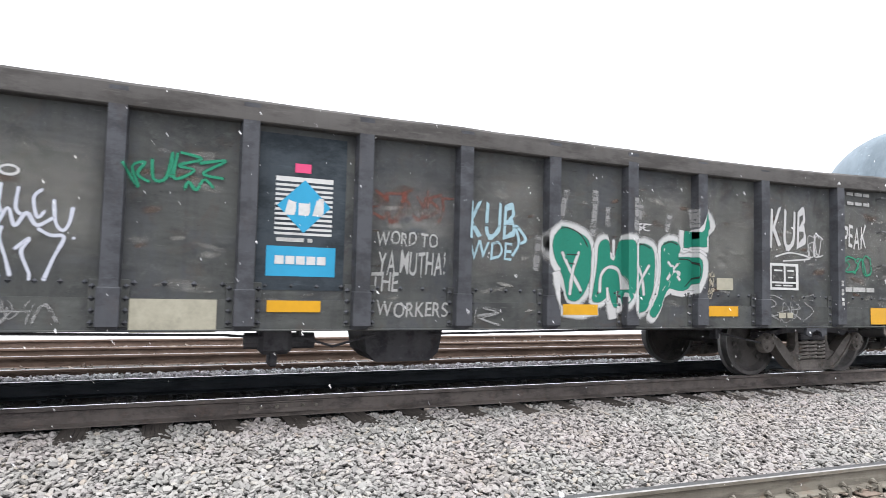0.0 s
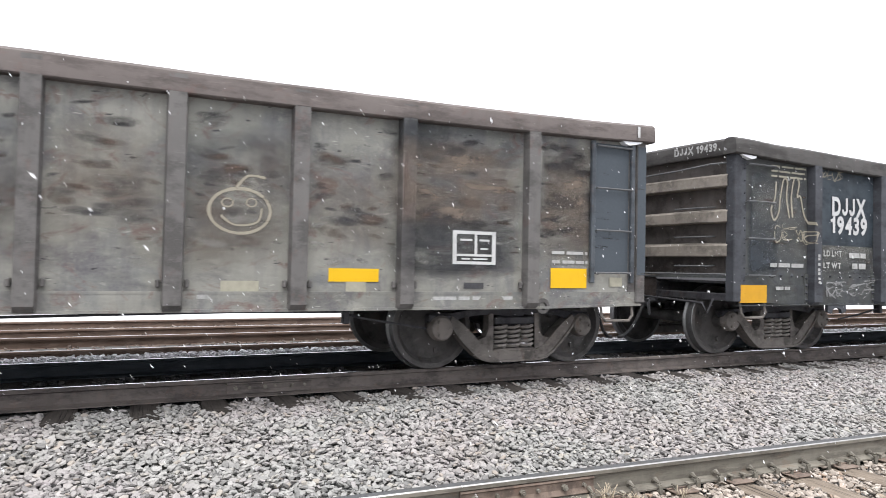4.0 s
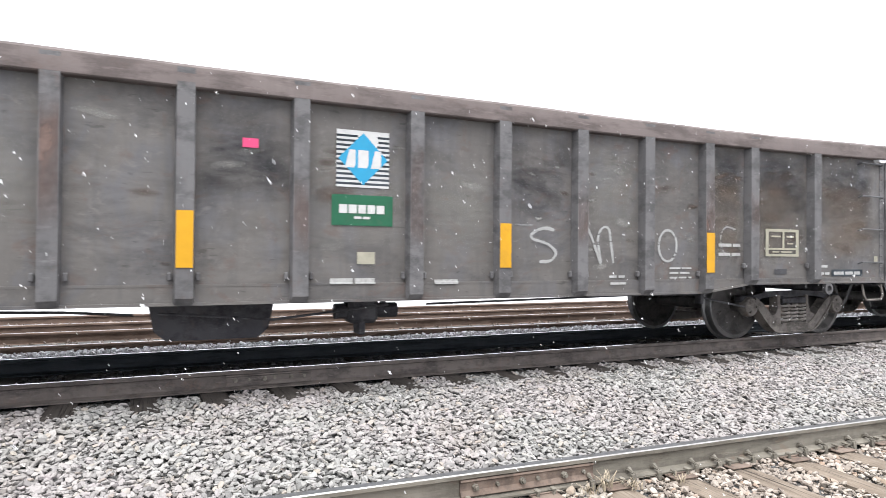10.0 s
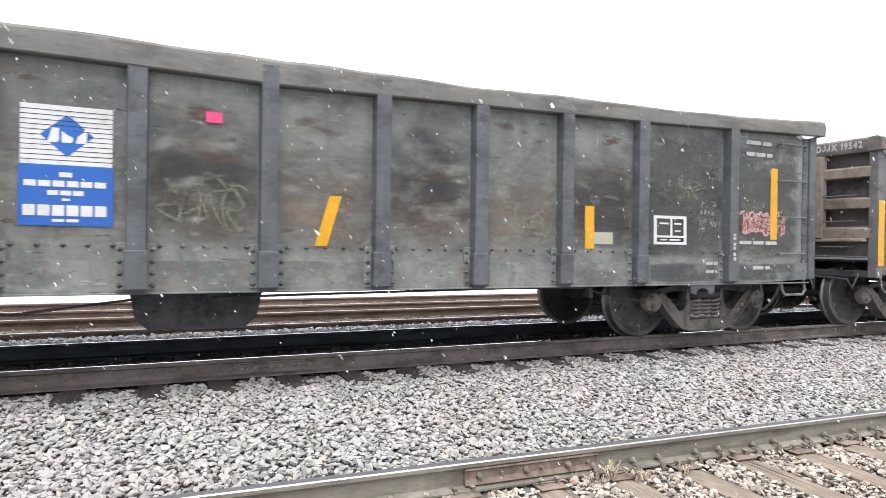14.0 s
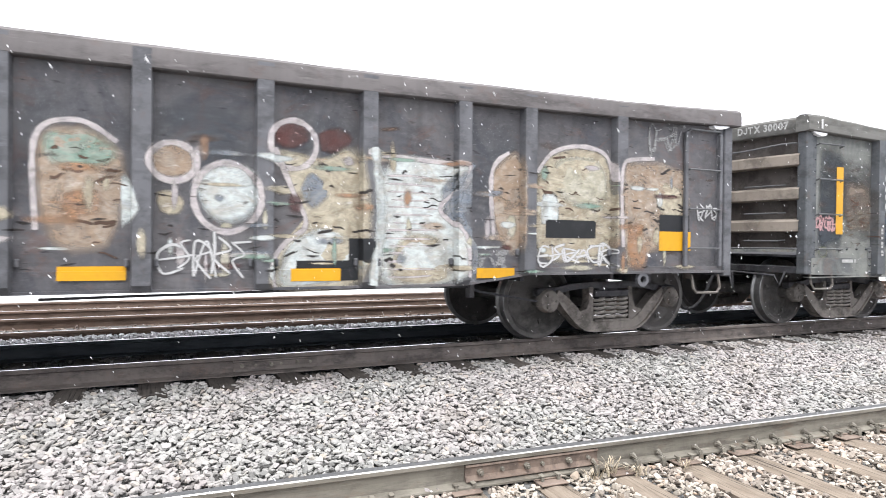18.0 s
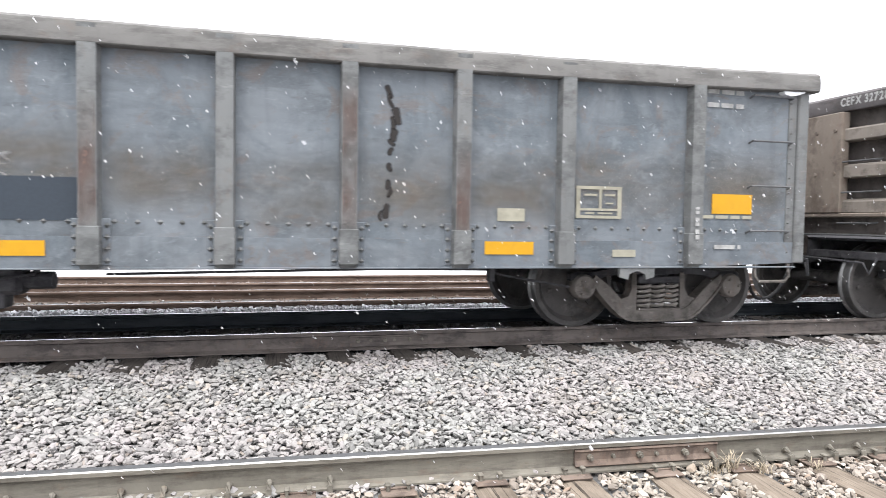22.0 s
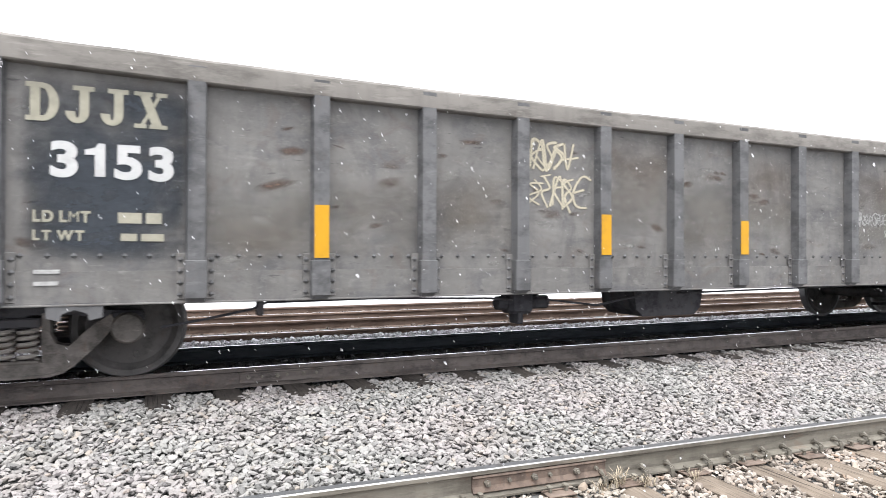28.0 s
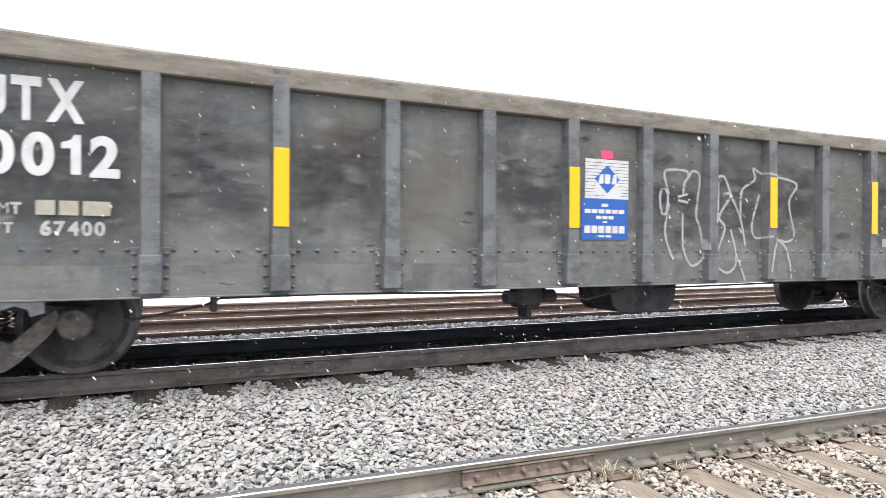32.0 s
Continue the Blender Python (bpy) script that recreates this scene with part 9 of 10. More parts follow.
def shed():
    t = thing("metal_shed", "pale grey corrugated metal shed with green trim", "building", at=(-6.06, 59.7, GROUND_Z - 0.16))
    t.rotation_euler[2] = math.atan2(-20.1, -1.52)
    n, length, h = 110, 34.0, 4.72

    def sheeting(p, q, count):
        """Ribbed wall sheets from p to q."""
        s = Shape()
        vs = []
        d = Vector((q[0] - p[0], q[1] - p[1])).normalized()
        for i in range(count + 1):
            u, o = i / count, 0.05 if i % 2 else 0.0
            x, y = p[0] + (q[0] - p[0]) * u - d.y * o, p[1] + (q[1] - p[1]) * u + d.x * o
            vs += [(x, y, 0.0), (x, y, h)]
        return s.add(vs, [(2 * i, 2 * i + 2, 2 * i + 3, 2 * i + 1) for i in range(count)])

    s = sheeting((0, 0), (length, 0), n)
    s.box(0, length, -8.0, -0.06, 0.0, h)
    part("wall", s, SIDING, t)
    far = sheeting((-25.1, -3.4), (0, 0), 80)
    far.add([(x, y, z) for z in (0.0, h) for x, y in ((0, -0.06), (-25.1, -3.46), (-25.1, -9), (0, -8))], [(0, 1, 5, 4), (1, 2, 6, 5), (2, 3, 7, 6), (3, 0, 4, 7)])
    part("wall", far, SIDING, t)
    s = Shape()
    s.add([(-0.3, 0.4, h - 0.05), (length + 0.3, 0.4, h - 0.05), (length + 0.3, -4, h + 1.2), (-0.3, -4, h + 1.2), (length + 0.3, -8.3, h - 0.05), (-0.3, -8.3, h - 0.05)], [(0, 1, 2, 3), (3, 2, 4, 5), (0, 3, 5), (1, 4, 2), (0, 5, 4, 1)])
    s.add([(-0.3, 0.4, h - 0.06), (-25.4, -3.0, h - 0.06), (-25.4, -6.5, h + 0.9), (-0.3, -4, h + 1.1), (-25.4, -9.3, h - 0.06), (-0.3, -8.3, h - 0.06)], [(0, 1, 2, 3), (3, 2, 4, 5)])
    roof = part("roof", s, ROOF_SNOW, t)
    part("fascia", Shape().box(-0.32, length + 0.32, 0.38, 0.46, h - 0.22, h + 0.04), GREEN_TRIM, roof, "green painted fascia board")
    part("fascia", Shape().box(-25.3, -0.35, 0.38, 0.46, h - 0.22, h + 0.02, 0, Matrix.Rotation(math.atan2(3.4, 25.1), 4, "Z")), GREEN_TRIM, roof, "green painted fascia board")
    part("corner_trim", Shape().box(-0.06, 0.16, 0.06, 0.12, 0, h - 0.05), GREEN_TRIM, t, "green corner trim")
    d = part("door", Shape().box(-8.6, -6.2, 0.05, 0.12, 0.05, 3.2, 0.02, Matrix.Rotation(math.atan2(3.4, 25.1), 4, "Z")), PANE, t, "dark open shed door")
    part("door_handle", Shape().box(-6.6, -6.5, 0.12, 0.18, 1.05, 1.12, 0, Matrix.Rotation(math.atan2(3.4, 25.1), 4, "Z")), RUNG, d)
    part("chimney", Shape().cyl((13.0, -2.2, h + 0.4), (13.0, -2.2, h + 1.9), 0.16, 12).cyl((13.0, -2.2, h + 1.9), (13.0, -2.2, h + 2.05), 0.26, 12), GREY_WALL, roof, "grey metal flue")
    return t


shed()


def warehouse():
    t = thing("warehouse", "long grey block warehouse with small windows", "building", at=(22.0, 92.0, GROUND_Z - 0.16))
    part("wall", Shape().box(0, 30, 0, 14, 0, 8.6), GREY_WALL, t)
    part("roof", Shape().box(-0.4, 30.4, -0.4, 14.4, 8.6, 9.0, 0.05), ROOF_SNOW, t)
    for k in range(6):
        for z in (2.2, 5.6):
            w_ = part("window", Shape().box(2.2 + 4.5 * k, 3.6 + 4.5 * k, -0.06, 0.1, z, z + 1.2, 0.03), SIDING, t)
            part("pane", Shape().box(2.3 + 4.5 * k, 3.5 + 4.5 * k, -0.09, -0.05, z + 0.1, z + 1.1), PANE, w_)
    return t


warehouse()


def house(name, label, x, y, w_, eave, peak, depth, wall, windows, turn=0.0):
    t = thing(name, label, "building", at=(x, y, GROUND_Z - 0.16))
    t.rotation_euler[2] = radians(turn)
    part("wall", Shape().prism([(0, 0), (w_, 0), (w_, eave), (w_ / 2, peak - 0.12), (0, eave)], 0, depth), wall, t)
    r = Shape()
    r.prism([(-0.3, eave - 0.12), (w_ / 2, peak - 0.03), (w_ + 0.3, eave - 0.12), (w_ + 0.3, eave + 0.05), (w_ / 2, peak + 0.15), (-0.3, eave + 0.05)], -0.06, depth + 0.3)
    part("roof", r, ROOF_SNOW, t)
    for wx, wz in windows:
        f = part("window", Shape().box(wx, wx + 0.8, -0.06, 0.05, wz, wz + 0.75, 0.02), SIDING, t)
        part("pane", Shape().box(wx + 0.07, wx + 0.73, -0.09, -0.05, wz + 0.07, wz + 0.68), HAZE_PALED_PANE, f)
    return t


# Far walls, paled in colour to hold the haze of distance.
OCHRE = plain("haze_paled_ochre_wall", (0.58, 0.49, 0.36), 0.8, 0, 0.12, 2, dirt=(0.45, 0.36, 0.27), dirt_amt=0.3)
PALE_BLOCK = plain("pale_rendered_wall", (0.50, 0.51, 0.52), 0.8, 0, 0.08, 2)
house("white_hut", "small white gabled hut with snowy roof", 1.95, 46.0, 4.3, 1.05, 2.75, 5.0, PALE_BLOCK, ((0.6, 0.25), (2.4, 0.25)))
house("grey_house", "pale grey house with snowy gabled roof", 17.0, 70.0, 4.6, 2.2, 3.6, 8.0, PALE_BLOCK, ((0.5, 1.0), (1.9, 1.0), (3.2, 1.0)))


def flat_block(name, label, x, y, w_, d, h, wall, cols, rows):
    t = thing(name, label, "building", at=(x, y, GROUND_Z - 0.16))
    part("wall", Shape().box(0, w_, 0, d, 0, h), wall, t)
    part("roof", Shape().box(-0.2, w_ + 0.2, -0.2, d + 0.2, h, h + 0.25, 0.04), ROOF_SNOW, t)
    for k in range(cols):
        for j in range(rows):
            wx, wz = w_ * (k + 0.5) / cols - 0.5, h * (j + 0.5) / rows - 0.3
            f = part("window", Shape().box(wx, wx + 1.0, -0.06, 0.05, wz, wz + 0.9, 0.02), SIDING, t)
            part("pane", Shape().box(wx + 0.07, wx + 0.93, -0.09, -0.05, wz + 0.07, wz + 0.83), HAZE_PALED_PANE, f)


flat_block("ochre_building", "low ochre building with flat roof, paled for haze", 9.4, 84.0, 6.0, 9.0, 4.3, OCHRE, 3, 1)
flat_block("ochre_building", "taller ochre building with flat roof, paled for haze", 15.45, 84.0, 3.4, 9.0, 5.6, OCHRE, 2, 2)
flat_block("pale_block", "pale rendered block rising behind low buildings", 10.3, 100.0, 4.4, 6.0, 7.0, PALE_BLOCK, 2, 3)


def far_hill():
    """A wooded ridge with a ragged skyline, snow haze put into its colour."""
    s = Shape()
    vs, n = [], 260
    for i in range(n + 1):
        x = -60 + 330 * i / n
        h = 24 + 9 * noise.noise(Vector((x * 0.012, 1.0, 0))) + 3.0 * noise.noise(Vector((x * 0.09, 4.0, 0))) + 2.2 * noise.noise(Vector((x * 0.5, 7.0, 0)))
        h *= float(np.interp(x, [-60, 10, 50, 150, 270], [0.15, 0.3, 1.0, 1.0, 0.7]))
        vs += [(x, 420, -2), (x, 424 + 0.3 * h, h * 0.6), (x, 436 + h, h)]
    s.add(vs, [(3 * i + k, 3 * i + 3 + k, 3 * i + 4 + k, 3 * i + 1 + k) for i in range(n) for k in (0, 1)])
    tagged(new("far_woods", s.mesh("far_woods", HAZE_WOOD)), "wooded ridge in the distance, painted pale for snow haze", "woods", "", "stuff")


# Woods coloured pale so that the ridge looks hazed.
HAZE_WOOD = plain("haze_paled_woods", (0.66, 0.67, 0.68), 0.95, 0, 0.12, 0.35, dirt=(0.52, 0.53, 0.54), dirt_amt=0.6)
far_hill()


def conifer(x, y, height, seed):
    rng = random.Random(seed)
    t = thing("spruce_tree", "tall spruce tree paled for haze", "tree", "far trees", at=(x, y, GROUND_Z - 0.16))
    part("trunk", Shape().cyl((0, 0, 0), (0, 0, height), 0.22, 8, 0.03), TWIG, t)
    s = Shape()
    z = height * 0.12
    while z < height:
        reach = (1 - z / height) ** 0.8 * height * 0.46 + 0.15
        for b in range(rng.randint(12, 15)):
            a = rng.uniform(0, 6.283)
            r = reach * rng.uniform(0.6, 1.1)
            for k in range(7):
                u = (k + rng.random()) / 7
                px, py, pz = r * u * math.cos(a), r * u * math.sin(a), z - 0.35 * r * u * u + rng.uniform(-0.1, 0.1)
                for _ in range(3):
                    w_ = rng.uniform(0.3, 0.6) * (1.1 - 0.5 * u)
                    o = [Vector((rng.uniform(-1, 1), rng.uniform(-1, 1), rng.uniform(-0.9, 0.35))) * w_ for _ in range(3)]
                    c = Vector((px, py, pz))
                    s.add([c + o[0], c + o[1], c + o[2]], [(0, 1, 2)])
        z += height * 0.04 * rng.uniform(0.7, 1.3)
    part("crown", s, NEEDLES, t)


for x_, y_, h_, k_ in ((-10.5, 88, 14.9, 1), (-7.1, 92, 12.3, 2)):
    conifer(x_, y_, h_, k_)


def bare_tree(x, y, height, seed):
    rng = random.Random(seed)
    t = thing("bare_tree", "leafless tree with branches paled for haze", "tree", "far trees", at=(x, y, GROUND_Z - 0.16))
    part("trunk", Shape().cyl((0, 0, 0), (0.1, 0, height * 0.35), 0.24, 8, 0.17), TWIG, t)
    s = Shape()

    def grow(p, d, length, r, depth):
        q = p + d * length
        s.cyl(p, q, r, 5, r * 0.65, False)
        if depth == 0:
            return
        for _ in range(3 if depth > 1 else 4):
            e = (d + Vector((rng.uniform(-0.8, 0.8), rng.uniform(-0.8, 0.8), rng.uniform(-0.15, 0.5)))).normalized()
            grow(p + d * length * rng.uniform(0.55, 1.0), e, length * rng.uniform(0.55, 0.8), r * 0.6, depth - 1)

    for _ in range(4):
        grow(Vector((0.1, 0, height * 0.33)), Vector((rng.uniform(-0.5, 0.5), rng.uniform(-0.5, 0.5), 1)).normalized(), height * 0.28, 0.11, 4)
    part("crown", s, TWIG, t)


for x_, y_, h_, k_ in ((-1.6, 74, 9.6, 1), (0.6, 82, 9.8, 2), (-4.6, 88, 8.5, 3), (2.9, 96, 8.0, 4), (-6.5, 92, 9.0, 5)):
    bare_tree(x_, y_, h_, k_)


def bush(x, y, w_, h, seed):
    rng = random.Random(seed)
    t = thing("bush", "yellow-green shrub beside the yard", "bush", at=(x, y, GROUND_Z - 0.16))
    part("stem", Shape().cyl((0, 0, 0), (0, 0, h * 0.4), 0.06, 6, 0.03), TWIG, t)
    s = Shape()
    for _ in range(1500):
        v = Vector((rng.gauss(0, 1), rng.gauss(0, 1), rng.gauss(0, 1))).normalized() * rng.uniform(0.6, 1.0) ** 0.5
        c = Vector((v.x * w_ / 2, v.y * w_ / 2, h * 0.52 + v.z * h * 0.5))
        o = [Vector((rng.uniform(-1, 1), rng.uniform(-1, 1), rng.uniform(-1, 1))) * 0.14 for _ in range(3)]
        s.add([c + k for k in o], [(0, 1, 2)])
    part("crown", s, BUSH_LEAF, t)


bush(0.75, 60.0, 2.6, 3.3, 1)


def utility_pole(x, y, h):
    t = thing("utility_pole", "grey wooden utility pole with a cross arm", "pole", at=(x, y, GROUND_Z - 0.16))
    part("shaft", Shape().cyl((0, 0, 0), (0, 0, h), 0.15, 10, 0.10), POLE_WOOD, t)
    arm = part("cross_arm", Shape().box(-0.15, 0.75, -0.06, 0.06, h - 0.55, h - 0.42, 0.01), POLE_WOOD, t)
    for k in (0.3, 0.65):
        part("insulator", Shape().cyl((k, 0, h - 0.42), (k, 0, h - 0.26), 0.05, 8), GREY_WALL, arm)


utility_pole(-0.88, 58.0, 10.9)


def cable(p, q, sag, label):
    pts = []
    for k in range(25):
        u = k / 24
        pts.append(Vector(p).lerp(Vector(q), u) - Vector((0, 0, 4 * sag * u * (1 - u))))
    tagged(new("overhead_cable", Shape().tube(pts, 0.035, 5).mesh("overhead_cable", WIRE)), label, "cable", "overhead cables")


cable((-40, 57.5, 6.4), (-0.88, 57.9, 6.15), 0.25, "thin dark overhead cable strung to the pole")
cable((-0.88, 57.9, 6.15), (46, 58.5, 6.5), 0.3, "thin dark overhead cable leaving the pole")


def parked_car(x, y, yaw):
    t = thing("parked_car", "white parked car beside the yard", "car", at=(x, y, GROUND_Z - 0.16))
    t.rotation_euler[2] = radians(yaw)
    s = Shape()
    s.prism([(-2.2, 0.35), (2.2, 0.35), (2.25, 0.7), (2.1, 0.95), (1.2, 1.02), (0.6, 1.45), (-1.2, 1.48), (-1.9, 1.0), (-2.25, 0.9)], -0.85, 0.85)
    part("body", s, CAR_WHITE, t)
    part("side_glass", Shape().prism([(0.95, 1.02), (0.5, 1.38), (-1.1, 1.40), (-1.6, 1.02)], -0.87, 0.87), PANE, t)
    for wx in (-1.35, 1.35):
        for wy in (-0.80, 0.80):
            wh = part("wheel", Shape().cyl((wx, wy - 0.1, 0.33), (wx, wy + 0.1, 0.33), 0.33, 20), RUBBER, t)
            part("rim", Shape().cyl((wx, wy - 0.115, 0.33), (wx, wy + 0.115, 0.33), 0.2, 12), SPRING, wh)


parked_car(5.3, 27.0, 4)


def dry_weed(x, y, z, n, h, seed):
    rng = random.Random(seed)
    s = Shape()
    for _ in range(n):
        a, lean = rng.uniform(0, 6.283), rng.uniform(0.2, 1.0)
        L = h * rng.uniform(0.5, 1.1)
        bx, by = rng.uniform(-0.05, 0.05), rng.uniform(-0.04, 0.04)
        pts = [(bx + math.cos(a) * lean * L * u * u, by + math.sin(a) * lean * L * u * u, L * u * (1 - 0.35 * lean * u)) for u in (0, 0.35, 0.7, 1.0)]
        w_ = rng.uniform(0.0015, 0.003)
        vs = []
        for px, py, pz in pts:
            vs += [(px - w_ * math.sin(a), py + w_ * math.cos(a), pz), (px + w_ * math.sin(a), py - w_ * math.cos(a), pz)]
        s.add(vs, [(0, 1, 3, 2), (2, 3, 5, 4), (4, 5, 7, 6)])
    me = s.mesh("dry_weed", STRAW)
    return tagged(new("dry_weed", me), "dry straw-coloured weed growing beside the rail", "weed", "weeds by the rail", "stuff")


STRAW = plain("dry_straw", (0.36, 0.305, 0.225), 0.9, 0, 0.3, 20)
for x_, y_, n_, h_, k_ in ((2.78, 3.40, 40, 0.12, 1), (2.95, 3.33, 40, 0.08, 2), (2.62, 3.36, 25, 0.08, 3), (3.35, 3.30, 20, 0.07, 4)):
    dry_weed(x_, y_, 0, n_, h_, k_).location = (x_, y_, -0.45)


# ---- ground, tracks and ballast ----
def noise_grid(x0, x1, y0, y1, nx, ny, height):
    s = Shape()
    vs = [(x0 + (x1 - x0) * i / nx, y0 + (y1 - y0) * j / ny) for j in range(ny + 1) for i in range(nx + 1)]
    s.add([(x, y, height(x, y)) for x, y in vs], [(j * (nx + 1) + i, j * (nx + 1) + i + 1, (j + 1) * (nx + 1) + i + 1, (j + 1) * (nx + 1) + i) for j in range(ny) for i in range(nx)])
    return s


def bed_height(y):
    """The ballast surface across the tracks."""
    return float(np.interp(y, [-3, 1.2, 3.3, 3.6, 4.3, 5.55, 6.1, 7.7, 8.0, 8.4, 8.85, 9.1, 14.2, 16.0], [-0.49, -0.475, -0.47, -0.45, -0.36, -0.222, -0.205, -0.2, -0.13, -0.105, -0.125, -0.17, -0.17, GROUND_Z]))


def gravel_mat(name, stops, tint):
    m, nt, b = node_mat(name)
    co = nt.nodes.new("ShaderNodeTexCoord").outputs["Object"]
    vor = nt.nodes.new("ShaderNodeTexVoronoi")
    vor.inputs["Scale"].default_value = 22
    nt.links.new(co, vor.inputs["Vector"])
    sep = nt.nodes.new("ShaderNodeSeparateColor")
    nt.links.new(vor.outputs["Color"], sep.inputs[0])
    c = ramp(nt, sep.outputs[0], stops)
    big = tex_noise(nt, co, 0.35, 6, 0.6)
    c = blend(nt, ramp(nt, big, [(0.4, 0.0), (0.65, 0.8)]), c, tint)
    nt.links.new(c, b.inputs["Base Color"])
    b.inputs["Roughness"].default_value = 0.95
    bump_in(nt, b, vor.outputs["Distance"], 0.6, 0.02)
    return m


GROUND = gravel_mat("snow_dusted_gravel", [(0.0, 0.22), (0.5, 0.38), (1.0, 0.55)], (0.72, 0.72, 0.74))
# Bed darker than its stones: shade in the gaps is put in its colour.
BED = gravel_mat("ballast_bed", [(0.0, 0.05), (0.5, 0.09), (1.0, 0.14)], (0.10, 0.095, 0.09))
STONE = island_stone("ballast_stone", [(0.0, (0.105, 0.102, 0.098)), (0.15, (0.180, 0.176, 0.170)), (0.35, (0.245, 0.237, 0.226)), (0.5, (0.258, 0.252, 0.242)), (0.62, (0.276, 0.256, 0.252)), (0.75, (0.280, 0.272, 0.258)), (0.88, (0.325, 0.314, 0.300)), (0.96, (0.315, 0.294, 0.262)), (0.985, (0.290, 0.255, 0.218)), (1.0, (0.235, 0.207, 0.184))])
SNOW = plain("snowflake", (0.92, 0.92, 0.94), 0.8, 0, 0.02, 5, dirt=(0.9, 0.9, 0.9))
TIE_BROWN = wood_mat("brown_yard_tie_wood", (0.085, 0.066, 0.052), (0.14, 0.11, 0.09), (0.05, 0.04, 0.033))
STONE_SNOWY = island_stone("snow_dusted_stone", [(0.0, (0.24, 0.24, 0.24)), (0.4, (0.42, 0.42, 0.42)), (0.7, (0.60, 0.60, 0.61)), (1.0, (0.76, 0.76, 0.78))])
# Shade under the train is put into these stones' dark colours.
STONE_BLACK = island_stone("shade_black_stone", [(0.0, (0.011, 0.013, 0.017)), (0.55, (0.018, 0.021, 0.026)), (0.8, (0.05, 0.052, 0.056)), (1.0, (0.15, 0.15, 0.155))], 0.8)
STONE_OILY = island_stone("oil_stained_stone", [(0.0, (0.022, 0.019, 0.017)), (0.7, (0.042, 0.036, 0.031)), (1.0, (0.09, 0.08, 0.07))], 0.85)
STONE_BROWN = island_stone("brown_yard_stone", [(0.0, (0.075, 0.055, 0.045)), (0.5, (0.12, 0.09, 0.072)), (0.9, (0.17, 0.135, 0.11)), (1.0, (0.24, 0.21, 0.18))])
STONE_DIRTY = island_stone("brown_ballast_stone", [(0.0, (0.128, 0.109, 0.089)), (0.25, (0.224, 0.195, 0.159)), (0.6, (0.320, 0.285, 0.240)), (0.85, (0.400, 0.363, 0.311)), (1.0, (0.240, 0.172, 0.118))])

ground = new("ground", noise_grid(-700, 900, -60, 1500, 8, 8, lambda x, y: GROUND_Z - 0.16).mesh("ground", GROUND))
tagged(ground, "pale snow-dusted gravel ground", "ground", "", "structure")
bed = new("ballast_bed", noise_grid(-30, 60, -3, 16, 120, 76, lambda x, y: bed_height(y) - 0.02 + 0.02 * noise.noise(Vector((x * 2, y * 2, 0)))).mesh("ballast_bed", BED))
tagged(bed, "dark crushed-stone bed under the tracks", "ballast", "", "structure")


def stone_templates(n):
    """Crushed stones with worn corners: uneven twenty-faced lumps."""
    out = []
    rng = np.random.default_rng(5)
    for k in range(n):
        bm = bmesh.new()
        bmesh.ops.create_icosphere(bm, subdivisions=1, radius=1.0)
        for v in bm.verts:
            p = np.array(v.co)
            p = np.sign(p) * np.abs(p) ** 0.8 * rng.uniform(0.62, 1.15)
            v.co = p
        bm.verts.index_update()
        out.append((np.array([v.co[:] for v in bm.verts]), np.array([[v.index for v in f.verts] for f in bm.faces])))
        bm.free()
    return out


def block_templates(n):
    """Plainer stones for the far beds."""
    out = []
    rng = np.random.default_rng(6)
    for k in range(n):
        bm = bmesh.new()
        for c in itertools.product((-1, 1), repeat=3):
            bm.verts.new(np.array(c) * rng.uniform(0.35, 0.95, 3))
        bmesh.ops.convex_hull(bm, input=bm.verts)
        bm.verts.index_update()
        out.append((np.array([v.co[:] for v in bm.verts]), np.array([[v.index for v in f.verts] for f in bm.faces])))
        bm.free()
    return out


TEMPLATES = stone_templates(10)
PLAIN_STONES = block_templates(6)


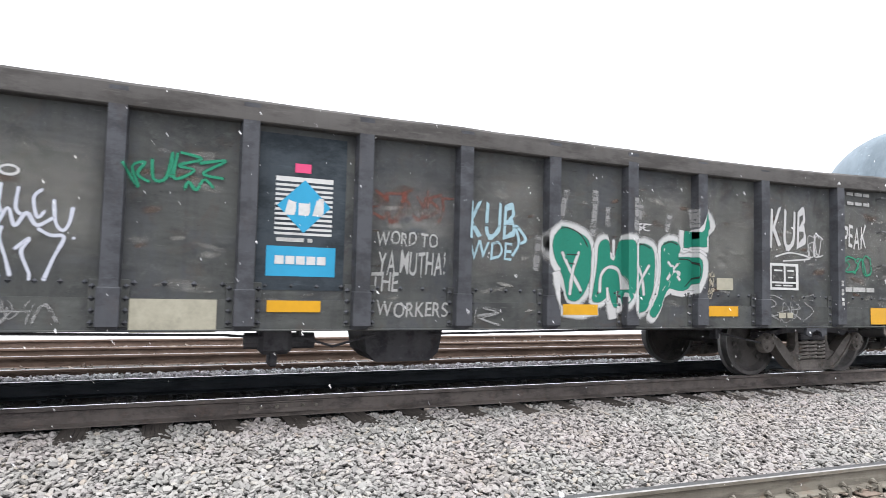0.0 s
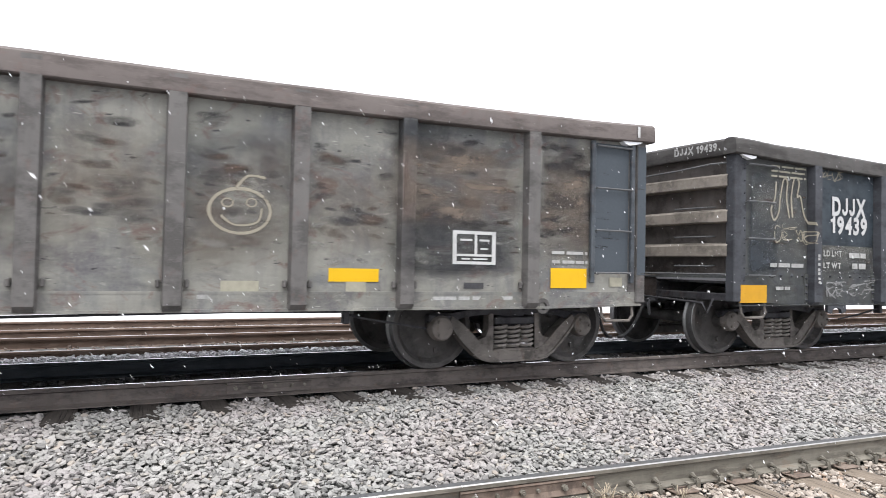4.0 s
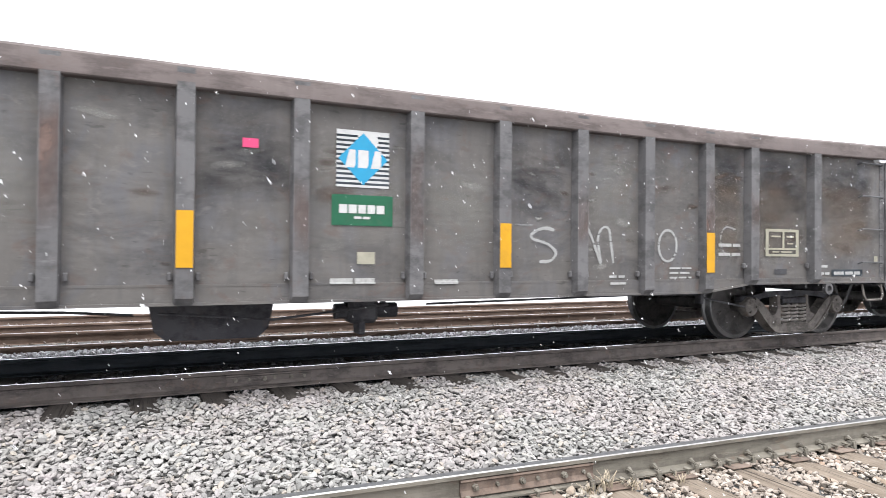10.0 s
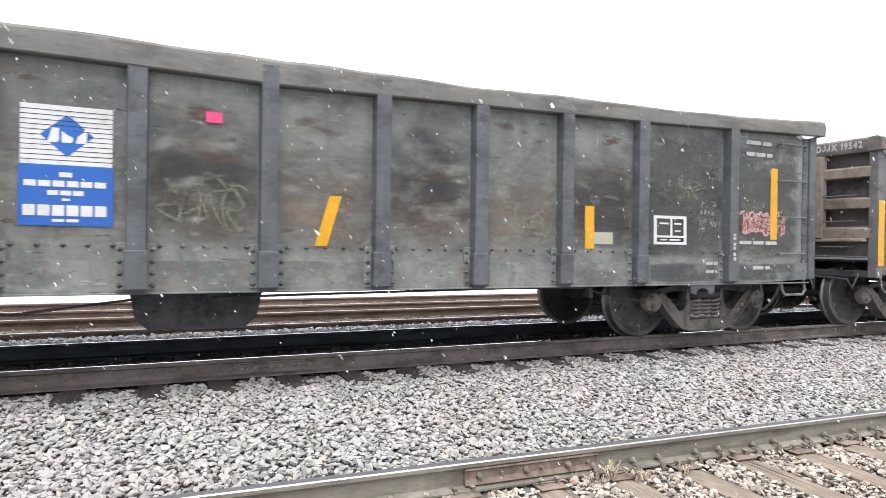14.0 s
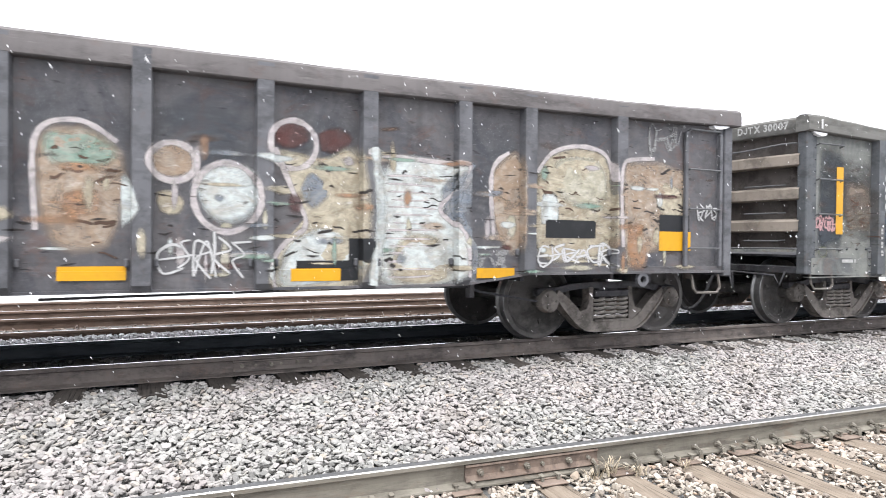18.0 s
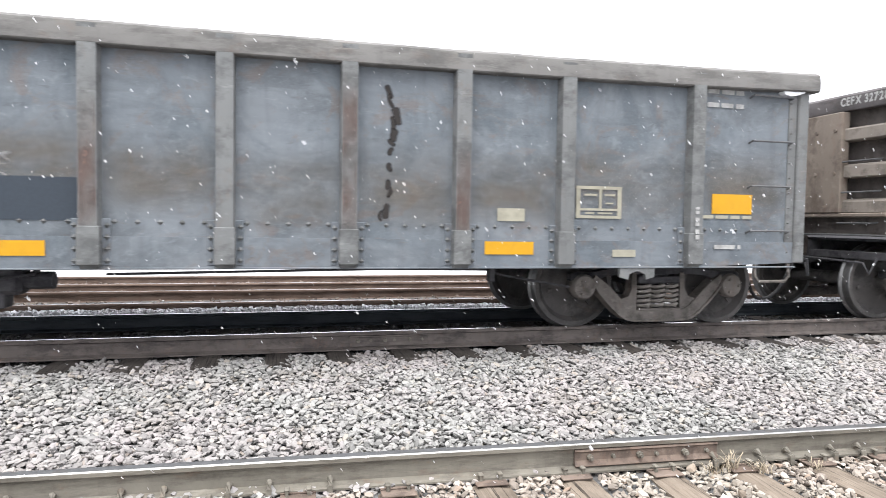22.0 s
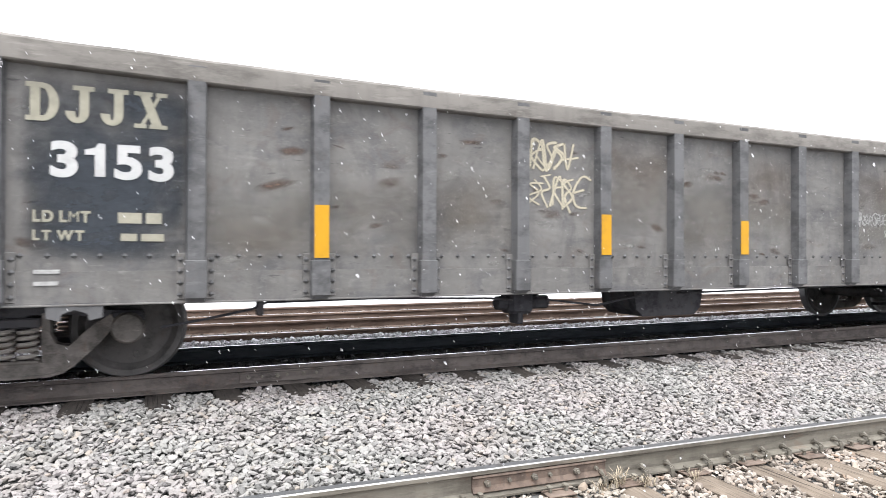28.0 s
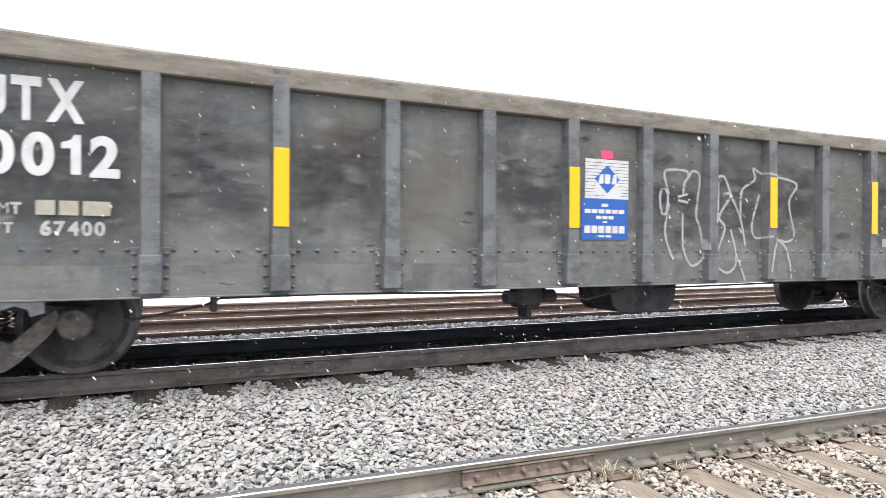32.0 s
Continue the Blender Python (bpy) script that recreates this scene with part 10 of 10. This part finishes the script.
def scatter(name, label, places, sizes, mat, seed, category="ballast", lean=0.22, shapes=None):
    """Loose stones as one mesh of many islands."""
    rng = np.random.default_rng(seed)
    vs, fs, base = [], [], 0
    shapes = shapes or TEMPLATES
    pick = rng.integers(0, len(shapes), len(places))
    for k, (tv, tf) in enumerate(shapes):
        idx = np.where(pick == k)[0]
        n = len(idx)
        if not n:
            continue
        tilt, head = rng.normal(0, lean, (n, 2)), rng.uniform(0, 2 * np.pi, n)
        q = np.stack([np.cos(head / 2), tilt[:, 0], tilt[:, 1], np.sin(head / 2)], 1)
        q /= np.linalg.norm(q, axis=1)[:, None]
        w, x, y, z = q.T
        rot = np.stack([1 - 2 * (y * y + z * z), 2 * (x * y - z * w), 2 * (x * z + y * w), 2 * (x * y + z * w), 1 - 2 * (x * x + z * z), 2 * (y * z - x * w),
                        2 * (x * z - y * w), 2 * (y * z + x * w), 1 - 2 * (x * x + y * y)], 1).reshape(n, 3, 3)
        stretch = np.stack([rng.uniform(0.85, 1.45, n), rng.uniform(0.7, 1.05, n), rng.uniform(0.34, 0.62, n)], 1) * sizes[idx][:, None]
        pts = np.einsum("nij,nvj->nvi", rot, tv[None] * stretch[:, None, :]) + places[idx][:, None, :]
        vs.append(pts.reshape(-1, 3))
        fs.append((tf[None] + (base + np.arange(n) * len(tv))[:, None, None]).reshape(-1, 3))
        base += n * len(tv)
    v, f = np.concatenate(vs), np.concatenate(fs)
    me = bpy.data.meshes.new(name)
    me.vertices.add(len(v))
    me.vertices.foreach_set("co", v.astype(np.float32).ravel())
    me.loops.add(f.size)
    me.loops.foreach_set("vertex_index", f.astype(np.int32).ravel())
    me.polygons.add(len(f))
    me.polygons.foreach_set("loop_start", np.arange(len(f), dtype=np.int32) * 3)
    me.polygons.foreach_set("use_smooth", np.zeros(len(f), dtype=bool))
    me.update(calc_edges=True)
    me.validate()
    me.materials.append(mat)
    return tagged(new(name, me), label, category, "", "stuff")


def stones_in(x0, x1, y0, y1, n, seed, lift=0.0, spread=0.02, keep=None):
    rng = np.random.default_rng(seed)
    cell = math.sqrt((x1 - x0) * (y1 - y0) / n)
    nx, ny = round((x1 - x0) / cell), round((y1 - y0) / cell)
    i, j = np.meshgrid(np.arange(nx), np.arange(ny))
    x = x0 + (i.ravel() + 0.5 * (j.ravel() % 2) + rng.uniform(-0.1, 1.1, nx * ny)) * (x1 - x0) / nx
    y = y0 + (j.ravel() + rng.uniform(-0.1, 1.1, nx * ny)) * (y1 - y0) / ny
    if keep is not None:
        k = keep(x, y)
        x, y = x[k], y[k]
    z = np.array([bed_height(b) for b in y]) + lift + rng.uniform(-spread, spread, len(y))
    return np.stack([x, y, z], 1)


TIE_STEP, FRONT_STEP = 0.607, 0.56
MAIN_PHASE, FRONT_PHASE = 0.43, 0.09
FRONT_YAW, FRONT_AT = -2.75, 3.665
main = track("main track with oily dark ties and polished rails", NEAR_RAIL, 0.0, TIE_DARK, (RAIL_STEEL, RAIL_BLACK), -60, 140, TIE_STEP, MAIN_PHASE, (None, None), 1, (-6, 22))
front = track("old track with weathered wooden ties and jointed rails", FRONT_AT - GAUGE, FRONT_Z, TIE_WOOD, (RAIL_GREY, RAIL_GREY), -40, 90, FRONT_STEP, FRONT_PHASE, (-2, 9), 2, (-4, 14), FRONT_YAW)
joint_bar(main, 0.62, 1.42, -0.008, 0.0, RAIL_STEEL)
joint_bar(front, 1.69, 2.685, GAUGE - 0.008, FRONT_Z)
track("yard track with brown rusty rails", 9.03, -0.03, TIE_BROWN, (RAIL_YARD, RAIL_YARD), -80, 160, 0.55, 0.3, (None, None), 3, (-8, 24))
track("farther yard track with brown rusty rails", 11.9, -0.05, TIE_BROWN, (RAIL_YARD, RAIL_YARD), -90, 180, 0.55, 0.1, (None, None), 4, (-9, 28))


def off_front_ties(x, y):
    c, s_ = math.cos(radians(FRONT_YAW)), math.sin(radians(FRONT_YAW))
    u, v = x * c + (y - (FRONT_AT - GAUGE)) * s_, (y - (FRONT_AT - GAUGE)) * c - x * s_
    gap = np.abs((u + 4 - FRONT_PHASE + FRONT_STEP / 2) % FRONT_STEP - FRONT_STEP / 2) > 0.125
    return gap | (np.abs(v - GAUGE / 2) > 1.34)


def off_main_tie_ends(x, y):
    """Stones lie between the tie ends up to the rail, and cover the ends here and there."""
    d = np.abs((x + 6 - MAIN_PHASE + TIE_STEP / 2) % TIE_STEP - TIE_STEP / 2)
    wob = 0.05 * np.sin(x * 3.1) + 0.04 * np.sin(x * 7.7 + 1)
    return (d > 0.115 + wob * 0.5) & (y < 6.12 + wob) | (y < 5.87 + wob * 1.5)


pl = stones_in(-4, 13, 3.55, 6.20, 47000, 11, 0.002, 0.020, off_main_tie_ends)
scatter("ballast_stones", "light grey crushed stone ballast between the tracks", pl, np.random.default_rng(3).uniform(0.018, 0.034, len(pl)), STONE, 12, lean=0.17)
pl = stones_in(-3, 9, 1.0, 3.55, 30000, 13, 0.0, 0.02, off_front_ties)
scatter("front_ballast_stones", "tan and grey crushed stone between weathered ties", pl, np.random.default_rng(4).uniform(0.014, 0.032, len(pl)), STONE_DIRTY, 14)
pl = stones_in(-4, 13, 5.78, 6.24, 4200, 23, -0.018, 0.012)
scatter("rail_side_stones", "dark brown oil-stained stones beside the main rail", pl, np.random.default_rng(8).uniform(0.012, 0.026, len(pl)), STONE_OILY, 24, shapes=PLAIN_STONES)
pl = stones_in(-5, 18, 7.95, 8.95, 16000, 15, 0.01, 0.025)
scatter("far_ballast_stones", "snow-dusted pale crushed stone beyond the main track", pl, np.random.default_rng(5).uniform(0.02, 0.04, len(pl)), STONE_SNOWY, 16, shapes=PLAIN_STONES)
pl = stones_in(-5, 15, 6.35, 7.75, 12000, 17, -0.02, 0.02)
scatter("track_ballast_stones", "crushed stone between the main rails, blackened for the train's shade", pl, np.random.default_rng(6).uniform(0.02, 0.038, len(pl)), STONE_BLACK, 18, shapes=PLAIN_STONES)
pl = stones_in(-8, 26, 9.0, 15.5, 25000, 19, -0.03, 0.02)
scatter("yard_ballast_stones", "brown crushed stone among the yard tracks", pl, np.random.default_rng(7).uniform(0.025, 0.045, len(pl)), STONE_BROWN, 20, shapes=PLAIN_STONES)

# ---- falling snow ----
FLAKE = [(np.array([(1, 0, -0.5), (-0.8, 0.7, -0.5), (-0.7, -0.8, -0.4), (0.1, 0.1, 1.0)], dtype=float), np.array([(0, 2, 1), (0, 1, 3), (1, 2, 3), (2, 0, 3)]))]
FALL = Vector((1.8, 0.1, -2.2))
rng_s = np.random.default_rng(21)
n_s = 62000
when = rng_s.uniform(-0.5, 32.5, n_s)
spot = np.stack([rng_s.uniform(-5, 13, n_s), rng_s.uniform(1.3, 5.35, n_s), rng_s.uniform(-0.4, 4.6, n_s)], 1) - when[:, None] * np.array(FALL)[None]
flakes = scatter("falling_snow", "small white snowflakes drifting down in the air", spot, rng_s.uniform(0.0026, 0.0060, n_s) * (1 + (rng_s.random(n_s) > 0.96) * 0.5), SNOW, 22, "snow", 1.0, FLAKE)


def motions():
    seconds = range(33)
    for car, x_left in CARS:
        walk(car, [(t, pose(x_left + rolled(t), CENTRE, 0)) for t in seconds])
    walk(tank, [(t, pose(TANK_X + rolled(t), CENTRE, 0)) for t in seconds])
    walk(flakes, [(t, pose(*(FALL * t))) for t in (0, 8, 16, 24, 32)])
    steps = [0.15 * k for k in range(213)] + [32.0]
    for ws, x in WHEELSETS:
        walk(ws, [(t, pose(x, 0, 0.457, 0, math.degrees(rolled(t) / 0.457), 0)) for t in steps])


motions()
